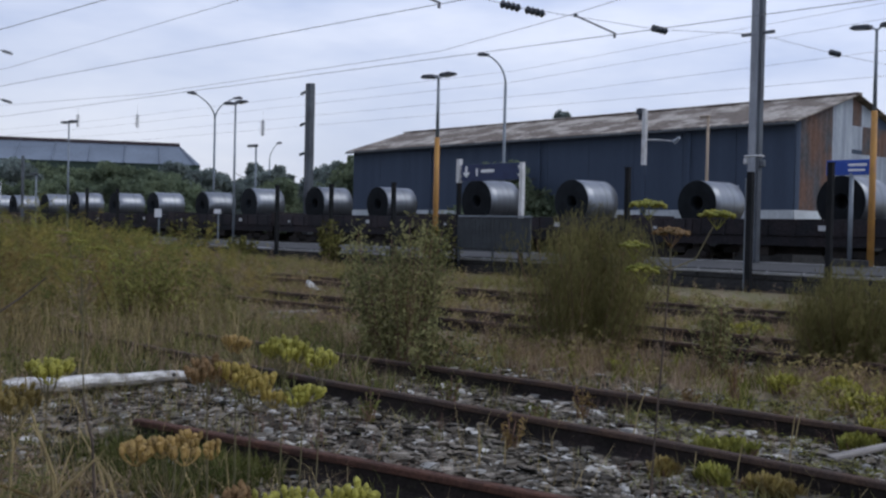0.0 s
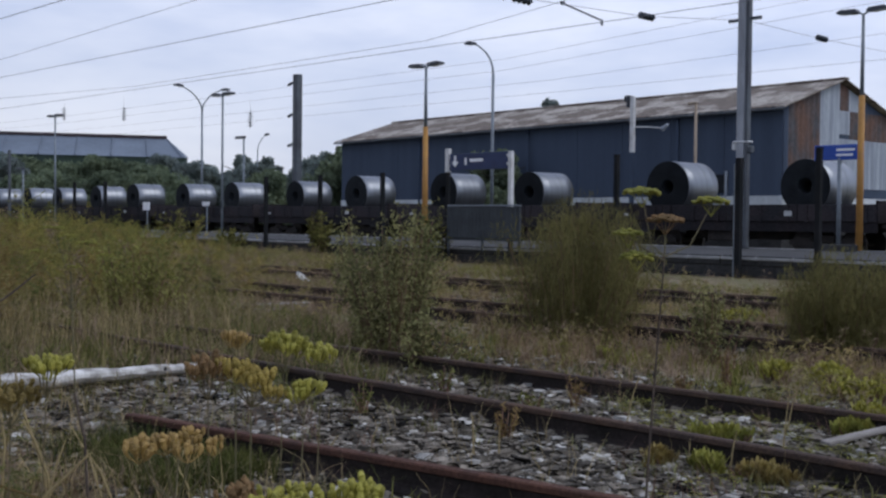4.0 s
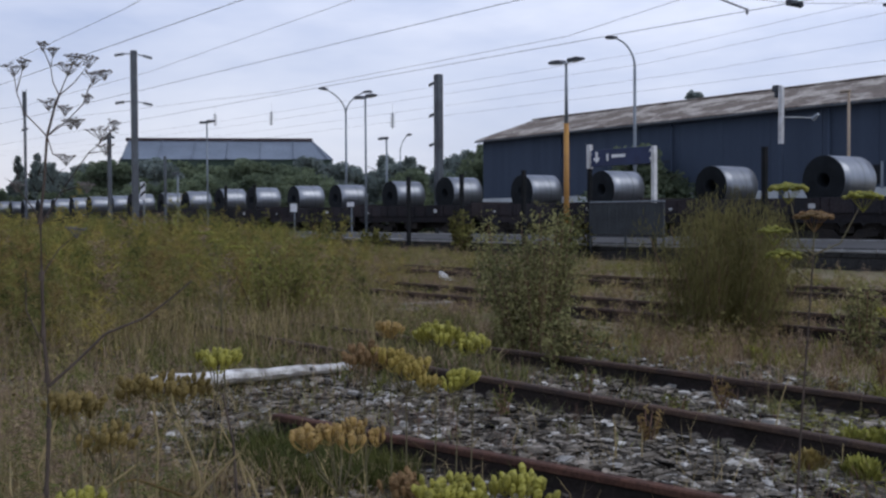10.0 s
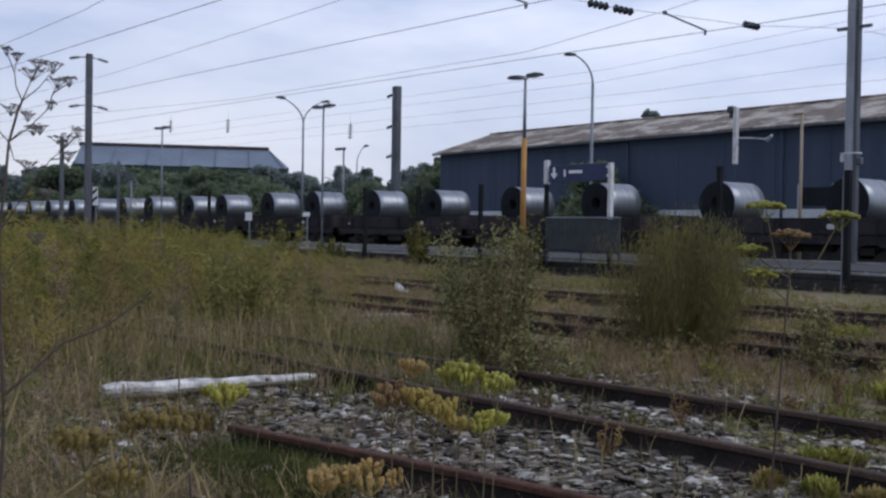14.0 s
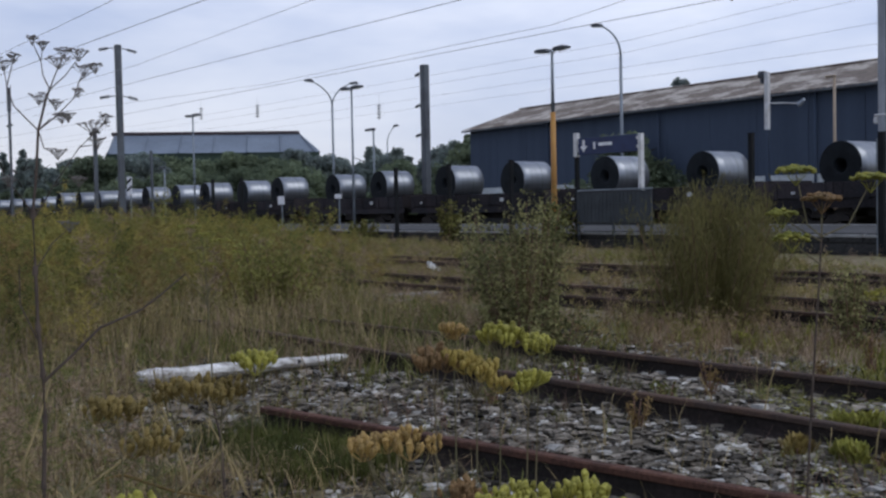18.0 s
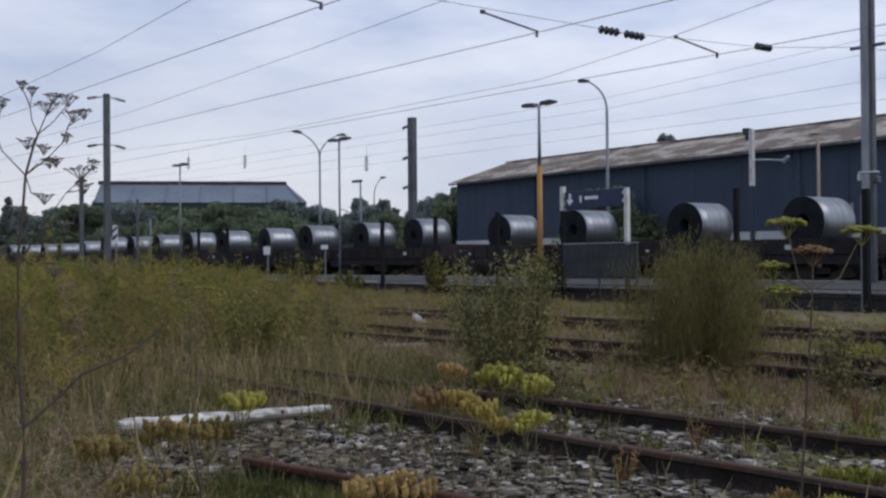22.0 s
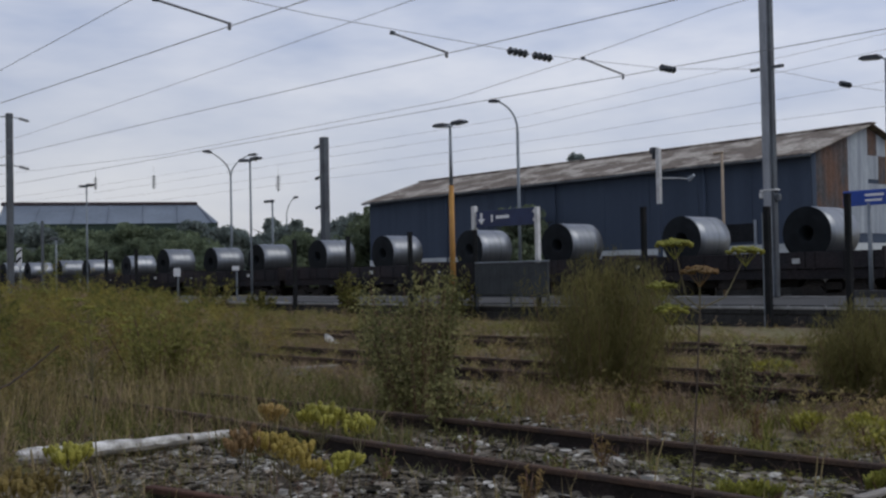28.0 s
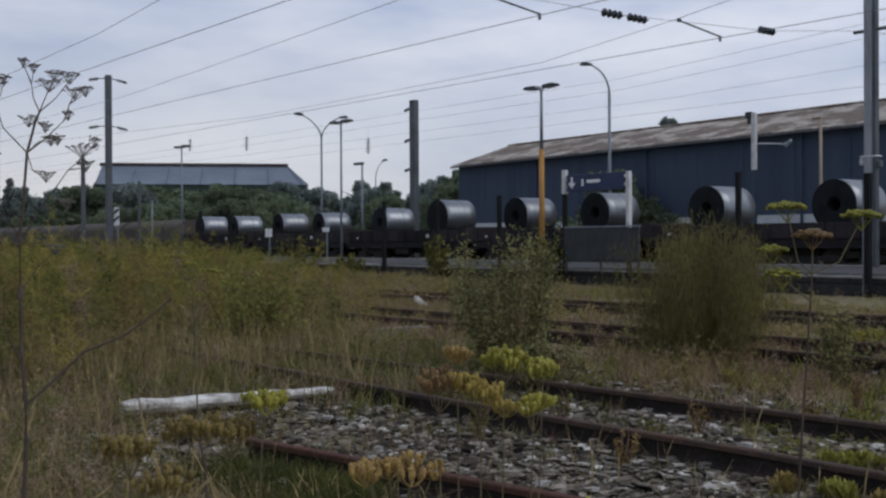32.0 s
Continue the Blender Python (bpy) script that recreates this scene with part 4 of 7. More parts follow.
run_wire("carrier_wire", [(-20, 18.5, 10.6), (22, 18.5, 8.66), (32, 18.5, 8.3), (49.5, 18.5, 7.8), (70, 18.5, 7.8), (100, 18.5, 9.0)], 0.009, "thin carrier wire sagging over a siding", "carrier wires")
run_wire("carrier_wire", [(-20, 25.4, 11.0), (17.8, 25.4, 8.66), (22.9, 25.4, 8.05), (28.7, 25.4, 7.52), (50, 25.4, 7.45), (90, 25.4, 8.6)], 0.009, "thin carrier wire sagging over a siding", "carrier wires")
for p, za, zb in ((36.5, 8.83, 9.75), (36.5, 8.32, 9.2), (40.0, 8.27, 8.8), (40.0, 7.67, 7.8)):
    run_wire("line_wire", [(-30, p, zb + 0.6), (18, p, zb), (36, p, za), (80, p, za - 0.2), (160, p, za + 0.2)], 0.007, "thin wire above the main line", "main line wires")
run_wire("span_wire", [(SPAN_U, 33, 8.4), (SPAN_U, 27.4, 7.73), (SPAN_U, 21.5, 7.42), (SPAN_U, 14.5, 7.4), (SPAN_U, 8.0, 7.6), (SPAN_U, -8, 8.6)], 0.008, "thin cross-span wire from mast to mast", "span wires")
run_wire("span_wire", [(SPAN_U, 33, 8.4), (SPAN_U, 38, 8.42), (SPAN_U, 44, 8.6)], 0.008, "thin cross-span wire from mast to mast", "span wires")


def span_insulator(p, z, count):
    ob = empty("span_insulator", at(SPAN_U, p, z), "dark ribbed insulator on the cross-span", "insulator", "insulators of the cross-span")
    for k in range(count):
        part("insulator_body", insulator_mesh(0.8, 4, 0.115), M["insul"], ob, "", pose(0, -0.45 * count + k * 0.95 + 0.05, 0, -90, 0, 0), smooth=True)


for p, z, c in ((27.5, 7.74, 1), (21.5, 7.40, 2), (38.0, 8.44, 1), (9.0, 7.56, 2)):
    span_insulator(p, z, c)


def steady_arm(p, z):
    ob = empty("steady_arm", at(SPAN_U, p, z), "slanting steady arm holding a contact wire", "steady arm", "steady arms")
    part("tube", tube(bmesh.new(), [(0, 0, 0.02), (0, -1.75, 0.26)], 0.026, 0.026, 6), M["wire"], ob)
    part("clamp", boxes((-0.025, 0.025, -0.03, 0.03, -0.12, 0.04)), M["wire"], ob)
    part("hook", boxes((-0.03, 0.03, -1.80, -1.68, 0.22, 0.31)), M["insul"], ob)


for p, z in ((25.38, 7.30), (18.51, 7.05), (12.29, 6.86)):
    steady_arm(p, z)
# hanging weights far up the line
for u, p, z in ((79.7, 35.0, 8.0), (70.2, 35.0, 7.5), (56.95, 36.5, 6.6)):
    ob = empty("hanging_insulator", at(u, p, z), "dark insulator hanging from a wire", "insulator", "hanging insulators")
    part("insulator_body", insulator_mesh(1.0, 5, 0.17), M["insul"], ob, smooth=True)
    part("drop_wire", tube(bmesh.new(), [(0, 0, 1.0), (0, 0, 1.6)], 0.006, 0.006, 4), M["wire"], ob)


# ---- the hall behind the line ----
def build_hall():
    L, W, zp, ze, zr = 33.37, 9.2, 2.56, 6.51, 7.98
    ob = empty("warehouse", at(59.25, 45.25, 0.0, -2.3), "long slate-blue metal warehouse with lichened roof", "warehouse")
    # dark band added below the plinth for the shade seen under the wagons
    part("base_wall", boxes((-0.08, L + 0.08, -0.08, W + 0.08, 0, 1.5)), M["brick_dark"], ob, "dark wall foot coloured as the shade behind the wagons")
    part("plinth", boxes((0, L, -0.06, 0.25, 1.5, zp), (0, L, W - 0.25, W + 0.06, 1.5, zp), (L - 0.25, L + 0.06, 0, W, 1.5, zp), (-0.06, 0.25, 0, W, 1.5, zp)), M["hall_plinth"], ob, "pale rendered plinth wall")
    # ribbed cladding of the long wall, panel by panel
    n = 11
    for i in range(n):
        a, b = L * i / n, L * (i + 1) / n
        bm = boxes((a + 0.012, b - 0.012, 0.0, 0.2, zp, ze))
        part("wall_panel", bm, M["hall_blue"], ob)
    part("back_wall", boxes((0, L, W - 0.2, W, zp, ze)), M["hall_blue"], ob)
    for x, mt, nm in ((0.0, M["hall_blue"], "gable_wall"), (L - 0.2, M["hall_blue"], "gable_wall")):
        bm = bmesh.new()
        vs = [(x, 0.2, zp), (x, W - 0.2, zp), (x, W - 0.2, ze), (x, W / 2, zr - 0.06), (x, 0.2, ze)]
        a = [bm.verts.new(v) for v in vs]
        b = [bm.verts.new((v[0] + 0.2, v[1], v[2])) for v in vs]
        bm.faces.new(a)
        bm.faces.new(b[::-1])
        for i in range(5):
            bm.faces.new((a[i], a[(i + 1) % 5], b[(i + 1) % 5], b[i]))
        bmesh.ops.recalc_face_normals(bm, faces=bm.faces[:])
        part(nm, bm, mt, ob)
    # sheets on the near gable: rusted, then pale, with patches
    g = L + 0.003

    def sheet(y0, y1, z0, z1, mt, label, ribs=True):
        def top(y):
            return min(z1, ze + (zr - ze) * (1 - abs(y - W / 2) / (W / 2)) - 0.1)
        bm = bmesh.new()
        k = max(2, int((y1 - y0) / 0.2))
        rows = []
        for i in range(k + 1):
            y = y0 + (y1 - y0) * i / k
            x = g + (0.045 if i % 2 and ribs else 0.02)
            rows.append((bm.verts.new((x, y, z0)), bm.verts.new((x, y, top(y)))))
        for a, b in zip(rows, rows[1:]):
            bm.faces.new((a[0], b[0], b[1], a[1]))
        part("gable_sheet", bm, mt, ob, label)

    sheet(0.06, 0.42, zp - 0.4, 7.9, M["hall_blue"], "slate-blue corner sheeting")
    sheet(0.42, 2.95, zp - 0.4, 7.9, M["hall_rust"], "rusted brown sheeting")
    sheet(2.95, 4.6, 3.0, 8.0, M["hall_light"], "pale blue corrugated sheeting")
    sheet(4.6, 5.4, 6.6, 7.9, M["hall_rust"], "rusted brown sheeting")
    sheet(4.6, 5.5, 5.5, 6.6, M["hall_light"], "pale blue corrugated sheeting")
    sheet(5.4, 6.7, 6.6, 7.9, M["hall_light"], "pale blue corrugated sheeting")
    sheet(5.5, 9.1, 5.3, 6.6, M["hall_rust"], "rusted brown sheeting")
    sheet(4.6, 9.1, 3.0, 5.3, M["hall_light"], "pale blue corrugated sheeting")
    sheet(6.7, 9.1, 6.6, 7.9, M["hall_blue"], "slate-blue sheeting")
    # roof of overlapping corrugated sheets
    for sg in (0, 1):
        roof = None
        for i in range(22):
            a, b = -0.35 + (L + 0.7) * i / 22, -0.35 + (L + 0.7) * (i + 1) / 22
            bm = bmesh.new()
            m = 8
            lo, hi = [], []
            for k in range(m + 1):
                x = a + (b - a) * k / m
                wv = 0.035 * (k % 2)
                y_e, z_e = (-0.4, ze - 0.13) if sg == 0 else (W + 0.4, ze - 0.13)
                lo.append(bm.verts.new((x, y_e, z_e + wv)))
                hi.append(bm.verts.new((x, W / 2, zr + wv)))
            for k in range(m):
                bm.faces.new((lo[k], lo[k + 1], hi[k + 1], hi[k]))
            r = bmesh.ops.extrude_face_region(bm, geom=bm.faces[:])
            for v in [v for v in r["geom"] if isinstance(v, bmesh.types.BMVert)]:
                v.co.z += 0.05
            bmesh.ops.recalc_face_normals(bm, faces=bm.faces[:])
            part("roof_sheet", bm, M["hall_roof"], ob)
    part("ridge_cap", boxes((-0.4, L + 0.4, W / 2 - 0.22, W / 2 + 0.22, zr + 0.02, zr + 0.12), bevel=0.04), M["hall_roof"], ob)
    part("gutter", boxes((-0.3, L + 0.3, -0.5, -0.4, ze - 0.24, ze - 0.14), bevel=0.02), M["mast_dark"], ob, "dark gutter")
    # a window with pale frame near the gable, and downpipes
    win = part("window", boxes((L - 4.6, L - 2.9, -0.05, -0.028, 2.72, 3.55)), M["dark_gap"], ob, "dark window")
    part("window_frame", boxes((L - 2.92, L - 2.80, -0.09, -0.03, 2.5, 3.7)), M["hall_light"], win, "pale frame")
    part("window_frame", boxes((L - 4.74, L - 4.6, -0.09, -0.03, 2.5, 3.7)), M["hall_light"], win, "pale frame")
    for x in (L - 5.6, L * 0.25, L * 0.53):
        part("downpipe", tube(bmesh.new(), [(x, -0.14, 0.1), (x, -0.14, ze - 0.2)], 0.06, 0.06, 7), M["hall_blue"], ob, smooth=True)


build_hall()


# ---- the far shed up the line ----
def build_shed():
    a = Vector(local(131.0, 72.0))
    b = Vector(local(142.0, 50.5))
    dv = (b - a).normalized()
    L = (b - a).length
    ang = math.degrees(math.atan2(dv.y, dv.x))
    ob = empty("storage_shed", pose(a.x, a.y, 0, 0, 0, ang), "large bluish sheeted storage shed with a dark ridge", "shed")
    zr, ze, w = 11.65, 8.7, 7.5
    bm = bmesh.new()
    # hipped at the end nearest the hall
    R = [bm.verts.new(v) for v in ((0.5, 0, zr), (L, 0, zr), (L, w, ze), (-2.0, w, ze), (-2.0, -w, ze), (L, -w, ze))]
    for idx in ((0, 1, 2, 3), (0, 3, 4), (0, 4, 5, 1), (1, 5, 2)):
        bm.faces.new([R[i] for i in idx])
    bmesh.ops.recalc_face_normals(bm, faces=bm.faces[:])
    part("roof", bm, M["shed_roof"], ob, "bluish sheeted roof")
    part("ridge_cap", boxes((0.4, L + 0.3, -0.75, 0.75, zr - 0.28, zr + 0.18), bevel=0.08), M["shed_ridge"], ob, "dark ridge cap")
    part("wall", boxes((-1.9, L, -w + 0.2, w - 0.2, 0, ze)), M["shed_wall"], ob, "dark green side wall")
    for i in range(7):
        x = -1.2 + (L + 1.0) * i / 6
        part("roof_rib", tube(bmesh.new(), [(max(x, 0.6), 0, zr + 0.05), (x, w, ze + 0.1)], 0.09, 0.09, 4), M["shed_roof"], ob)
        part("roof_rib", tube(bmesh.new(), [(max(x, 0.6), 0, zr + 0.05), (x, -w, ze + 0.1)], 0.09, 0.09, 4), M["shed_roof"], ob)


build_shed()


# ---- trees ----
def tree_proto(seed, h, spread, leaf, count, size, clumps=22, trunk_h=0.35, cone=False):
    rng = np.random.default_rng(seed)
    ob = empty("tree", pose(0, 0, 0), "dark green broadleaf tree in a far belt", "tree", "trees of the skyline")
    bm = tube(bmesh.new(), [(0, 0, -0.1), (0.1, 0, h * 0.25), (0.0, 0.1, h * 0.55), (0.1, 0, h * 0.85)], h * 0.03, h * 0.006, 7)
    for k in range(7):
        a, z = k * 2.4, h * (0.3 + 0.07 * k)
        tube(bm, [(0, 0, z), (math.cos(a) * spread * 0.35, math.sin(a) * spread * 0.35, z + h * 0.1), (math.cos(a) * spread * 0.7, math.sin(a) * spread * 0.7, z + h * 0.16)], h * 0.012, h * 0.003, 5)
    part("trunk", bm, M["bark"], ob)
    c, r = [], []
    for k in range(clumps):
        t = rng.uniform(trunk_h, 1.0)
        w = spread * math.sin(math.pi * min(1, 0.25 + 0.75 * (t - trunk_h) / (1 - trunk_h)) * 0.97) ** 0.7
        if cone:
            w = spread * (1.02 - t) ** 0.8
        a, q = rng.uniform(0, math.tau), rng.uniform(0.2, 1.0) * w
        c.append((math.cos(a) * q, math.sin(a) * q, h * t * 0.95))
        r.append(rng.uniform(0.16, 0.3) * (spread if not cone else 0.35 * spread + 0.7 * w))
    V, Q = leaf_cloud(rng, c, r, count, size)
    put("crown", fast_mesh("crown", V, Q, leaf), None, ob)
    return ob


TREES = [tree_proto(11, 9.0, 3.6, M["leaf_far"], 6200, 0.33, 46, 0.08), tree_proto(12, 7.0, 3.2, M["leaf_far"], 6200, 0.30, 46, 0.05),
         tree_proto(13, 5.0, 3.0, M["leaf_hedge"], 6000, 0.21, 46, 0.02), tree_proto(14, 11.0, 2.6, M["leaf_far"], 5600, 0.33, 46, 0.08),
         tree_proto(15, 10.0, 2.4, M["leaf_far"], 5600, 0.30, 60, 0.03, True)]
used = set()


def plant(kind, u, p, s, label="", z=0.0):
    m = at(u, p, z, (u * 53 + p * 31) % 360)
    ob = TREES[kind]
    if kind in used:
        ob = copy_thing(ob, m)
    else:
        used.add(kind)
        ob.matrix_basis = m
    ob.scale = (s, s, s)
    if label:
        tagged(ob, label)
    return ob


# the belt on the skyline
for i in range(16):
    plant((0, 1, 0, 1, 3)[i % 5], 118 + i * 5.5 + (i % 3) * 2, 92 + (i * 7) % 11 - i * 0.4, 0.86 + 0.07 * ((i * 5) % 4))
for i in range(14):
    plant((1, 0, 3)[i % 3], 196 + i * 7, 66 - i * 2.0 + (i * 5) % 7, 0.8 + 0.09 * ((i * 3) % 4))
for u, p, k, s in ((62.4, 48.2, 2, 1.18), (64.5, 50.5, 2, 1.3), (69.5, 53.0, 1, 0.80), (75, 56, 1, 0.72)):
    plant(k, u, p, s, "dark tree beside the warehouse end")
plant(3, 53.9, 60.0, 0.93, "tree top showing above the warehouse roof")
for i in range(22):
    plant(1, 112 + i * 7.5, 84 - i * 1.3 + (i * 5) % 6, 0.62 + 0.06 * ((i * 3) % 4))
# green bushes before the shed, behind the train
for i in range(20):
    plant(2, 82 + i * 3.6, 41.5 + (i * 3) % 5 + i * 0.2, 0.85 + 0.07 * ((i * 7) % 4), "rounded green bush behind the railway line")
for u, p, s in ((96, 51, 1.2), (101, 55, 1.25), (105, 57, 1.3), (110, 55, 1.15), (118, 54, 1.05), (126, 53, 1.1), (134, 50, 1.2), (90, 50, 1.0), (78, 52, 1.0), (84, 56, 1.1), (107, 47, 1.05), (116, 47, 1.1), (125, 46, 1.15)):
    plant(2, u, p, s, "tall green bush before the storage shed")
for i in range(13):
    plant(2, 119.5 + i * 1.5, 62.5 - i * 1.55, 1.42 + 0.07 * ((i * 5) % 4), "tall green bush before the storage shed")
for i in range(9):
    plant(2, 152 + i * 6.5, 43 + (i * 3) % 4, 0.95 + 0.1 * ((i * 5) % 3), "rounded green bush behind the railway line")
plant(2, 42.4, 42.6, 0.98, "dark bush growing against the warehouse wall")
plant(2, 41.2, 42.8, 0.8, "dark bush growing against the warehouse wall")
for u, p, sc in ((174.7, 45, 1.13), (169.5, 46, 1.0), (164.6, 45, 1.12), (160.5, 46, 0.92), (156.8, 45, 0.95), (151, 47, 0.85), (145, 48, 0.82), (139, 47, 0.88)):
    plant(4, u, p, sc, "dark pointed conifer at the yard's far end")
for i in range(9):
    plant((0, 1)[i % 2], 137 + i * 5.0, 50 + (i * 3) % 4, (0.86, 1.02)[i % 2] + 0.03 * i, "dark tree among the conifers at the yard's far end")
for u, p, sc in ((157.5, 55, 1.06), (153.5, 55.5, 0.98), (150.0, 55, 0.9)):
    plant(4, u, p, sc, "dark pointed conifer beside the storage shed")
for u, p, k, sc in ((129.5, 49.0, 1, 1.24), (124.0, 48.0, 1, 1.12), (102.5, 56.0, 1, 1.12), (99.5, 57.0, 1, 1.02)):
    plant(k, u, p, sc, "dark grey-green tree before the storage shed")
for i in range(9):
    plant((1, 0, 1)[i % 3], 80.5 + i * 2.9, 61 + (i * 5) % 4, (1.0, 0.84, 1.05)[i % 3] * (0.94 + 0.03 * ((i * 5) % 4)), "dark grey-green tree behind the railway line")


# ---- the train ----
COILS = [19.05, 24.88, 31.17, 36.94, 44.20, 49.66, 56.29, 61.67, 68.14, 73.86, 80.49, 86.06, 92.49, 98.16, 104.68, 110.36,
         117.01, 122.32, 129.76, 135.14, 141.70, 147.32, 153.93, 159.80, 166.17, 171.68, 178.14, 183.78, 190.73, 196.06, 202.72, 208.41]
DIAM = [1.80, 1.74, 1.89, 1.99, 1.76, 1.84, 1.86, 1.69, 1.73, 1.74, 1.84, 1.78, 1.74, 1.82, 1.87, 1.90,
        1.86, 1.84, 1.91, 1.85, 1.89, 1.86, 1.87, 1.87, 1.85, 1.82, 1.92, 1.64, 1.53, 1.60, 1.58, 1.68]
DECK, LINE = 1.74, 36.3
RAIL_Z = 0.2


def wagon_proto():
    ob = empty("flat_wagon", at(0, LINE, RAIL_Z), "dark brown low-sided bogie wagon carrying steel coils", "freight wagon", "wagons of the coil train")
    hl = 5.65
    part("floor", boxes((-hl, hl, -1.25, 1.25, 1.15, 1.30)), M["wagon_dark"], ob)
    for sg in (-1, 1):
        for k in range(4):
            a, b = -hl + k * hl / 2, -hl + (k + 1) * hl / 2
            bm = boxes((a + 0.02, b - 0.02, sg * 1.32 - 0.03, sg * 1.32 + 0.03, 1.22, 1.80), bevel=0.01)
            for j in range(3):
                x = a + 0.35 + j * (b - a - 0.7) / 2
                box(bm, x - 0.04, x + 0.04, sg * 1.37 - 0.03, sg * 1.37 + 0.03, 1.18, 1.78)
            part("side_board", bm, M["wagon"], ob)
        part("side_sill", boxes((-hl, hl, sg * 1.25 - 0.05, sg * 1.25 + 0.05, 0.86, 1.18)), M["wagon"], ob)
        part("end_board", boxes((sg * hl - 0.04, sg * hl + 0.04, -1.3, 1.3, 1.2, 1.92)), M["wagon"], ob)
        for y in (-0.85, 0.85):
            part("buffer", tube(bmesh.new(), [(sg * hl, y, 1.05), (sg * (hl + 0.4), y, 1.05)], 0.09, 0.09, 8), M["wagon_dark"], ob)
            part("buffer_head", tube(bmesh.new(), [(sg * (hl + 0.4), y, 1.05), (sg * (hl + 0.44), y, 1.05)], 0.22, 0.22, 10), M["wheel"], ob)
        part("coupling", boxes((sg * hl - 0.05, sg * hl + sg * 0.42 + 0.02, -0.06, 0.06, 0.95, 1.1) if sg > 0 else (-hl - 0.42, -hl, -0.06, 0.06, 0.95, 1.1)), M["wagon_dark"], ob)
    part("underframe", boxes((-2.0, 2.0, -0.5, 0.5, 0.55, 1.15), (-hl, hl, -0.2, 0.2, 0.9, 1.15)), M["wagon_dark"], ob)
    part("brake_box", boxes((-0.9, 0.3, -1.15, -0.7, 0.5, 0.95), bevel=0.03), M["wagon_dark"], ob)
    part("placard", boxes((2.35, 2.65, -1.409, -1.402, 1.40, 1.58)), M["glass_lamp"], ob, "small white placard")
    part("placard", boxes((-4.6, -4.42, -1.409, -1.402, 1.38, 1.48)), M["glass_lamp"], ob, "small white placard")
    for sx in (-3.7, 3.7):
        bm = bmesh.new()
        for sy in (-1.0, 1.0):
            prism(bm, [(-1.35, 0.52), (-1.1, 0.66), (-0.5, 0.62), (-0.25, 0.36), (0.25, 0.36), (0.5, 0.62), (1.1, 0.66), (1.35, 0.52), (1.3, 0.40), (0.9, 0.36), (0.45, 0.22), (-0.45, 0.22), (-0.9, 0.36), (-1.3, 0.40)], sy - 0.06, sy + 0.06)
        box(bm, -0.3, 0.3, -1.0, 1.0, 0.5, 0.75)
        bogie = part("bogie", bm, M["wagon_dark"], ob, "black bogie frame", pose(sx, 0, 0))
        for ax in (-0.9, 0.9):
            bm = tube(bmesh.new(), [(0, -0.9, 0), (0, 0.9, 0)], 0.08, 0.08, 8)
            for y in (-0.72, 0.72):
                tube(bm, [(0, y - 0.065, 0), (0, y + 0.065, 0)], 0.46, 0.46, 20)
                for q in range(3):
                    a = q * math.tau / 3
                    box(bm, math.cos(a) * 0.27 - 0.05, math.cos(a) * 0.27 + 0.05, y - 0.075, y + 0.075, math.sin(a) * 0.27 - 0.05, math.sin(a) * 0.27 + 0.05)
            part("wheelset", bm, M["wheel"], bogie, "", pose(ax, 0, 0.46))
    return ob


def coil_proto(d):
    ob = empty("steel_coil", at(0, 0, 0), "large rolled steel coil lying on its side on a wagon", "steel coil", "coils of the train")
    r, rc, w, n = d / 2, 0.27, 1.95, 40
    bm = bmesh.new()
    prof = [(rc, -w / 2 + 0.02), (rc + 0.03, -w / 2), (r * 0.62, -w / 2 - 0.012), (r - 0.02, -w / 2), (r, -w / 2 + 0.015), (r, -w / 4), (r, 0), (r, w / 4), (r, w / 2 - 0.015), (r - 0.02, w / 2), (rc, w / 2)]
    rings = [[bm.verts.new((q * math.cos(k * math.tau / n), y, q * math.sin(k * math.tau / n))) for k in range(n)] for q, y in prof]
    for j, (a, b) in enumerate(zip(rings, rings[1:] + rings[:1])):
        for k in range(n):
            f = bm.faces.new((a[k], a[(k + 1) % n], b[(k + 1) % n], b[k]))
            # ends and bore take the near-black colour that holds their shade
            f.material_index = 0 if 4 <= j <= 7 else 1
            f.smooth = 4 <= j <= 7 or j == 10
    bmesh.ops.recalc_face_normals(bm, faces=bm.faces[:])
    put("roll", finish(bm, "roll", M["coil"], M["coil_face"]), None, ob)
    for y in (0.25,):
        bm = bmesh.new()
        ra = [[bm.verts.new(((r + e) * math.cos(k * math.tau / n), y + s, (r + e) * math.sin(k * math.tau / n))) for k in range(n)] for e, s in ((0.004, -0.02), (0.006, 0.02))]
        for k in range(n):
            bm.faces.new((ra[0][k], ra[0][(k + 1) % n], ra[1][(k + 1) % n], ra[1][k]))
        part("strap", bm, M["strap"], ob, "dark steel strap")
    return ob


WAGON_S = [9.46, 21.96, 34.06, 46.93, 58.98, 71.00, 83.28, 95.32, 107.52, 119.66, 132.45, 144.51, 156.87, 168.93, 180.96, 193.40, 205.56]
CARGO = []                      # (thing, its place along the train, across, height)
first = wagon_proto()
for i, s in enumerate(WAGON_S):
    CARGO.append((first if i == 0 else copy_thing(first, first.matrix_basis.copy()), s, LINE, RAIL_Z))
protos = {}
for s, dia in zip(COILS, DIAM):
    if dia in protos:
        c = copy_thing(protos[dia], pose(0, 0, 0))
    else:
        c = protos[dia] = coil_proto(dia)
    CARGO.append((c, s, LINE - 0.02, DECK + dia / 2 - 0.04))


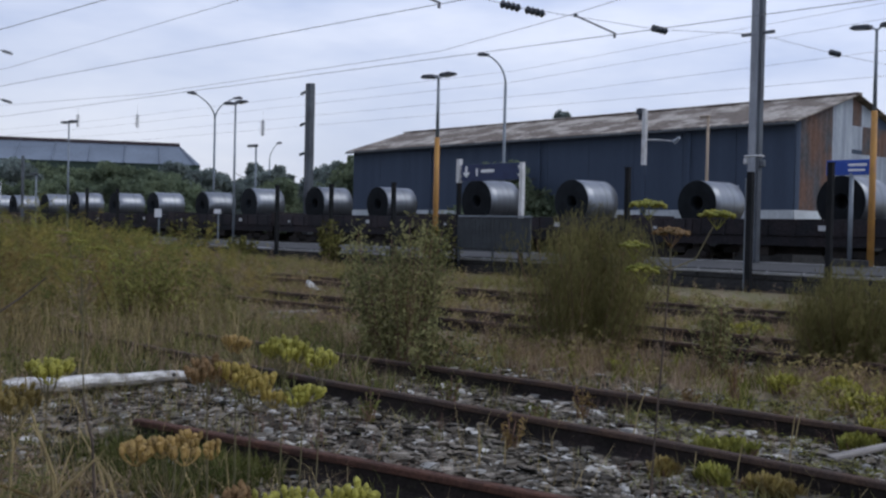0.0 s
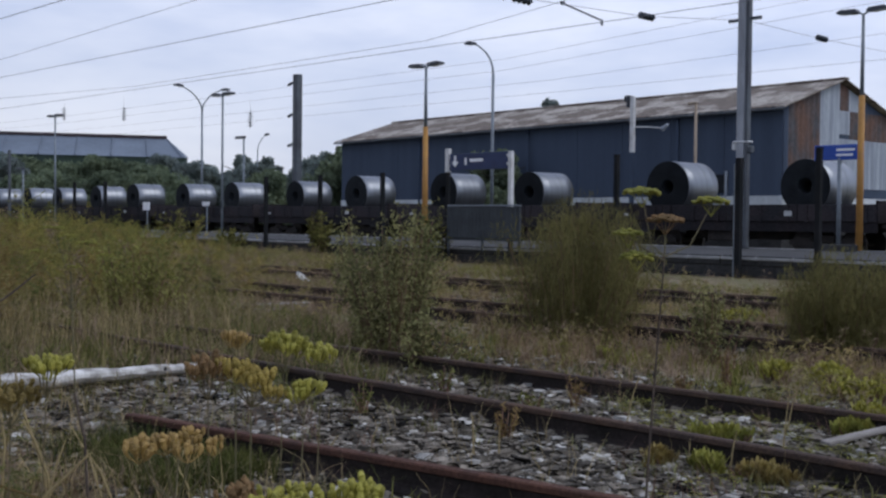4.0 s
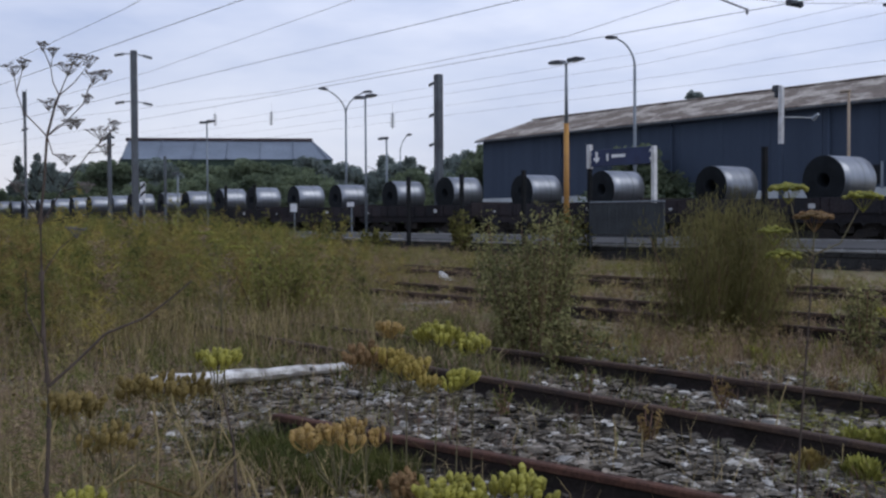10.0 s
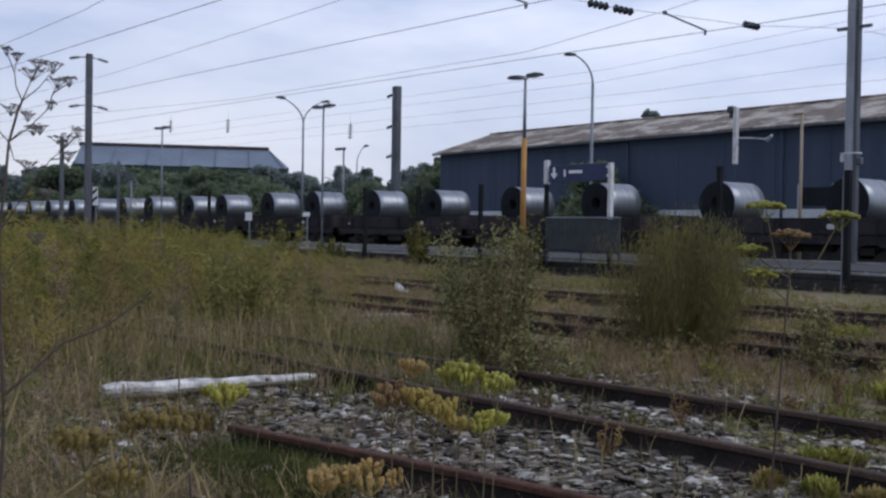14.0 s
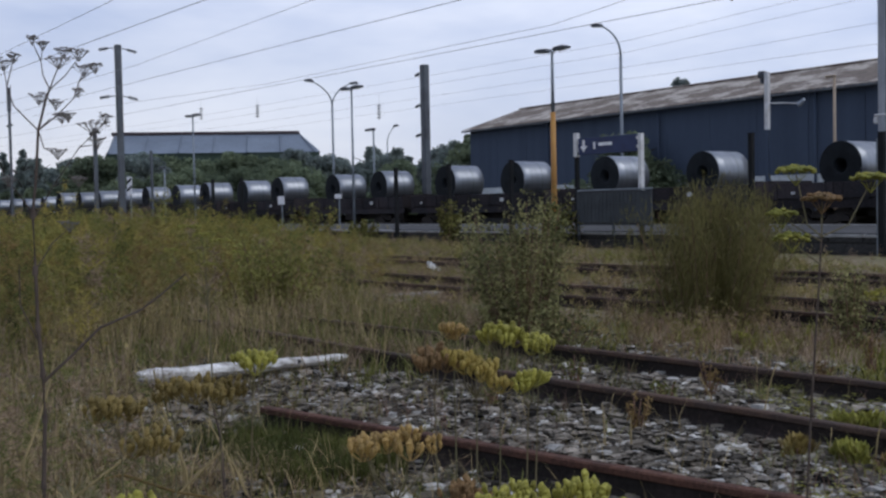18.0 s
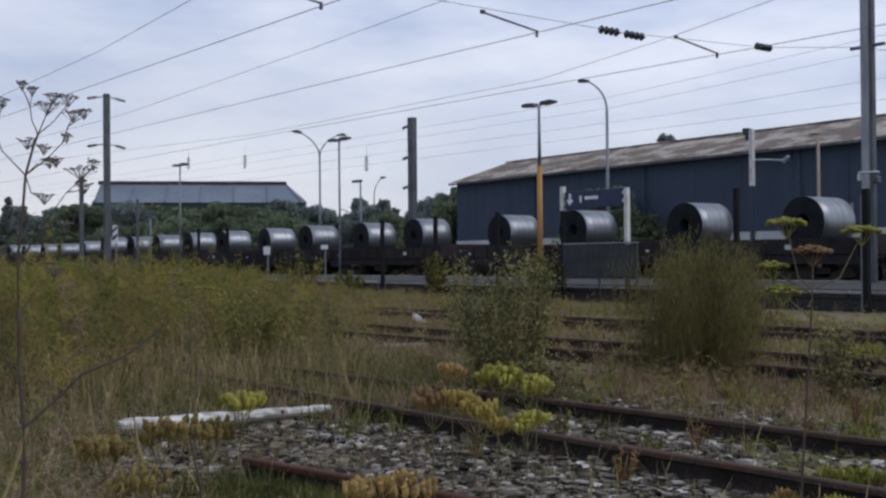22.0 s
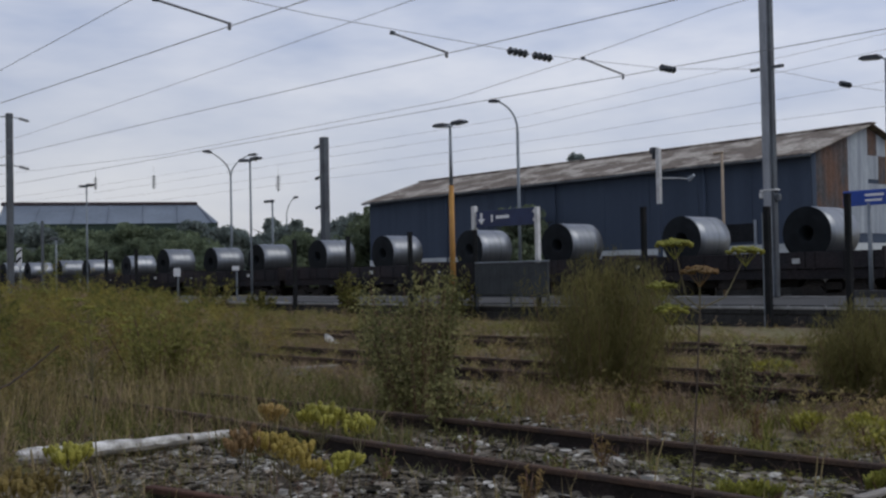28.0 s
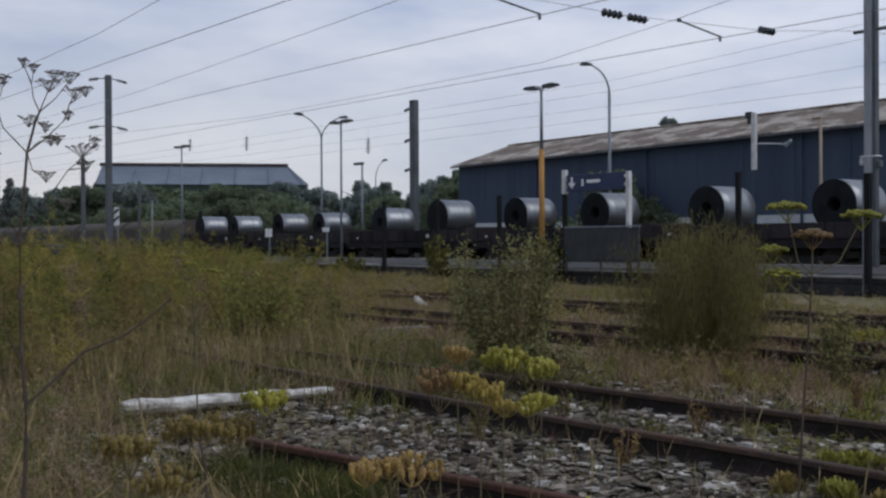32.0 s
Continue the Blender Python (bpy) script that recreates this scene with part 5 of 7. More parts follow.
def cradle_proto():
    ob = empty("coil_cradle", pose(0, 0, 0), "dark timber cradle wedged under a steel coil", "cradle", "cradles under the coils")
    for sg in (-1, 1):
        bm = bmesh.new()
        prism(bm, [(sg * 0.28, 0.0), (sg * 1.0, 0.0), (sg * 1.0, 0.42), (sg * 0.86, 0.5), (sg * 0.3, 0.06)], -0.95, 0.95)
        part("wedge", bm, M["wagon_dark"], ob)
    part("bearer", boxes((-0.3, 0.3, -0.95, 0.95, -0.02, 0.03)), M["wagon_dark"], ob)
    return ob


cradle = cradle_proto()
for i, s in enumerate(COILS):
    CARGO.append((cradle if i == 0 else copy_thing(cradle, pose(0, 0, 0)), s, LINE - 0.02, DECK - 0.26))


def covered_wagon():
    ob = empty("covered_wagon", at(0, LINE, RAIL_Z), "bogie wagon under a faded brown rounded tarpaulin", "freight wagon", "covered wagons at the train's end")
    hl = 5.7
    bm = bmesh.new()
    out = [(-1.35, 1.25), (1.35, 1.25), (1.35, 2.3)] + [(1.35 * math.cos(a), 2.3 + 0.75 * math.sin(a)) for a in np.linspace(0.25, math.pi - 0.25, 9)] + [(-1.35, 2.3)]
    for k in range(12):
        x0, x1 = -hl + 0.95 * k, -hl + 0.95 * (k + 1)
        a = [bm.verts.new((x0, y, z)) for y, z in out]
        mid = [bm.verts.new(((x0 + x1) / 2, y * 0.985, z - 0.03 * (z > 1.3))) for y, z in out]
        b = [bm.verts.new((x1, y, z)) for y, z in out]
        n = len(out)
        for q, w in ((a, mid), (mid, b)):
            for i in range(n):
                bm.faces.new((q[i], q[(i + 1) % n], w[(i + 1) % n], w[i]))
        if k in (0, 11):
            bm.faces.new(a if k == 0 else b)
    bmesh.ops.remove_doubles(bm, verts=bm.verts[:], dist=0.001)
    bmesh.ops.recalc_face_normals(bm, faces=bm.faces[:])
    part("tarpaulin", bm, M["tarp"], ob, "faded brown tarpaulin")
    part("frame", boxes((-hl, hl, -1.3, 1.3, 0.86, 1.25)), M["wagon_dark"], ob)
    for sx in (-3.7, 3.7):
        part("bogie", boxes((sx - 1.3, sx + 1.3, -1.1, 1.1, 0.3, 0.8), bevel=0.05), M["wagon_dark"], ob, "black bogie")
    return ob


cover = covered_wagon()
for i, s in enumerate((217.6, 229.8, 242.0, 254.2, 266.4)):
    CARGO.append((cover if i == 0 else copy_thing(cover, cover.matrix_basis.copy()), s, LINE, RAIL_Z))


# ---- plants, stones and scraps of the yard ----
def near_ok(x, y):
    return (y > 3.6) & (np.hypot(x, y) > 3.4)


def sample(n, u0, u1, p0, p1, seed):
    r = np.random.default_rng(seed)
    u, p = r.uniform(u0, u1, n), r.uniform(p0, p1, n)
    x, y = local(u, p)
    return u, p, x, y, r


def patchy(x, y, scale, seed):
    return np.array([noise.noise(Vector((a * scale, b * scale, seed))) for a, b in zip(x, y)])


def stuff(name, pairs, material, label, category):
    V, Q = join(pairs)
    return put(name, fast_mesh(name, V, Q, material), None, None, label, category, "", "stuff")


def smooth(v, a, b):
    return np.clip((v - a) / (b - a), 0, 1)


def stony(u, p):
    """1 on the bare stones round the end of the broken rail."""
    return smooth(u, 5.2, 5.6) * (1 - smooth(u, 7.4, 8.0)) * smooth(p, 1.95, 2.25) * (1 - smooth(p, 3.7, 4.1))


def stones():
    rng = np.random.default_rng(3)
    cube = np.array([(-1, -1, -1), (1, -1, -1), (1, 1, -1), (-1, 1, -1), (-1, -1, 1), (1, -1, 1), (1, 1, 1), (-1, 1, 1)]) * 0.8
    fc = np.array([(0, 2, 1), (0, 3, 2), (4, 5, 6), (4, 6, 7), (0, 1, 5), (0, 5, 4), (1, 2, 6), (1, 6, 5), (2, 3, 7), (2, 7, 6), (3, 0, 4), (3, 4, 7)])
    pairs, pale = [], []
    for v in range(10):
        V = cube * rng.uniform(0.25, 1.3, (8, 3)) * np.array([1.45, 0.85, 0.42])
        white = v >= 8
        u, p, x, y, r = sample(14000, -2.5, 10.5, 2.0, 8.4, 20 + v)
        keep = near_ok(x, y) & (y < 13) & (np.abs(x) < 0.75 * y) & (r.uniform(size=len(x)) < np.clip(1.5 - 0.32 * np.abs(p - 5.1), 0.05, 1)) & (u < 9.5) & ((x > 0.6) | (p > np.interp(u, (2.9, 6.4), (3.9, 3.1))) | (r.uniform(size=len(x)) < 0.42 + 0.45 * stony(u, p)))
        if white:
            keep &= r.uniform(size=len(x)) < 0.25 + 0.35 * (patchy(x, y, 1.3, 6.0) > 0.1) + 0.3 * smooth(x, 0.4, 2.0)
        x, y = x[keep], y[keep]
        n = len(x)
        s = np.exp(r.normal(-4.38 if not white else -4.3, 0.48, n)).clip(0.007, 0.042)
        z = 0.004 + 0.02 * patchy(x, y, 2.2, 9.0) + s * r.uniform(-0.1, 0.9, n)
        (pale if white else pairs).append(scatter(V, fc, np.stack([x, y, z], 1), r.uniform(0, 6.3, n), s * 1.15, r.normal(0, 0.75, (n, 2))))
    # a thinner spread between the far rails
    u, p, x, y, r = sample(12000, 2, 30, 8.4, 22, 40)
    keep = (np.abs(x) < 0.6 * y) & (patchy(x, y, 0.35, 2.0) > 0.02)
    x, y = x[keep], y[keep]
    n = len(x)
    s = r.uniform(0.015, 0.04, n)
    pairs.append(scatter(V, fc, np.stack([x, y, 0.02 + s * 0.3], 1), r.uniform(0, 6.3, n), s, r.normal(0, 0.3, (n, 2))))
    # the bed outside the stretch above, more thinly
    u, p, x, y, r = sample(9000, -14, 16, 2.0, 8.4, 41)
    keep = (np.abs(x) >= 0.75 * y) | (u > 9.5)
    x, y = x[keep], y[keep]
    n = len(x)
    s = r.uniform(0.012, 0.03, n)
    pairs.append(scatter(V, fc, np.stack([x, y, 0.006 + s * 0.4], 1), r.uniform(0, 6.3, n), s, r.normal(0, 0.6, (n, 2))))
    stuff("ballast_stones", pairs, M["stone"], "loose grey crushed ballast stones", "gravel")
    stuff("pale_stones", pale, M["stone_pale"], "scattered whitish ballast stones", "gravel")


stones()


def grass(name, seed, n, zone, height, width, count, material, label, dens, lean=0.6, kinds=5, spread=0.05):
    """Tufts over a stretch (u0, u1, p0, p1); dens(u, p, x, y) gives the chance of a tuft and its height."""
    u, p, x, y, r = sample(n, *zone, seed)
    chance, hs = dens(u, p, x, y)
    keep = near_ok(x, y) & (np.abs(x) < 0.9 * y + 2.0) & (r.uniform(size=n) < chance)
    x, y, hs = x[keep], y[keep], (np.ones(n) * hs)[keep]
    k = r.integers(0, kinds, len(x))
    pairs = []
    for v in range(kinds):
        V, Q = blades(np.random.default_rng(seed * 31 + v), count, height, spread, width, lean)
        m = k == v
        if m.any():
            q = int(m.sum())
            s = hs[m] * r.uniform(0.65, 1.2, q)
            pairs.append(scatter(V, Q, np.stack([x[m], y[m], np.full(q, -0.01)], 1), r.uniform(0, 6.3, q), np.stack([0.5 + 0.5 * s, 0.5 + 0.5 * s, s], 1), r.normal(0, 0.12, (q, 2))))
    stuff(name, pairs, material, label, "grass")


def off_rails(u, p):
    """0 on the rails of the far yard, 1 away from them."""
    d = np.min([np.abs(p - np.interp(u, [a for a, _ in line[::-1]], [b for _, b in line[::-1]])) for line in SIDINGS], axis=0)
    return smooth(d, 0.12, 0.4)


def left_mass(x, y):
    """1 in the tall overgrown part up the line, 0 on the open ballast."""
    ang = -x / y
    return np.maximum(smooth(ang, 0.15, 0.30) * smooth(y, 11.5, 14.5), smooth(ang, 0.35, 0.44) * smooth(y, 8.2, 10.0))


def low_mass(x, y):
    """1 where low weeds grow up the line, before the tall ones."""
    return smooth(-x / y, 0.10, 0.24) * smooth(y, 8.6, 10.0)


# dry and green grass of the far yard, thin round the rails
grass("dry_grass", 5, 12500, (2, 44, 6.9, 24), 0.42, 0.012, 10, M["grass_dry"], "thin dry straw-coloured grass",
      lambda u, p, x, y: ((0.25 + 0.9 * (patchy(x, y, 0.3, 1.0) > -0.05)) * np.where(np.abs(p - 8.3) < 1.2, 1.0, 0.62) * off_rails(u, p), 0.55 + 0.25 * left_mass(x, y)))
grass("green_weeds", 6, 11500, (2, 44, 6.9, 24), 0.36, 0.02, 9, M["grass_green"], "low green weeds between the rails",
      lambda u, p, x, y: ((0.25 + 0.7 * (patchy(x, y, 0.35, 4.0) > 0.0)) * off_rails(u, p), 0.6 + 0.35 * left_mass(x, y)), 0.9)
# the tall mass of feathery plants up the line
def feather(seed, h, twigs, leaf_n, leaf_w, leaf_l, wide):
    """One tall plant: a stem, side twigs and a haze of thread-like leaves, as quads."""
    r = np.random.default_rng(seed)
    V, Q = [], []

    def strip(a, b, w):
        d = np.cross(b - a, r.normal(size=3))
        d = d / (np.linalg.norm(d) + 1e-9) * w / 2
        k = len(V)
        V.extend([a - d, a + d, b + d * 0.6, b - d * 0.6])
        Q.append((k, k + 1, k + 2, k + 3))

    lean = r.normal(0, 0.08, 2)
    for t in range(4):
        a, b = t / 4, (t + 1) / 4
        strip(np.array([lean[0] * a * a, lean[1] * a * a, h * a]), np.array([lean[0] * b * b, lean[1] * b * b, h * b]), 0.009 * (1.2 - b))
    for k in range(twigs):
        t = r.uniform(0.15, 1.0)
        ang, ln = r.uniform(0, math.tau), wide * r.uniform(0.4, 1.0) * (1.15 - 0.6 * t)
        a = np.array([lean[0] * t * t, lean[1] * t * t, h * t])
        b = a + np.array([math.cos(ang) * ln, math.sin(ang) * ln, ln * r.uniform(0.3, 0.9)])
        strip(a, b, 0.005)
        for j in range(leaf_n):
            c = a + (b - a) * r.uniform(0.2, 1.05)
            d = r.normal(size=3) * np.array([1, 1, 0.8])
            strip(c, c + d / np.linalg.norm(d) * leaf_l * r.uniform(0.5, 1.2), leaf_w)
    return np.array(V), np.array(Q)


def meadow(name, seed, n, zone, kinds, material, label, dens, zoff=-0.01):
    u, p, x, y, r = sample(n, *zone, seed)
    chance, hs = dens(u, p, x, y)
    keep = near_ok(x, y) & (np.abs(x) < 0.9 * y + 2.0) & (r.uniform(size=n) < chance)
    x, y, hs = x[keep], y[keep], (np.ones(n) * hs)[keep]
    k = r.integers(0, len(kinds), len(x))
    pairs = []
    for v, (V, Q) in enumerate(kinds):
        m = k == v
        q = int(m.sum())
        if q:
            s = hs[m] * r.uniform(0.7, 1.15, q)
            pairs.append(scatter(V, Q, np.stack([x[m], y[m], np.full(q, zoff)], 1), r.uniform(0, 6.3, q), np.stack([0.4 + 0.6 * s, 0.4 + 0.6 * s, s], 1), r.normal(0, 0.1, (q, 2))))
    stuff(name, pairs, material, label, "weeds")


def tall_of(x, y):
    """Height of the tall weeds: highest up the line, in uneven swells."""
    return 0.42 + 0.6 * smooth(-x / y, 0.12, 0.36) + 0.65 * patchy(x, y, 0.45, 8.0) + 0.35 * patchy(x, y, 1.4, 18.0)


FEATHERS = [feather(900 + k, 1.05, 10, 7, 0.007, 0.08, 0.27) for k in range(6)]
HERBS = [leaf_cloud(np.random.default_rng(950 + k), [(0.1 * math.cos(j * 2.4), 0.1 * math.sin(j * 2.4), 0.06 + 0.05 * j) for j in range(7)], [0.11, 0.12, 0.12, 0.11, 0.1, 0.08, 0.06], 66, 0.024, 1.0, 3.0) for k in range(5)]
meadow("tall_fennel", 7, 5400, (6, 42, 2.2, 20), FEATHERS, M["fennel"], "tall feathery yellow-green weeds",
       lambda u, p, x, y: (left_mass(x, y) * (0.12 + 0.88 * (patchy(x, y, 1.1, 8.0) > 0.0)), tall_of(x, y)))
meadow("green_fennel", 27, 3900, (6, 42, 2.2, 20), FEATHERS, M["fennel_green"], "soft green thread-leaved weeds",
       lambda u, p, x, y: (left_mass(x, y) * (0.15 + 0.85 * (patchy(x, y, 1.1, 8.0) < 0.05)), 0.9 * tall_of(x, y)))
meadow("leafy_herbs", 17, 3600, (4, 34, 1.6, 16), HERBS, M["herb"], "mottled leafy undergrowth of the overgrown yard",
       lambda u, p, x, y: (np.maximum(0.75 * low_mass(x, y), 0.5 * smooth(-x / y, 0.35, 0.45)), 0.5 + 0.8 * left_mass(x, y)))
meadow("low_herbs", 18, 3800, (2, 40, 7.2, 23.5), HERBS, M["herb"], "low mottled herbs between the far rails",
       lambda u, p, x, y: ((0.25 + 0.5 * (patchy(x, y, 0.3, 14.0) > 0.0)) * off_rails(u, p), 0.55 + 0.3 * (patchy(x, y, 0.4, 15.0) > 0.1)))
meadow("brown_herbs", 19, 2600, (2, 40, 6.9, 23.5), FEATHERS, M["grass_dry"], "brown withered weeds between the rails",
       lambda u, p, x, y: ((0.2 + 0.5 * (patchy(x, y, 0.35, 16.0) > 0.05)) * off_rails(u, p) * (1 - 0.75 * left_mass(x, y)), 0.4))
TUFTS = [feather(970 + k, 1.1, 34, 8, 0.009, 0.09, 0.36) for k in range(4)]
for name, sd, n, mt, label, hh in (("green_tufts", 61, 330, "fennel_green", "bushy green tufts of thread-leaved weeds", 0.95), ("yellow_tufts", 62, 399, "fennel", "bushy yellowish tufts of thread-leaved weeds", 1.0),
                                   ("brown_tufts", 63, 860, "rust_weed", "bushy withered rust-brown tufts", 0.95), ("dark_tufts", 64, 560, "grass_dark", "bushy dark green tufts", 0.9), ("straw_tufts", 65, 285, "grass_dry", "bushy withered straw-coloured tufts", 1.0)):
    meadow(name, sd, n, (7, 38, 2.2, 19), TUFTS, M[mt], label,
           lambda u, p, x, y: (left_mass(x, y) * 0.8, hh * (0.45 + 0.6 * smooth(-x / y, 0.12, 0.36)) * (0.85 + 0.4 * patchy(x, y, 0.7, 51.0))))
grass("tall_straw", 8, 4200, (4, 30, 1.6, 14), 0.85, 0.008, 7, M["grass_dry"], "tall dry grass stalks",
      lambda u, p, x, y: (np.maximum(np.maximum(left_mass(x, y), 0.45 * smooth(-x / y, 0.24, 0.34) * smooth(y, 8.6, 9.4)), smooth(-x / y, 0.35, 0.45)) * 0.7, 0.75), 0.5, 5, 0.08)
grass("left_greens", 9, 3300, (4, 30, 1.6, 14), 0.45, 0.016, 9, M["grass_green"], "green undergrowth among dry stalks",
      lambda u, p, x, y: (np.maximum(low_mass(x, y) * 0.75, smooth(-x / y, 0.35, 0.45) * 0.5), 0.5 + 0.35 * left_mass(x, y)), 0.9, 5, 0.08)
grass("line_weeds", 33, 3000, (6.5, 18, 2.4, 8.6), 0.34, 0.014, 10, M["line_green"], "fresh green grass along the overgrown rails",
      lambda u, p, x, y: (0.95 * smooth(-x / y, 0.03, 0.12) * smooth(y, 8.3, 9.0) * (0.45 + 0.55 * (patchy(x, y, 0.9, 81.0) > -0.2)), 0.95), 0.9, 5, 0.07)
grass("line_straw", 34, 4600, (6.5, 20, 2.4, 9.0), 0.42, 0.010, 8, M["grass_dry"], "dry grass along the overgrown rails",
      lambda u, p, x, y: (0.8 * smooth(-x / y, 0.02, 0.16) * smooth(y, 8.5, 9.3) * (0.25 + 0.75 * (patchy(x, y, 0.8, 82.0) > 0.0)), 0.85), 0.8, 5, 0.07)
grass("rust_grass", 35, 5200, (1, 24, 7.2, 15.5), 0.36, 0.010, 9, M["rust_grass"], "reddish-brown withered grass between the rails",
      lambda u, p, x, y: ((0.08 + 0.8 * (patchy(x, y, 0.4, 91.0) > 0.12)) * off_rails(u, p), 0.8), 0.7, 5, 0.07)
grass("fallen_straw", 14, 2600, (2.5, 8.5, 0.2, 4.6), 0.5, 0.007, 9, M["straw"], "tangled bleached grass at the yard's edge",
      lambda u, p, x, y: (0.5 * (1 - 0.65 * stony(u, p)) * smooth(-x / y, 0.33, 0.43) * (0.3 + 0.5 * (patchy(x, y, 0.8, 21.0) > -0.1)), 0.75), 1.3, 5, 0.1)
meadow("near_fennel", 28, 420, (2.6, 7.5, 0.2, 4.4), FEATHERS, M["fennel_green"], "feathery weeds low at the yard's edge",
       lambda u, p, x, y: (smooth(-x / y, 0.34, 0.44) * (0.3 + 0.7 * (patchy(x, y, 0.9, 41.0) > 0.0)), 0.42))
meadow("near_brown_weeds", 29, 260, (2.6, 7.5, 0.2, 4.4), FEATHERS, M["grass_dry"], "brown withered weeds at the yard's edge",
       lambda u, p, x, y: (smooth(-x / y, 0.34, 0.44) * (0.3 + 0.7 * (patchy(x, y, 0.9, 42.0) > 0.0)), 0.4))
grass("edge_stalks", 42, 1700, (6, 15, 3.0, 9.5), 0.75, 0.009, 4, M["straw"], "pale upright dry stalks along the overgrown edge",
      lambda u, p, x, y: (smooth(-x / y, 0.13, 0.2) * smooth(y, 8.6, 9.2) * (1 - smooth(y, 11.5, 13.0)) * (0.3 + 0.7 * (patchy(x, y, 0.9, 34.0) > 0.05)), 0.95), 0.35, 5, 0.1)
grass("pale_stalks", 15, 2600, (4, 24, 2.0, 13), 0.98, 0.010, 3, M["straw"], "tall pale dry stalks among green weeds",
      lambda u, p, x, y: (np.maximum(left_mass(x, y), smooth(-x / y, 0.36, 0.45)) * (0.2 + 0.8 * (patchy(x, y, 0.9, 31.0) > 0.1)), 0.9), 0.35, 5, 0.12)
# sparse tufts in the near ballast and along the rails
grass("ballast_weeds", 10, 1500, (0, 9, 2.0, 8.6), 0.2, 0.010, 8, M["grass_green"], "small green weeds in the ballast",
      lambda u, p, x, y: ((1 - 0.72 * stony(u, p)) * (0.10 + 0.25 * (patchy(x, y, 0.9, 11.0) > 0.12)), 0.7), 0.8)
grass("ballast_straw", 12, 1300, (0, 9.5, 2.0, 8.8), 0.34, 0.006, 4, M["straw"], "single bleached stalks in the ballast",
      lambda u, p, x, y: (0.2 + 0.3 * (patchy(x, y, 0.8, 12.0) > 0.1), 0.8), 0.7, 5, 0.06)
grass("ballast_twigs", 37, 620, (0, 8.5, 3.6, 8.2), 0.30, 0.0055, 6, M["red_stem"], "thin brownish twigs of dying weeds in the ballast",
      lambda u, p, x, y: (0.15 + 0.5 * (patchy(x, y, 1.1, 61.0) > 0.08), 0.8), 0.8, 5, 0.05)
grass("grey_weeds", 38, 900, (0, 8.5, 3.6, 8.2), 0.22, 0.010, 12, M["leaf_willow"], "grey-green thin weeds straggling over the rails",
      lambda u, p, x, y: (0.05 + 0.6 * (patchy(x, y, 0.9, 62.0) > 0.14), 0.75), 1.2, 5, 0.08)
grass("tangled_stems", 39, 800, (3.6, 8.5, 1.2, 3.6), 0.42, 0.0065, 6, M["straw"], "tangled dry stems lying over the ballast",
      lambda u, p, x, y: ((1 - 0.72 * stony(u, p)) * 0.55 * smooth(-x / y, 0.0, 0.2) * (0.3 + 0.7 * (patchy(x, y, 1.2, 63.0) > -0.1)), 0.6), 2.2, 6, 0.12)
grass("dark_tangle", 40, 420, (3.6, 8.5, 1.2, 3.6), 0.30, 0.009, 8, M["grass_dark"], "dark green straggling weeds over the ballast",
      lambda u, p, x, y: ((1 - 0.72 * stony(u, p)) * 0.6 * smooth(-x / y, 0.02, 0.25) * (0.2 + 0.8 * (patchy(x, y, 1.0, 64.0) > 0.0)), 0.7), 1.4, 6, 0.09)
grass("brown_tangle", 41, 750, (3.6, 8.5, 1.2, 3.6), 0.34, 0.006, 7, M["rust_grass"], "brown withered weeds over the ballast",
      lambda u, p, x, y: ((1 - 0.72 * stony(u, p)) * 0.6 * smooth(-x / y, 0.02, 0.25) * (0.2 + 0.8 * (patchy(x, y, 1.0, 65.0) > 0.05)), 0.7), 1.2, 6, 0.09)
grass("rail_foot_grass", 13, 760, (4.75, 6.0, 2.5, 3.3), 0.24, 0.009, 12, M["grass_dark"], "dark green grass against the broken rail",
      lambda u, p, x, y: (0.75 * smooth(p, 2.5, 2.75) * (1 - smooth(p - 3.12 - 0.23 * (6.11 - u), -0.2, -0.08)), 0.75), 0.7)
meadow("creeping_stonecrop", 76, 900, (0.6, 5.4, 3.4, 8.4), HERBS, M["umbel_green"], "yellow-green stonecrop creeping over the ballast",
       lambda u, p, x, y: (0.9 * (patchy(x, y, 1.5, 73.0) > 0.03) * smooth(x, 0.9, 1.5), 0.18), 0.0)
meadow("mossy_clumps", 75, 130, (5.0, 8.2, 1.7, 3.6), HERBS, M["grass_mixed"], "low mossy yellow-green clumps on the stones",
       lambda u, p, x, y: (0.75 * (patchy(x, y, 1.6, 71.0) > 0.0), 0.16))

# withered growth on the near side of the broken rail
grass("withered_blades", 16, 900, (4.7, 8.5, 1.9, 4.2), 0.30, 0.006, 4, M["straw"], "curved bleached blades over the ballast",
      lambda u, p, x, y: ((1 - 0.72 * stony(u, p)) * 0.55 * smooth(-x / y, 0.16, 0.30) * (0.3 + 0.7 * (patchy(x, y, 1.4, 51.0) > -0.05)), 0.9), 1.0, 6, 0.07)
grass("withered_brown_blades", 17, 900, (4.7, 8.5, 1.9, 4.2), 0.20, 0.008, 7, M["grass_dry"], "brown withered low grass over the ballast",
      lambda u, p, x, y: ((1 - 0.72 * stony(u, p)) * 0.6 * smooth(-x / y, 0.16, 0.30) * (0.3 + 0.7 * (patchy(x, y, 1.4, 52.0) > 0.0)), 0.8), 1.0, 6, 0.07)
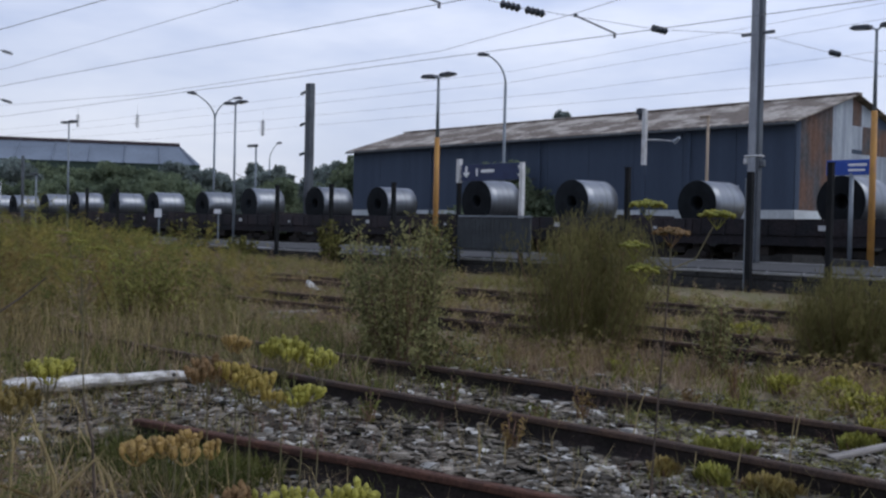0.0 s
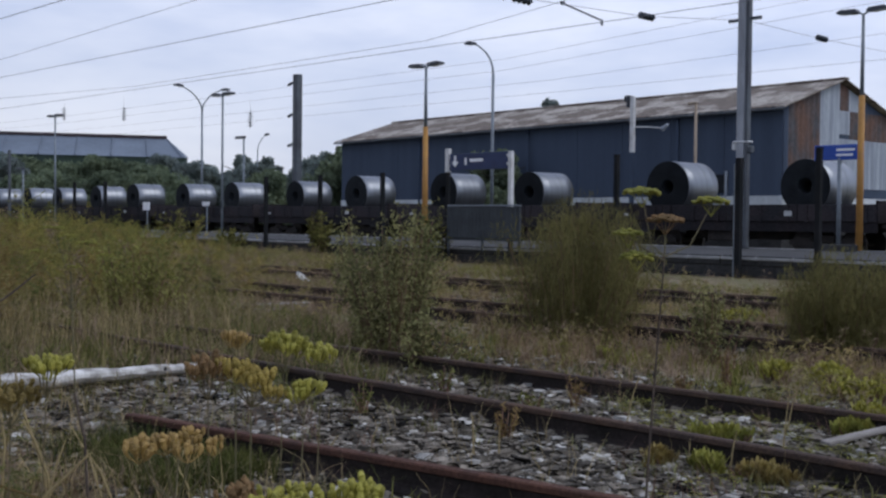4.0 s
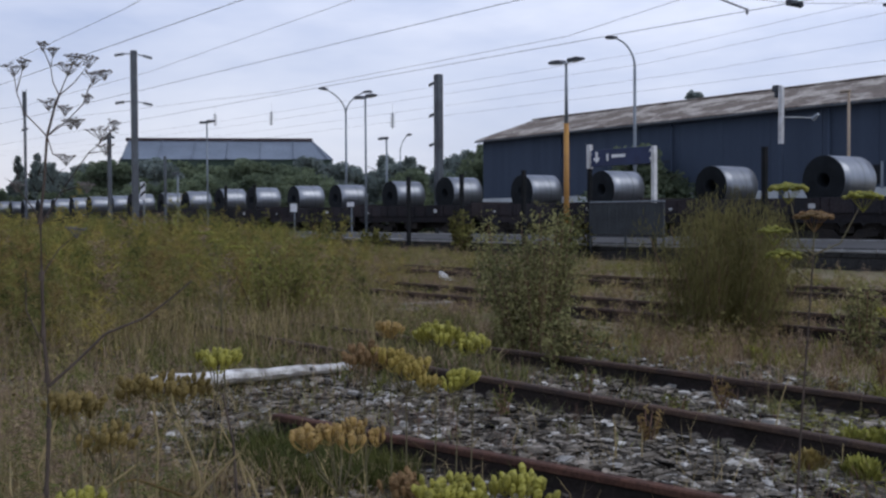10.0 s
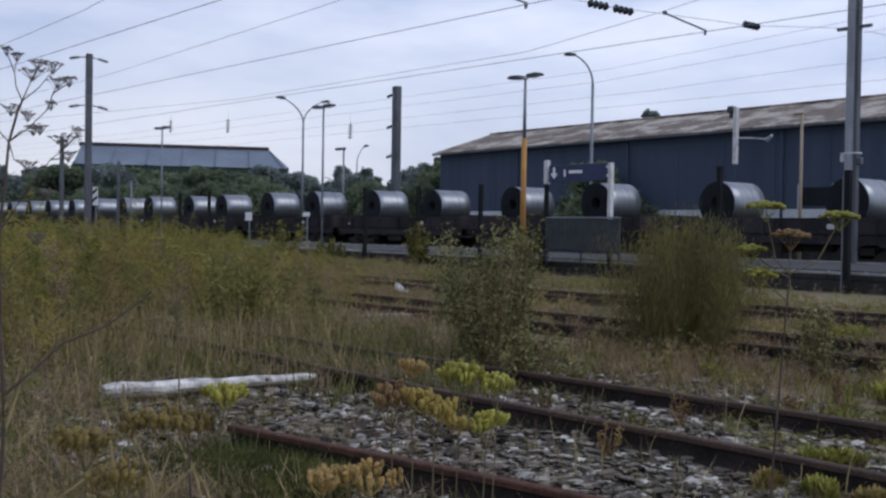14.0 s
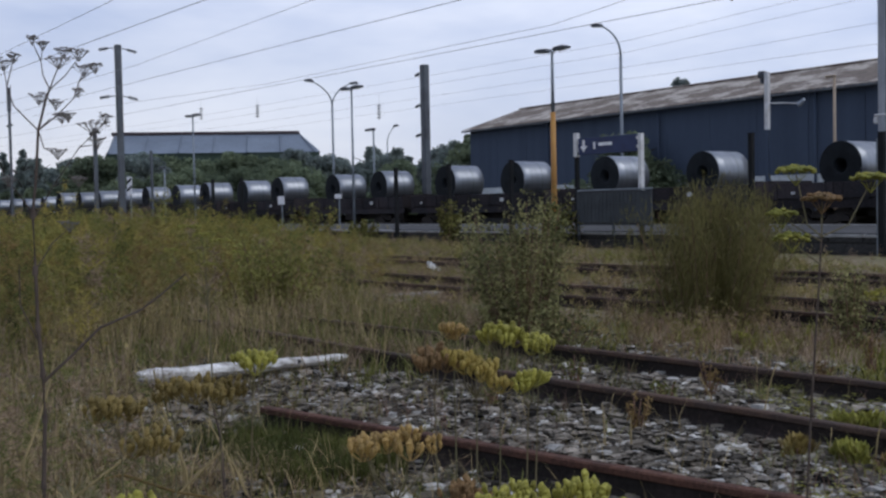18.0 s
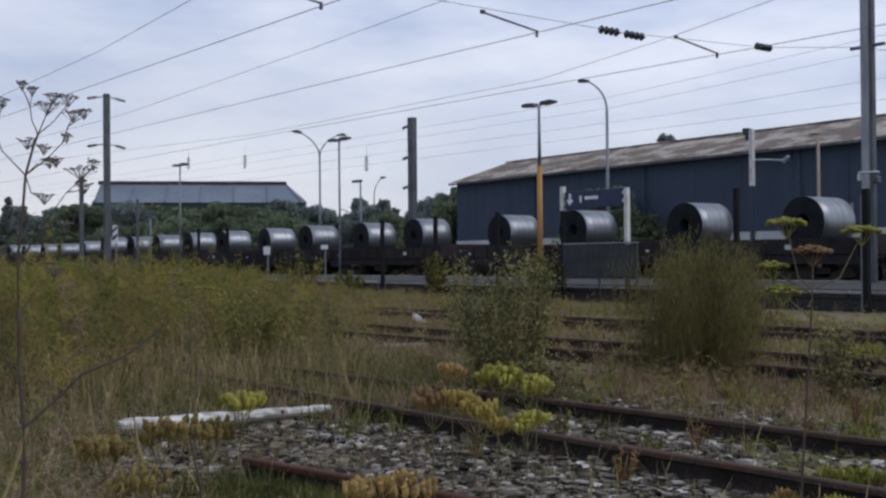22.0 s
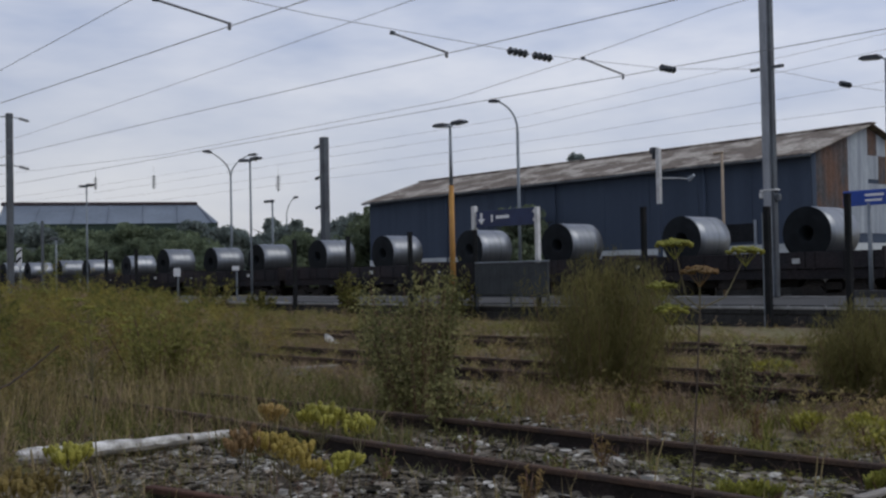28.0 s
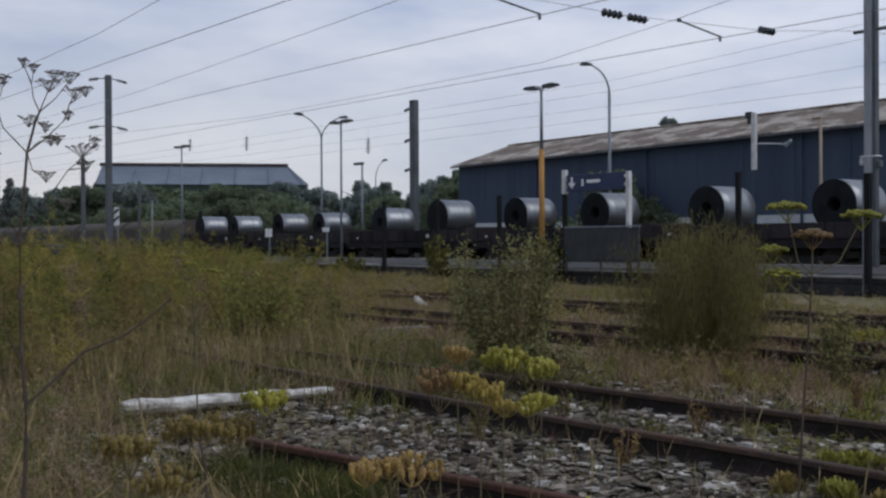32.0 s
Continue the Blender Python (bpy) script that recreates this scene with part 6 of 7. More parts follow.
grass("low_green_blades", 18, 420, (4.7, 8.5, 1.9, 4.2), 0.18, 0.009, 8, M["grass_mixed"], "low yellowish green grass over the ballast",
      lambda u, p, x, y: ((1 - 0.72 * stony(u, p)) * 0.6 * smooth(-x / y, 0.16, 0.30) * (0.3 + 0.7 * (patchy(x, y, 1.4, 53.0) > 0.0)), 0.8), 0.9, 6, 0.07)


def yard_edge_grass():
    """Short grass on the waste ground beside and behind the viewpoint."""
    r = np.random.default_rng(71)
    x, y = r.uniform(-14, 12, 3600), r.uniform(-12, 9, 3600)
    q = F.inverted()
    p = np.array([(q @ Vector((a, b, 0))).y for a, b in zip(x, y)])
    keep = (p < 2.2) & (np.hypot(x, y) > 1.2) & ((np.abs(x) > 0.72 * y + 0.4) | (y < 0))
    x, y = x[keep], y[keep]
    for name, part_of, mt, label in (("edge_grass", 0, "grass_green", "short green grass of the waste ground"), ("edge_straw", 1, "grass_dry", "short dry grass of the waste ground")):
        V, Q = blades(np.random.default_rng(72 + part_of), 10, 0.3, 0.07, 0.01, 0.8)
        a, b = x[part_of::2], y[part_of::2]
        k = len(a)
        stuff(name, [scatter(V, Q, np.stack([a, b, np.full(k, -0.02)], 1), r.uniform(0, 6.3, k), r.uniform(0.6, 1.3, k), r.normal(0, 0.12, (k, 2)))], M[mt], label, "grass")


yard_edge_grass()


def umbel_head(bm, c, r, rng, n=26, dome=0.25):
    for k in range(n):
        a, q = k * 2.39996, r * ((k + 0.5) / n) ** 0.5
        e = Vector(c) + Vector((math.cos(a) * q, math.sin(a) * q, r * dome * (1 - (q / r) ** 2) + rng.normal(0, 0.004)))
        s = r * 0.17
        b = bmesh.ops.create_icosphere(bm, subdivisions=1, radius=s)
        for v in b["verts"]:
            v.co = Vector((v.co.x, v.co.y, v.co.z * 0.6)) + e


def umbels_on_fennel():
    """Flat seed heads floating on thin stalks over the tall weeds."""
    u, p, x, y, r = sample(700, 7, 36, 3, 18, 77)
    keep = (left_mass(x, y) > 0.6) & near_ok(x, y) & (np.abs(x) < 0.72 * y)
    x, y = x[keep], y[keep]
    n = len(x)
    V, Q = [], []
    for k in range(16):
        a, q = k * 2.39996, 0.10 * (k / 16) ** 0.5
        c = np.array([math.cos(a) * q, math.sin(a) * q, 0.02 * math.cos(k)])
        b = len(V)
        V += [c + (-0.014, -0.014, 0), c + (0.014, -0.014, 0.004), c + (0.014, 0.014, 0), c + (-0.014, 0.014, 0.004)]
        Q.append((b, b + 1, b + 2, b + 3))
    b = len(V)
    V += [np.array((-0.004, 0, -1.0)), np.array((0.004, 0, -1.0)), np.array((0.003, 0, 0)), np.array((-0.003, 0, 0))]
    Q.append((b, b + 1, b + 2, b + 3))
    z = r.uniform(0.75, 1.12, n) * (0.75 + 0.25 * smooth(-x / y, 0.14, 0.3))
    stuff("weed_umbels", [scatter(np.array(V), np.array(Q), np.stack([x, y, z], 1), r.uniform(0, 6.3, n), r.uniform(0.7, 1.2, n), r.normal(0, 0.15, (n, 2)))],
          M["umbel_green"], "yellowish seed heads over the tall weeds", "weeds")


umbels_on_fennel()


def yellow_umbel_weed():
    """A loose umbel weed at the edge of the tall growth, its flat pale heads stepping down to one side."""
    rng = np.random.default_rng(8)
    ob = empty("wild_parsnip", pose(-2.45, 7.4, 0.0), "pale yellow umbel weed standing before the tall growth", "weed")
    part("stem", tube(bmesh.new(), [(0.05, 0, -0.02), (0.02, 0, 0.5), (0.0, 0, 0.95)], 0.006, 0.004, 6), M["fennel_stem"], ob)
    for x, z, r in ((-0.12, 1.235, 0.075), (-0.03, 1.185, 0.06), (0.10, 1.14, 0.07), (0.22, 1.06, 0.055), (-0.24, 1.08, 0.05), (0.02, 0.98, 0.05)):
        st = part("stalk", tube(bmesh.new(), [(0.0, 0, 0.7), (x * 0.5, 0.02, z - 0.2), (x, 0, z - 0.03)], 0.003, 0.002, 5), M["fennel_stem"], ob, "thin stalk")
        bm = bmesh.new()
        umbel_head(bm, (x, 0, z), r, rng, 22, 0.18)
        part("flower_head", bm, M["umbel_green"], st, "flat pale yellow flower head")


yellow_umbel_weed()


def bush(name, x, y, h, w, label, leaf, stem, seed, leaves, size, stems=26, narrow=0.3, long=1.9, rise=0.0):
    rng = np.random.default_rng(seed)
    ob = empty(name, pose(x, y, 0), label, "bush")
    bm = bmesh.new()
    c, r = [], []
    for k in range(stems):
        a, q = rng.uniform(0, math.tau), w * 0.5 * rng.uniform(0.1, 1.0)
        top = h * rng.uniform(0.62, 1.0) * (1 - 0.15 * (q / (w * 0.5)) ** 2)
        bx, by = math.cos(a) * q * narrow, math.sin(a) * q * narrow
        tx, ty = math.cos(a) * q, math.sin(a) * q
        pts = [(bx, by, -0.03), (bx + (tx - bx) * 0.4, by + (ty - by) * 0.4, top * 0.45), (tx, ty, top)]
        tube(bm, pts, 0.009, 0.003, 4)
        for t in np.linspace(0.2, 1.0, 7):
            c.append((bx + (tx - bx) * t, by + (ty - by) * t, top * t))
            r.append(w * 0.09 * rng.uniform(0.7, 1.25))
    tagged(part("brushwood", bm, stem, ob, "thin reddish stems"), kind="stuff")
    V, Q = leaf_cloud(rng, c, r, leaves, size, 1.5, long, rise)
    put("foliage", fast_mesh("foliage", V, Q, leaf), None, ob)
    return ob


bush("willow_shrub", -0.42, 10.9, 1.45, 1.4, "loose grey-green willow shrub among weeds", M["leaf_willow"], M["red_stem"], 21, 10500, 0.022, 40, 0.4, 2.0)
bush("broom_bush", 1.62, 13.2, 1.52, 2.1, "dense dark olive broom bush with reddish base", M["broom"], M["red_stem"], 22, 34000, 0.009, 90, 0.55, 11.0, 2.4)
bush("broom_bush", 4.35, 12.1, 1.02, 1.5, "dark olive broom bush beside yellow stonecrop", M["broom"], M["red_stem"], 23, 22000, 0.009, 60, 0.55, 11.0, 2.4)
bush("green_weed_shrub", 2.75, 11.2, 0.75, 0.9, "low green leafy weed shrub", M["leaf_willow"], M["red_stem"], 24, 1300, 0.028, 18, 0.4)
bush("green_weed_shrub", -3.6, 13.2, 1.05, 1.7, "tangled green leafy weed shrub", M["fennel_green"], M["red_stem"], 26, 2600, 0.034, 26, 0.4)
bush("green_weed_shrub", -0.1, 9.9, 0.5, 0.7, "low green leafy weed shrub", M["leaf_willow"], M["red_stem"], 27, 1100, 0.028, 14, 0.4)


for u, h, w, s in ((42.1, 1.75, 2.4, 41), (32.1, 1.6, 1.2, 42), (26.3, 1.5, 1.5, 43), (46.5, 1.1, 1.6, 44), (38.0, 0.9, 1.3, 45)):
    x, y = local(u, 23.6)
    bush("edge_shrub", x, y, h, w, "straggly shrub with yellowish leaves at the platform edge", M["edge_leaf"], M["red_stem"], s, 900, 0.085, 16, 0.5, 1.7)


for x, y, h, s in ((1.0, 8.05, 0.3, 51), (0.66, 7.55, 0.26, 52), (0.42, 6.9, 0.24, 53), (-0.5, 7.6, 0.26, 54), (1.9, 8.6, 0.3, 55), (0.05, 8.3, 0.28, 56), (2.4, 9.2, 0.35, 57)):
    bush("ballast_seedling", x, y, h, 0.22, "small brown-green weed rooted in the ballast", M["rust_weed"] if s % 2 else M["line_green"], M["red_stem"], s, 110, 0.02, 7, 0.2, 2.2)


def sedum(x, y, w, d, h, material, label, seed, turn=0.0):
    rng = np.random.default_rng(seed)
    ob = empty("stonecrop_clump", pose(x, y, 0.03, 0, 0, turn), label, "succulent plant", "stonecrop clumps")
    n = int(60 + 520 * w * d / 0.12)
    n = min(n, 420)
    bm = bmesh.new()
    for k in range(max(6, n // 14)):
        bx, by = rng.uniform(-w, w) / 2, rng.uniform(-d, d) / 2
        tube(bm, [(bx * 0.7, by * 0.7, -0.03), (bx, by, h * 0.7)], 0.006, 0.004, 4)
    tagged(part("brushwood", bm, M["red_stem"], ob, "thin reddish stems"), kind="stuff")
    # rosettes of upright spoon-shaped leaves
    V = np.array([(0, 0, 0), (0.011, 0.004, 0.03), (0.007, 0.006, 0.058), (0, 0.004, 0.066), (-0.007, 0.006, 0.058), (-0.011, 0.004, 0.03)])
    quads = np.array([(0, 1, 2, 3), (0, 3, 4, 5)])
    pos, yaw, size, tilt = [], [], [], []
    for k in range(n // 6):
        a, q = rng.uniform(0, math.tau), rng.uniform(0, 1) ** 0.6
        cx, cy = math.cos(a) * q * w / 2, math.sin(a) * q * d / 2
        hz = h * (1 - 0.5 * q * q) * rng.uniform(0.65, 1.05)
        for j in range(8):
            pos.append((cx + rng.normal(0, 0.008), cy + rng.normal(0, 0.008), hz - 0.045 * rng.uniform(0.2, 1.6)))
            yaw.append(j * 0.8 + rng.uniform(0, 0.5))
            size.append(rng.uniform(0.75, 1.25))
            tilt.append((0, rng.uniform(0.1, 0.75)))
    put("leaves", fast_mesh("leaves", *scatter(V, quads, pos, yaw, size, np.array(tilt)), material), None, ob)
    return ob


GREEN, GOLD, DULL, WARM = M["sedum"], M["sedum_gold"], M["sedum_dim"], M["umbel_green"]
for k, (x, y, w, d, h, g) in enumerate((
        (1.78, 6.95, 0.4, 0.16, 0.06, WARM), (1.26, 6.25, 0.22, 0.1, 0.05, DULL), (1.5, 6.12, 0.3, 0.14, 0.05, WARM), (1.74, 5.88, 0.36, 0.16, 0.05, DULL), (2.74, 7.28, 0.3, 0.16, 0.07, WARM), (3.05, 9.95, 0.42, 0.3, 0.13, GREEN),
        (3.45, 9.75, 0.5, 0.3, 0.14, GREEN), (3.35, 8.75, 0.62, 0.25, 0.13, GREEN), (3.9, 9.4, 0.5, 0.3, 0.12, GREEN), (3.0, 7.7, 0.3, 0.2, 0.12, GREEN), (1.72, 11.4, 0.5, 0.1, 0.03, WARM), (1.32, 11.8, 0.26, 0.1, 0.03, WARM),
        (4.2, 15.6, 0.9, 0.4, 0.18, GREEN))):
    sedum(x, y, w, d, h, g, ("golden-tinged" if g is GOLD else "yellow-green") + (" low stonecrop patch in the ballast" if h < 0.15 else " clump of fleshy stonecrop leaves"), 300 + k, (k * 47) % 360)


# ---- single weeds close to the camera ----
def dead_umbel():
    rng = np.random.default_rng(5)
    ob = empty("dead_hogweed", pose(-1.403, 2.805, 0.0, 0, 0, 26.9), "tall dead dark umbel weed with bare seed heads", "weed")
    part("stem", tube(bmesh.new(), [(0.0, 0, -0.03), (0.004, 0, 0.4), (-0.001, 0, 0.63), (0.005, 0, 0.807), (0.001, 0, 0.928), (-0.009, 0, 1.049), (-0.013, 0, 1.199), (-0.017, 0, 1.349), (-0.008, 0, 1.438), (0.0, 0, 1.568), (0.02, 0, 1.65), (0.03, 0, 1.677)], 0.0064, 0.0028, 7), M["dead_stem"], ob, "dark main stem")
    fork, mid = (0.03, 0, 1.677), (0.0, 0, 1.568)
    # branches: points along each, and the width of the seed head on its end
    rows = (([fork, (0.048, 0, 1.725), (0.054, 0, 1.742)], 0.040), ([fork, (0.014, 0.02, 1.716), (0.01, 0.02, 1.752), (0.015, 0.03, 1.792)], 0.016),
            ([(0.01, 0.02, 1.752), (-0.011, 0.02, 1.803)], 0.014), ([fork, (0.069, -0.02, 1.712), (0.103, -0.03, 1.76)], 0.030), ([(0.048, 0, 1.725), (0.068, 0.03, 1.775)], 0.024),
            ([mid, (0.048, -0.02, 1.608), (0.09, -0.03, 1.654), (0.1, -0.03, 1.665)], 0.014), ([(0.09, -0.03, 1.654), (0.104, -0.03, 1.699), (0.115, -0.03, 1.722)], 0.026), ([(0.104, -0.03, 1.699), (0.143, -0.04, 1.728)], 0.02),
            ([(0.018, 0, 1.643), (0.004, 0.02, 1.648)], 0.026), ([(0.02, 0, 1.658), (0.045, 0.02, 1.635)], 0.02), ([(-0.016, 0, 1.332), (0.035, 0.02, 1.422), (0.105, 0.04, 1.529), (0.13, 0.04, 1.551), (0.14, 0.04, 1.574)], 0.046),
            ([(0.13, 0.04, 1.551), (0.173, 0.05, 1.602)], 0.018), ([mid, (0.014, 0.04, 1.525), (0.049, 0.05, 1.505)], 0.028), ([mid, (-0.059, 0, 1.631), (-0.075, 0, 1.681), (-0.082, 0, 1.732)], 0.032), ([(-0.075, 0, 1.681), (-0.058, 0.01, 1.752)], 0.018),
            ([(-0.013, 0, 1.199), (0.03, 0.02, 1.27), (0.075, 0.03, 1.31)], 0.03), ([(-0.017, 0, 1.349), (-0.05, 0, 1.40), (-0.075, 0, 1.43)], 0.02), ([(0.035, 0.02, 1.422), (0.07, 0, 1.435), (0.10, 0, 1.43)], 0.022),
            ([mid, (0.03, 0.01, 1.60), (0.06, 0.02, 1.60)], 0.022), ([(0.048, -0.02, 1.608), (0.075, -0.02, 1.60)], 0.02), ([(0.105, 0.04, 1.529), (0.15, 0.03, 1.535)], 0.024))
    for pts, r in rows:
        br = part("branch", tube(bmesh.new(), pts, 0.0019, 0.0009, 5), M["dead_stem"], ob)
        e = Vector(pts[-1])
        bm = bmesh.new()
        n = 9 + int(r * 420)
        for k in range(n):
            a, q = k * 2.39996, r * ((k + 0.5) / n) ** 0.5
            w = e + Vector((math.cos(a) * q, math.sin(a) * q, 0.008 + r * 0.25 + rng.normal(0, 0.003)))
            tube(bm, [e - Vector((0, 0, 0.012)), w], 0.0006, 0.0005, 3, caps=False)
            b = bmesh.ops.create_icosphere(bm, subdivisions=1, radius=0.0034)
            for v in b["verts"]:
                v.co = Vector((v.co.x * 1.4, v.co.y * 1.4, v.co.z * 0.6)) + w
        tagged(part("seed_head", bm, M["dead_head"], br, "dark dry seed head"), kind="stuff")
    for pts, r in (([(0.004, 0, 0.905), (0.074, 0, 0.969), (0.148, 0, 1.042), (0.252, 0, 1.084), (0.313, 0, 1.129), (0.375, 0, 1.182)], 0.0046),
                   ([(-0.017, 0, 1.341), (0.008, 0, 1.371), (0.026, 0, 1.408)], 0.0022), ([(-0.012, 0, 1.019), (-0.052, 0, 1.11), (-0.053, 0, 1.215)], 0.0024)):
        part("side_stalk", tube(bmesh.new(), pts, r, r * 0.5, 5), M["dead_stem"], ob, "thin leaning stalk")
    for z in (0.47, 0.63, 0.807, 0.928, 1.049, 1.199, 1.349):
        x = float(np.interp(z, (0.4, 0.63, 0.807, 0.928, 1.049, 1.199, 1.349), (0.004, -0.001, 0.005, 0.001, -0.009, -0.013, -0.017)))
        part("knot", tube(bmesh.new(), [(x, 0, z - 0.012), (x, 0, z), (x, 0, z + 0.012)], 0.0082, 0.0066, 7), M["dead_stem"], ob)
    return ob


DEAD_WEED = dead_umbel()


def live_umbels():
    rng = np.random.default_rng(6)
    bx, by = WEED
    ob = empty("wild_parsnip", pose(bx, by, 0.0), "flowering umbel weed with orange and green heads", "weed")
    heads = ((0.0, 0.0, 1.335, 0.06, "umbel_orange"), (0.165, 0.03, 1.405, 0.06, "umbel_green"), (-0.085, 0.0, 1.43, 0.06, "umbel_green"),
             (-0.125, 0.02, 1.285, 0.05, "umbel_green"), (-0.10, -0.02, 1.205, 0.055, "umbel_green"))
    part("stem", tube(bmesh.new(), [(-0.05, 0, 0), (-0.03, 0, 0.6), (-0.01, 0, 1.0), (0.0, 0, 1.215)], 0.0045, 0.003, 6), M["dead_stem"], ob)
    for x, y, z, r, mt in heads:
        st = part("stalk", tube(bmesh.new(), [(0.0, 0, min(1.21, z - 0.09)), (x * 0.55, y * 0.5, min(1.21, z - 0.09) + 0.04), (x, y, z - 0.01)], 0.0035, 0.002, 5), M["fennel_stem"], ob, "thin stalk")
        bm = bmesh.new()
        umbel_head(bm, (x, y, z), r * 1.08, rng, 46, 0.22)
        for k in range(7):
            a = k * 0.9
            tube(bm, [(x, y, z - 0.05), (x + math.cos(a) * r * 0.7, y + math.sin(a) * r * 0.7, z)], 0.0015, 0.0012, 3, caps=False)
        part("flower_head", bm, M[mt], st, "orange withered flower head" if "orange" in mt else "yellow-green flower head")
    return ob


WEED = (0.78, 3.9)


PARSNIP = live_umbels()


UMBELS = {
    "A": ((-0.103, -0.061, 1.145, 0.050, "sedum_gold", 9, 0),
          (0.031, -0.163, 1.115, 0.033, "sedum", 9, 0),
          (0.093, -0.158, 1.122, 0.024, "sedum", 6, 0),
          (-0.022, -0.099, 1.103, 0.014, "umbel_orange", 4, 0)),
    "B": ((-0.011, -0.172, 1.196, 0.037, "sedum_warm", 10, 28),
          (-0.061, -0.179, 1.204, 0.022, "umbel_orange", 5, 10),
          (0.051, -0.168, 1.183, 0.016, "sedum", 4, 0),
          (0.011, -0.066, 1.220, 0.028, "sedum", 8, 6),
          (0.060, -0.063, 1.208, 0.020, "sedum", 4, 10),
          (-0.049, -0.072, 1.224, 0.011, "sedum_gold", 3, 0)),
    "C": ((0.055, -0.029, 1.204, 0.022, "sedum", 5, 0),
          (0.020, -0.041, 1.172, 0.034, "sedum_dim", 6, 0),
          (-0.030, -0.059, 1.171, 0.017, "sedum_dim", 3, 0),
          (-0.063, -0.134, 1.167, 0.025, "sedum_dim", 6, 0),
          (-0.009, -0.172, 1.138, 0.027, "sedum_dim", 6, 0),
          (0.009, -0.285, 1.101, 0.018, "sedum", 5, 0)),
}
FENNEL_BASE = {"A": (-0.115, 1.187), "B": (-0.149, 1.460), "C": (-0.441, 1.268)}


def floret_cluster(rng):
    """One umbellet: a small cup of short rays, each bearing an upright, ragged, finger-shaped tuft of florets."""
    V, Q = [], []
    hub = np.array([0.0, 0.0, -0.8])
    for k in range(9):
        a = k * 2.39996 + rng.uniform(-0.35, 0.35)
        q = (0.22 if k < 2 else 0.78) * rng.uniform(0.75, 1.15)
        c = np.array([math.cos(a) * q, math.sin(a) * q, rng.normal(-0.05, 0.12)])
        out = np.array([math.cos(a) * q * 0.28, math.sin(a) * q * 0.28, 1.0])
        out /= np.linalg.norm(out)
        e1 = np.cross(out, (0.3, 0.8, 0.1))
        e1 /= np.linalg.norm(e1)
        e2 = np.cross(out, e1)
        size = rng.uniform(0.75, 1.15)
        rings = [(hub + (c - hub) * 0.15, 0.03, 0), (hub + (c - hub) * 0.7 + np.array([c[0], c[1], 0]) * 0.12, 0.035, 0), (c, 0.05, 0)]
        rings += [(c + out * h * size, w * size, 0.3) for h, w in ((0.1, 0.12), (0.28, 0.17), (0.46, 0.20), (0.62, 0.205), (0.78, 0.17), (0.90, 0.10), (0.95, 0.03))]
        b, n = len(V), 7
        for o, w, rag in rings:
            for j in range(n):
                V.append(o + (e1 * math.cos(j * math.tau / n) + e2 * math.sin(j * math.tau / n)) * w * rng.uniform(1 - rag, 1 + rag) + out * rng.normal(0, 0.06 * rag))
        for r in range(len(rings) - 1):
            for j in range(n):
                Q.append((b + r * n + j, b + r * n + (j + 1) % n, b + (r + 1) * n + (j + 1) % n, b + (r + 1) * n + j))
    return np.array(V), np.array(Q)


def fennel_plant(key, label):
    """A tall umbel weed close by: thin stalks that split into rays, each with its crown of florets."""
    rng = np.random.default_rng(ord(key))
    bx, by = FENNEL_BASE[key]
    ob = empty("fennel_plant", pose(bx, by, 0), label, "weed", "tall umbel weeds close by")
    for x, y, z, r, mt, n, tilt in UMBELS[key]:
        hub = Vector((x * 0.97, y + 0.004, z - (0.06 if r > 0.045 else 0.034)))
        bm = tube(bmesh.new(), [(x * 0.25, y * 0.25, -0.06), (x * 0.55, y * 0.6, z * 0.5), (x * 0.9, y * 0.95, z - 0.2), hub], 0.0016, 0.0008, 6)
        heads = []
        slope = math.tan(radians(tilt))
        for k in range(n):
            a, q = k * 2.39996 + ord(key), max(0.25, ((k + 0.5) / n) ** 0.5) * r * 0.88
            dx, dy = math.cos(a) * q, math.sin(a) * q
            e = Vector((x + dx, y + dy, z - dx * slope + 0.010 * (1 - (q / r) ** 2) + rng.normal(0, 0.003) - 0.006))
            tube(bm, [hub, hub.lerp(e, 0.5) + Vector((dx * 0.15, dy * 0.15, -0.004)), e], 0.0009, 0.0007, 4, caps=False)
            heads.append(e)
        st = part("stalk", bm, M["fennel_stem"], ob, "pale green stalk splitting into rays")
        shape = fast_mesh("umbellet", *floret_cluster(rng), M[mt])
        for e in heads:
            s = rng.uniform(0.013, 0.0175) * (1.08 if r > 0.045 else 1.0)
            m = Matrix.Translation(e) @ pose(0, 0, 0, rng.uniform(-14, 14), rng.uniform(-14, 14), rng.uniform(0, 360)) @ Matrix.Diagonal((s, s, s * 0.85, 1))
            put("umbellet", shape, m, st)
    return ob


FENNELS = {"A": fennel_plant("A", "tall umbel weed with golden and yellow-green flower heads"),
           "B": fennel_plant("B", "tall umbel weed with bright yellow and orange heads"),
           "C": fennel_plant("C", "tall umbel weed with dull green and brown heads")}


def stalk(x, y, h, lx, ly, mt, label):
    ob = empty("dry_stalk", pose(x, y, 0), label, "weed", "single stalks")
    part("stem", tube(bmesh.new(), [(0, 0, -0.02), (lx * 0.4, ly * 0.4, h * 0.55), (lx, ly, h)], 0.006, 0.003, 5), mt, ob)


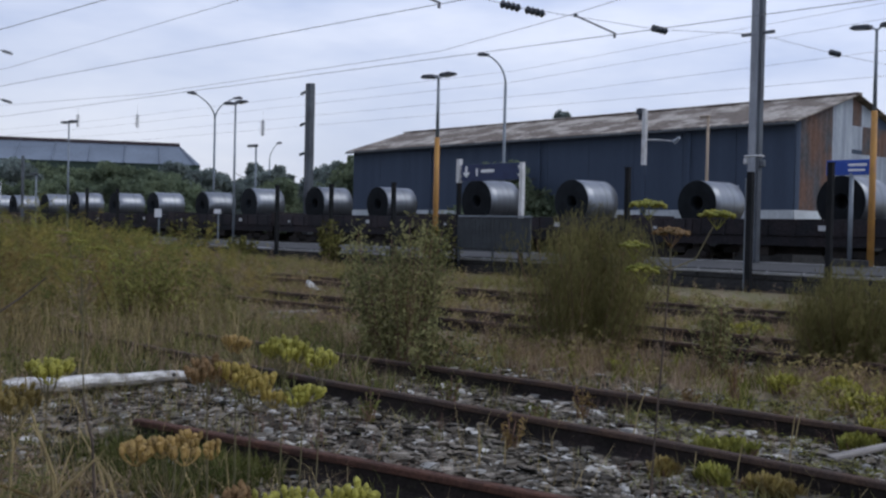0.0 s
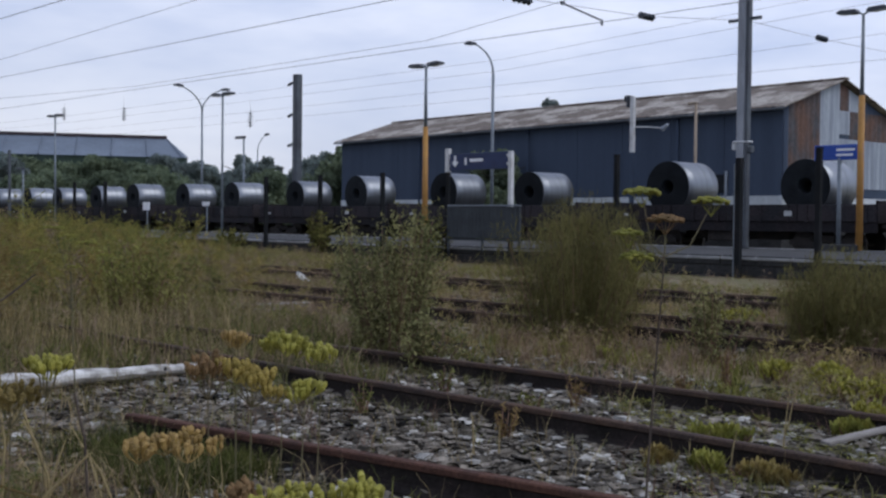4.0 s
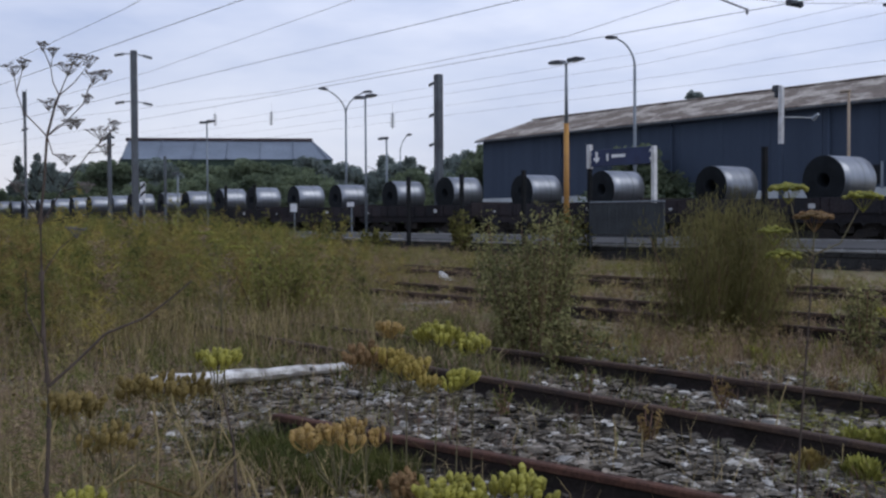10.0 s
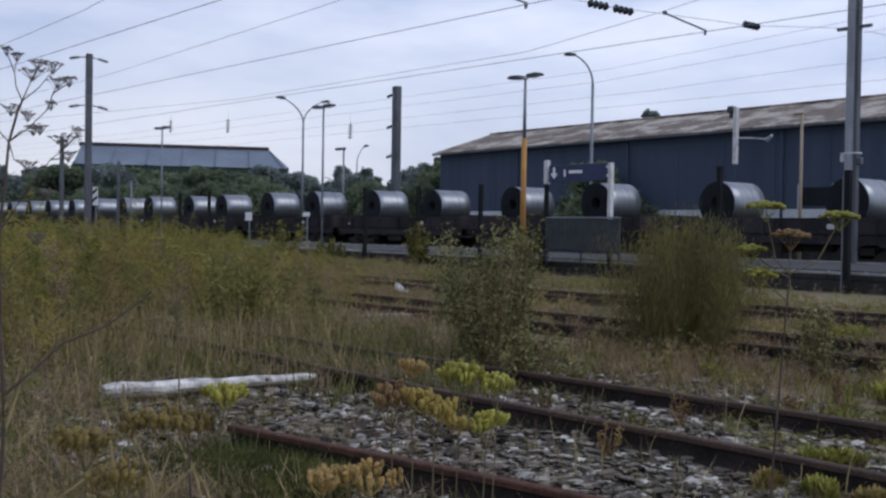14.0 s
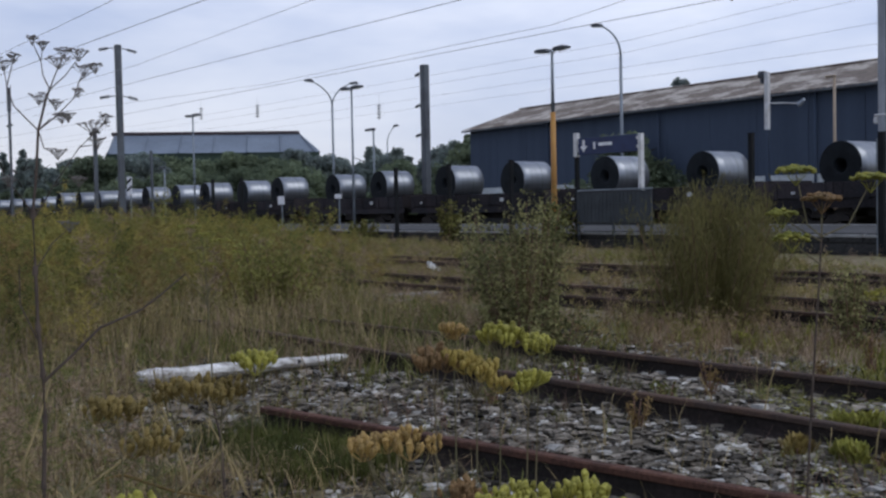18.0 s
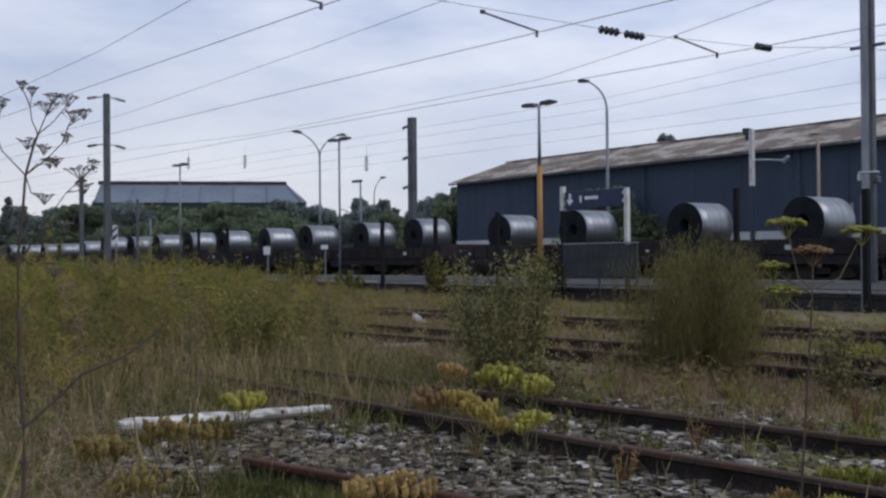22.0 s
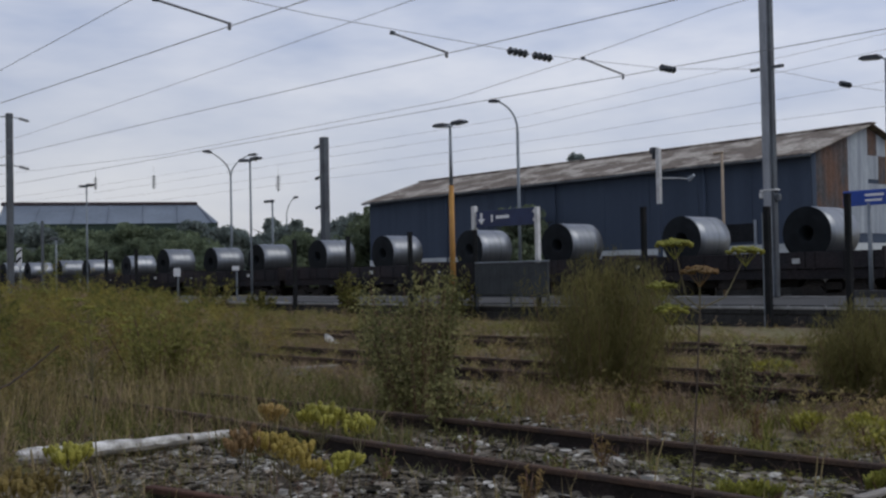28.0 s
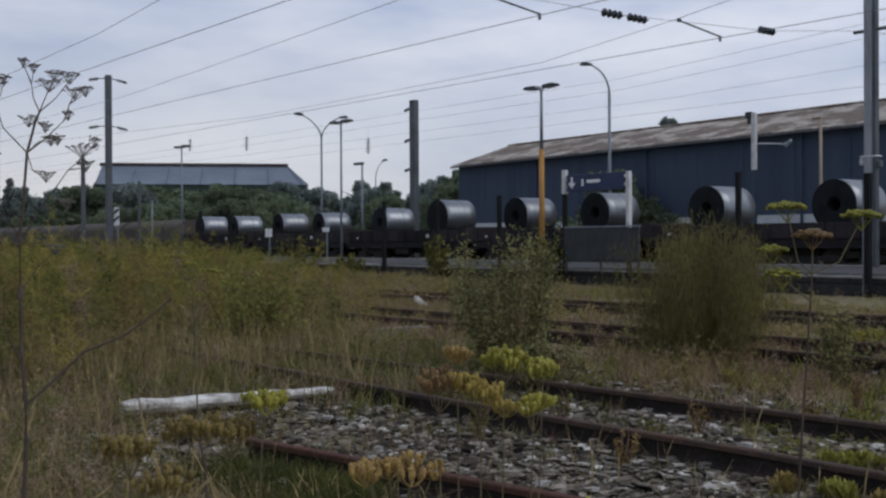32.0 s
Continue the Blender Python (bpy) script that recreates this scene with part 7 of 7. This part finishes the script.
for x, y, h, lx, ly in ((0.22, 6.35, 0.26, -0.02, 0), (0.36, 6.3, 0.2, 0.0, 0.02), (1.25, 7.35, 0.34, 0.1, 0.1), (0.95, 7.2, 0.3, -0.12, 0), (2.0, 6.4, 0.42, 0.03, 0), (1.62, 6.1, 0.24, 0.03, 0), (-1.55, 5.2, 0.34, -0.2, 0.1),
                        (-2.2, 5.6, 0.42, 0.12, 0), (-1.75, 5.0, 0.3, 0.05, 0.1), (-0.62, 5.9, 0.2, 0.1, 0), (2.3, 7.3, 0.4, 0.1, 0), (-2.75, 6.6, 0.5, -0.1, 0.1), (-3.05, 6.2, 0.55, 0.1, 0), (-2.95, 7.2, 0.6, 0.04, 0)):
    stalk(x, y, h, lx, ly, M["straw"], "single bleached dry weed stalk")


STALKS = (
    ("straw", (-1.954, 4.063), ((0.000, 0.000, -0.020), (0.050, -0.020, 0.224), (0.164, 0.058, 0.319), (0.266, 0.121, 0.403))),
    ("straw", (-1.556, 4.233), ((0.000, 0.000, -0.020), (0.050, -0.020, 0.239), (0.213, 0.078, 0.412), (0.260, 0.075, 0.340), (0.310, 0.063, 0.233))),
    ("dead_stem", (-1.521, 4.896), ((0.000, 0.000, -0.020), (-0.020, -0.020, 0.349), (-0.050, -0.009, 0.453), (-0.076, 0.001, 0.556))),
    ("rust_weed", (-1.694, 4.070), ((0.000, 0.000, -0.020), (-0.020, -0.020, 0.350), (0.034, 0.004, 0.356), (0.220, 0.056, 0.282), (0.479, 0.126, 0.228))),
    ("straw", (-1.590, 4.636), ((0.000, 0.000, -0.020), (-0.020, -0.020, 0.254), (-0.079, -0.010, 0.391), (-0.133, -0.012, 0.479))),
    ("straw", (-2.107, 4.217), ((0.000, 0.000, -0.020), (-0.020, -0.020, 0.355), (0.014, 0.026, 0.483), (0.054, 0.083, 0.681))),
    ("straw", (-1.713, 4.462), ((0.000, 0.000, -0.020), (-0.020, -0.020, 0.180), (-0.030, 0.031, 0.406), (-0.061, 0.051, 0.568))),
    ("straw", (-1.740, 5.006), ((0.000, 0.000, -0.020), (-0.020, -0.020, 0.203), (-0.135, -0.004, 0.485), (-0.161, 0.008, 0.615))),
)
for mt, (x, y), pts in STALKS:
    ob = empty("broken_stalk", pose(x, y, 0), "thick broken dry weed stalk bent over the ground" if mt == "straw" else "brown broken weed stalk among dry grass", "weed", "broken stalks")
    part("stem", tube(bmesh.new(), pts, 0.0075, 0.004, 6), M[mt], ob)


# ---- scraps ----
def buffer_beam():
    a, b = Vector((*local(7.90, 3.00), 0)), Vector((*local(8.04, 4.85), 0))
    d = b - a
    L, n = d.length, 26
    ob = empty("fallen_beam", Matrix.Translation(a) @ pose(0, 0, 0.06, 0, 0.6, math.degrees(math.atan2(d.y, d.x))), "old tapering beam with flaking white top and grey sides", "beam")
    rng = np.random.default_rng(44)

    def loft(side, lift):
        """Rings along the beam, thick at one end and thin at the other; side picks upper or lower half."""
        bm, rings = bmesh.new(), []
        for i in range(n + 1):
            t = i / n
            w = (0.096 - 0.042 * t) * (0.72 if i in (0, n) else 1.0) * rng.uniform(0.94, 1.06)
            h = (0.063 - 0.033 * t) * (0.72 if i in (0, n) else 1.0) * rng.uniform(0.93, 1.07)
            zc = 0.052 + 0.012 * t + 0.004 * math.sin(i * 0.8)
            ring = []
            for k in range(9):
                an = math.pi * k / 8
                low = rng.uniform(-0.2, 0.15) if side > 0 and k in (0, 8) else 0.0
                ring.append(bm.verts.new((L * t, math.cos(an) * (w + lift), zc + (side * math.sin(an) ** 0.6 + low) * (h + lift))))
            rings.append(ring)
        for r0, r1 in zip(rings, rings[1:]):
            for k in range(8):
                bm.faces.new((r0[k], r0[k + 1], r1[k + 1], r1[k]))
        bm.faces.new(rings[0])
        bm.faces.new(rings[-1])
        bmesh.ops.recalc_face_normals(bm, faces=bm.faces[:])
        return bm

    part("timber", loft(-1, 0.0), M["old_wood"], ob, "grey weathered underside")
    part("paint_layer", loft(1, 0.004), M["white_paint"], ob, "thick flaking white paint")
    for x, y in ((0.22, -0.05), (0.75, -0.045), (1.35, -0.04)):
        part("bolt_hole", tube(bmesh.new(), [(x, y, 0.06), (x, y - 0.03, 0.085)], 0.014, 0.014, 8), M["black_tar"], ob, "dark bolt hole")


buffer_beam()
plank = empty("plank", pose(2.24, 6.4, 0.12, 6, -3, 34), "grey weathered plank lying across the ballast", "plank")
part("board", boxes((0, 0.62, -0.035, 0.035, 0, 0.022), bevel=0.006), M["old_wood"], plank)
for u, p, length, turn in ((13.5, 9.15, 1.2, 92), (12.75, 8.35, 0.6, 84)):
    board = empty("plank", at(u, p, 0.03, turn), "pale weathered board lying between overgrown rails", "plank")
    part("board", boxes((-length / 2, length / 2, -0.11, 0.11, 0, 0.07), bevel=0.01), M["old_wood"], board)
scrap = empty("plastic_scrap", pose(-2.78, 23.1, 0.05, 0, 8, 30), "scrap of white plastic lying in the weeds", "litter")
bm = bmesh.new()
prism(bm, [(-0.2, 0.02), (-0.05, -0.02), (0.24, -0.03), (0.22, 0.01), (0.02, 0.03), (-0.14, 0.13), (-0.2, 0.15)], -0.08, 0.08)
part("sheet", bm, M["litter"], scrap)


# ---- the fall of the yard ----
def settle():
    """All that stands on the yard, and the wires strung over it, follow its fall."""
    kinds = {"ballast_bed", "rail", "willow_shrub", "broom_bush", "green_weed_shrub", "ballast_seedling", "stonecrop_clump", "wild_parsnip", "dry_stalk", "broken_stalk", "fallen_beam", "plank",
             "plastic_scrap", "contact_wire", "carrier_wire", "line_wire", "span_wire", "span_insulator", "steady_arm", "hanging_insulator"}
    for ob in scene.objects:
        base = ob.name.split(".")[0]
        if ob.parent is None and (base in kinds or ob.get("kind") == "stuff") and "main line rail" not in ob.get("label", ""):
            ob.matrix_basis = FALL @ ob.matrix_basis


settle()


# ---- what moves ----
def travelled(t):
    """Metres that the train has gone: it gathers speed all along."""
    return 2.6279 * t + 0.04483 * t * t


def motions():
    for ob, s, p, z in CARGO:
        walk(ob, [(t, at(s - travelled(t), p, z)) for t in np.linspace(0.0, 32.0, 9)])
    # the tall weeds close by sway
    walk(DEAD_WEED, [(t, FALL @ pose(-1.403 + x, 2.805 + y, z, 0, 0, 26.9)) for t, x, y, z in (
        (0, -0.019, 0.022, -0.003), (6, -0.019, 0.022, -0.003), (6.5, -0.004, 0.017, -0.001), (7, 0.004, -0.003, 0.005), (7.5, 0.003, 0.000, 0.011), (8, 0.007, 0.006, 0.006),
        (8.5, 0.001, -0.000, 0.005), (9, -0.000, -0.000, 0.000), (9.5, -0.015, 0.012, -0.004), (10, 0.015, 0.007, 0.007), (10.5, -0.001, 0.018, 0.008), (11, -0.008, 0.042, 0.005),
        (11.5, -0.009, 0.089, -0.005), (12, -0.012, 0.117, -0.009), (12.5, -0.018, 0.121, -0.008), (13, -0.015, 0.095, -0.008), (13.5, -0.011, 0.090, -0.006), (14, -0.017, 0.080, -0.008),
        (14.5, -0.001, 0.061, -0.009), (16.5, 0.035, 0.035, 0.009), (17, 0.046, 0.034, 0.004), (17.5, 0.051, 0.043, 0.015), (18, 0.041, 0.039, 0.006), (18.5, 0.040, 0.034, 0.005),
        (19, 0.048, 0.059, 0.002), (19.5, 0.047, 0.039, 0.003), (20, 0.046, 0.042, 0.008), (20.5, 0.044, 0.046, 0.002), (21, 0.045, 0.067, 0.002), (21.5, 0.034, 0.067, 0.000),
        (22, 0.034, 0.074, -0.001), (22.5, 0.037, 0.069, 0.005), (23, 0.035, 0.074, 0.003), (23.5, 0.039, 0.086, 0.004), (24, 0.039, 0.087, 0.002), (24.5, 0.037, 0.079, 0.002),
        (26.5, 0.036, 0.066, 0.005), (27, 0.038, 0.056, 0.015), (31, 0.034, 0.040, 0.022), (31.5, 0.031, 0.051, 0.023), (32, 0.027, 0.049, 0.011),
    )])
    walk(PARSNIP, [(t, FALL @ pose(WEED[0] + x, WEED[1], z)) for t, x, z in (
        (0, 0.0, 0.036), (3.5, 0.0, 0.036), (6, 0.004, 0.05), (9, 0.0, 0.05), (11, 0.02, 0.048), (13, 0.025, 0.048), (14.5, 0.03, 0.05),
        (16.5, 0.075, 0.055), (20, 0.085, 0.055), (24, 0.09, 0.05), (27, 0.085, 0.055), (28, 0.085, 0.06), (32, 0.08, 0.055))])
    walk(FENNELS["A"], [(t, FALL @ pose(bx + x, by + y, z)) for bx, by in [FENNEL_BASE["A"]] for t, x, y, z in (
        (0, -0.046, -0.036, -0.024), (0.5, -0.053, -0.038, -0.031), (1, -0.043, -0.029, -0.031), (1.5, -0.044, -0.034, -0.029), (2, -0.043, -0.020, -0.028), (2.5, -0.045, -0.016, -0.028),
        (3, -0.043, -0.018, -0.027), (3.5, -0.048, -0.017, -0.028), (5.5, -0.045, 0.035, -0.012), (6, -0.033, 0.026, -0.010), (6.5, -0.010, 0.020, -0.008), (7, 0.000, 0.000, 0.000),
        (7.5, 0.004, 0.002, 0.005), (8, 0.000, 0.007, 0.001), (8.5, -0.016, 0.003, 0.003), (9, -0.031, 0.001, 0.003), (9.5, -0.054, 0.013, 0.002), (10, -0.011, 0.008, 0.005),
        (10.5, 0.013, 0.018, -0.008), (11, 0.015, 0.038, -0.018), (11.5, 0.008, 0.085, -0.029), (12, 0.004, 0.113, -0.032), (12.5, -0.002, 0.117, -0.031), (13, 0.001, 0.090, -0.030),
        (13.5, 0.005, 0.087, -0.029), (14, 0.002, 0.076, -0.032), (14.5, 0.010, 0.056, -0.035), (16.5, 0.062, 0.038, -0.020), (17, 0.075, 0.038, -0.021), (17.5, 0.078, 0.047, -0.016),
        (18, 0.068, 0.043, -0.018), (18.5, 0.070, 0.037, -0.018), (19, 0.074, 0.063, -0.020), (19.5, 0.067, 0.045, -0.019), (20, 0.063, 0.048, -0.014), (20.5, 0.071, 0.052, -0.018),
        (21, 0.071, 0.071, -0.018), (21.5, 0.077, 0.071, -0.020), (22, 0.071, 0.081, -0.023), (22.5, 0.088, 0.075, -0.018), (23, 0.078, 0.080, -0.019), (23.5, 0.079, 0.092, -0.020),
        (24, 0.078, 0.094, -0.021), (24.5, 0.079, 0.087, -0.019), (26.5, 0.065, 0.073, -0.017), (27, 0.063, 0.065, -0.020), (27.5, 0.055, 0.070, -0.027), (28, 0.014, 0.030, -0.025),
        (28.5, 0.010, 0.008, -0.023), (29, 0.028, 0.038, -0.023), (29.5, 0.029, 0.035, -0.023), (30, 0.036, 0.064, -0.016), (30.5, 0.052, 0.066, -0.018), (31, 0.055, 0.054, -0.015),
        (31.5, 0.058, 0.063, -0.013), (32, 0.069, 0.058, -0.021),
    )])
    walk(FENNELS["B"], [(t, FALL @ pose(bx + x, by + y, z)) for bx, by in [FENNEL_BASE["B"]] for t, x, y, z in (
        (0, -0.054, -0.032, -0.028), (0.5, -0.062, -0.035, -0.034), (1, -0.046, -0.023, -0.033), (1.5, -0.048, -0.028, -0.030), (2, -0.043, -0.015, -0.030), (2.5, -0.046, -0.011, -0.029),
        (3, -0.044, -0.014, -0.030), (3.5, -0.051, -0.013, -0.032), (5.5, -0.060, 0.038, -0.015), (6, -0.042, 0.028, -0.012), (6.5, -0.012, 0.020, -0.010), (7, 0.000, 0.000, 0.000),
        (7.5, 0.007, 0.002, 0.007), (8, 0.001, 0.007, 0.000), (8.5, -0.024, 0.004, 0.003), (9, -0.048, 0.003, 0.003), (9.5, -0.078, 0.015, -0.000), (10, -0.023, 0.010, 0.005),
        (10.5, 0.016, 0.017, -0.006), (11, 0.026, 0.036, -0.016), (11.5, 0.017, 0.084, -0.027), (12, 0.011, 0.112, -0.030), (12.5, 0.003, 0.116, -0.030), (13, 0.008, 0.088, -0.029),
        (13.5, 0.012, 0.085, -0.029), (14, 0.011, 0.075, -0.033), (14.5, 0.017, 0.056, -0.037), (16.5, 0.078, 0.038, -0.015), (17, 0.093, 0.038, -0.015), (17.5, 0.096, 0.047, -0.008),
        (18, 0.082, 0.043, -0.013), (18.5, 0.085, 0.036, -0.014), (19, 0.091, 0.063, -0.015), (19.5, 0.082, 0.045, -0.011), (20, 0.077, 0.049, -0.004), (20.5, 0.089, 0.051, -0.009),
        (21, 0.090, 0.070, -0.007), (21.5, 0.095, 0.070, -0.010), (22, 0.090, 0.080, -0.013), (22.5, 0.106, 0.073, -0.008), (23, 0.097, 0.078, -0.009), (23.5, 0.098, 0.091, -0.009),
        (24, 0.096, 0.093, -0.011), (24.5, 0.097, 0.085, -0.009), (26.5, 0.084, 0.072, -0.007), (27, 0.082, 0.064, -0.010), (27.5, 0.074, 0.069, -0.017), (28, 0.033, 0.028, -0.014),
        (28.5, 0.029, 0.007, -0.013), (29, 0.047, 0.037, -0.013), (29.5, 0.048, 0.034, -0.013), (30, 0.055, 0.063, -0.006), (30.5, 0.071, 0.064, -0.008), (31, 0.074, 0.053, -0.004),
        (31.5, 0.077, 0.062, -0.003), (32, 0.088, 0.057, -0.011),
    )])
    walk(FENNELS["C"], [(t, FALL @ pose(bx + x, by + y, z)) for bx, by in [FENNEL_BASE["C"]] for t, x, y, z in (
        (0, -0.040, -0.040, -0.025), (0.5, -0.050, -0.044, -0.032), (1, -0.040, -0.033, -0.028), (1.5, -0.041, -0.038, -0.027), (2, -0.041, -0.023, -0.027), (2.5, -0.043, -0.019, -0.026),
        (3, -0.038, -0.021, -0.027), (3.5, -0.042, -0.020, -0.027), (5.5, -0.046, 0.030, -0.012), (6, -0.034, 0.023, -0.011), (6.5, -0.011, 0.019, -0.009), (7, 0.000, 0.000, 0.000),
        (7.5, 0.004, 0.004, 0.006), (8, 0.001, 0.008, -0.000), (8.5, -0.013, 0.001, 0.001), (9, -0.029, -0.003, -0.000), (9.5, -0.049, 0.007, -0.003), (10, -0.006, 0.006, 0.005),
        (10.5, 0.029, 0.014, -0.006), (11, 0.036, 0.034, -0.015), (11.5, 0.024, 0.083, -0.026), (12, 0.014, 0.111, -0.028), (12.5, 0.003, 0.115, -0.028), (13, 0.005, 0.088, -0.028),
        (13.5, 0.005, 0.086, -0.027), (14, 0.001, 0.076, -0.031), (14.5, 0.003, 0.058, -0.035), (16.5, 0.051, 0.042, -0.011), (17, 0.064, 0.042, -0.013), (17.5, 0.066, 0.051, -0.006),
        (18, 0.056, 0.046, -0.011), (18.5, 0.058, 0.041, -0.011), (19, 0.061, 0.066, -0.014), (19.5, 0.052, 0.046, -0.011), (20, 0.049, 0.048, -0.006), (20.5, 0.057, 0.054, -0.011),
        (21, 0.057, 0.074, -0.010), (21.5, 0.057, 0.077, -0.013), (22, 0.053, 0.084, -0.015), (22.5, 0.065, 0.081, -0.010), (23, 0.056, 0.084, -0.011), (23.5, 0.060, 0.096, -0.012),
        (24, 0.058, 0.097, -0.013), (24.5, 0.057, 0.090, -0.013), (26.5, 0.055, 0.073, -0.012), (27, 0.056, 0.063, -0.016), (27.5, 0.051, 0.068, -0.023), (28, 0.026, 0.015, -0.018),
        (28.5, 0.037, -0.002, -0.022), (29, 0.044, 0.032, -0.026), (29.5, 0.046, 0.028, -0.026), (30, 0.042, 0.059, -0.029), (30.5, 0.056, 0.063, -0.027), (31, 0.057, 0.053, -0.027),
        (31.5, 0.058, 0.064, -0.026), (32, 0.068, 0.064, -0.032),
    )])
    # the wheels roll: all wheelsets at one end of a bogie share one turn
    shared = {}
    for ob, s, p, z in CARGO:
        for bogie in [c for c in ob.children if c.name.startswith("bogie")]:
            for w in bogie.children:
                x = round(w.matrix_basis.translation.x, 2)
                if x not in shared:
                    walk(w, [(t, pose(x, 0, 0.46, 0, math.degrees(travelled(t) / 0.46), 0)) for t in np.arange(321) / 10])
                    shared[x] = w
                else:
                    w.rotation_mode = "QUATERNION"
                    w.animation_data_create()
                    w.animation_data.action = shared[x].animation_data.action
                    w.animation_data.action_slot = shared[x].animation_data.action_slot


motions()
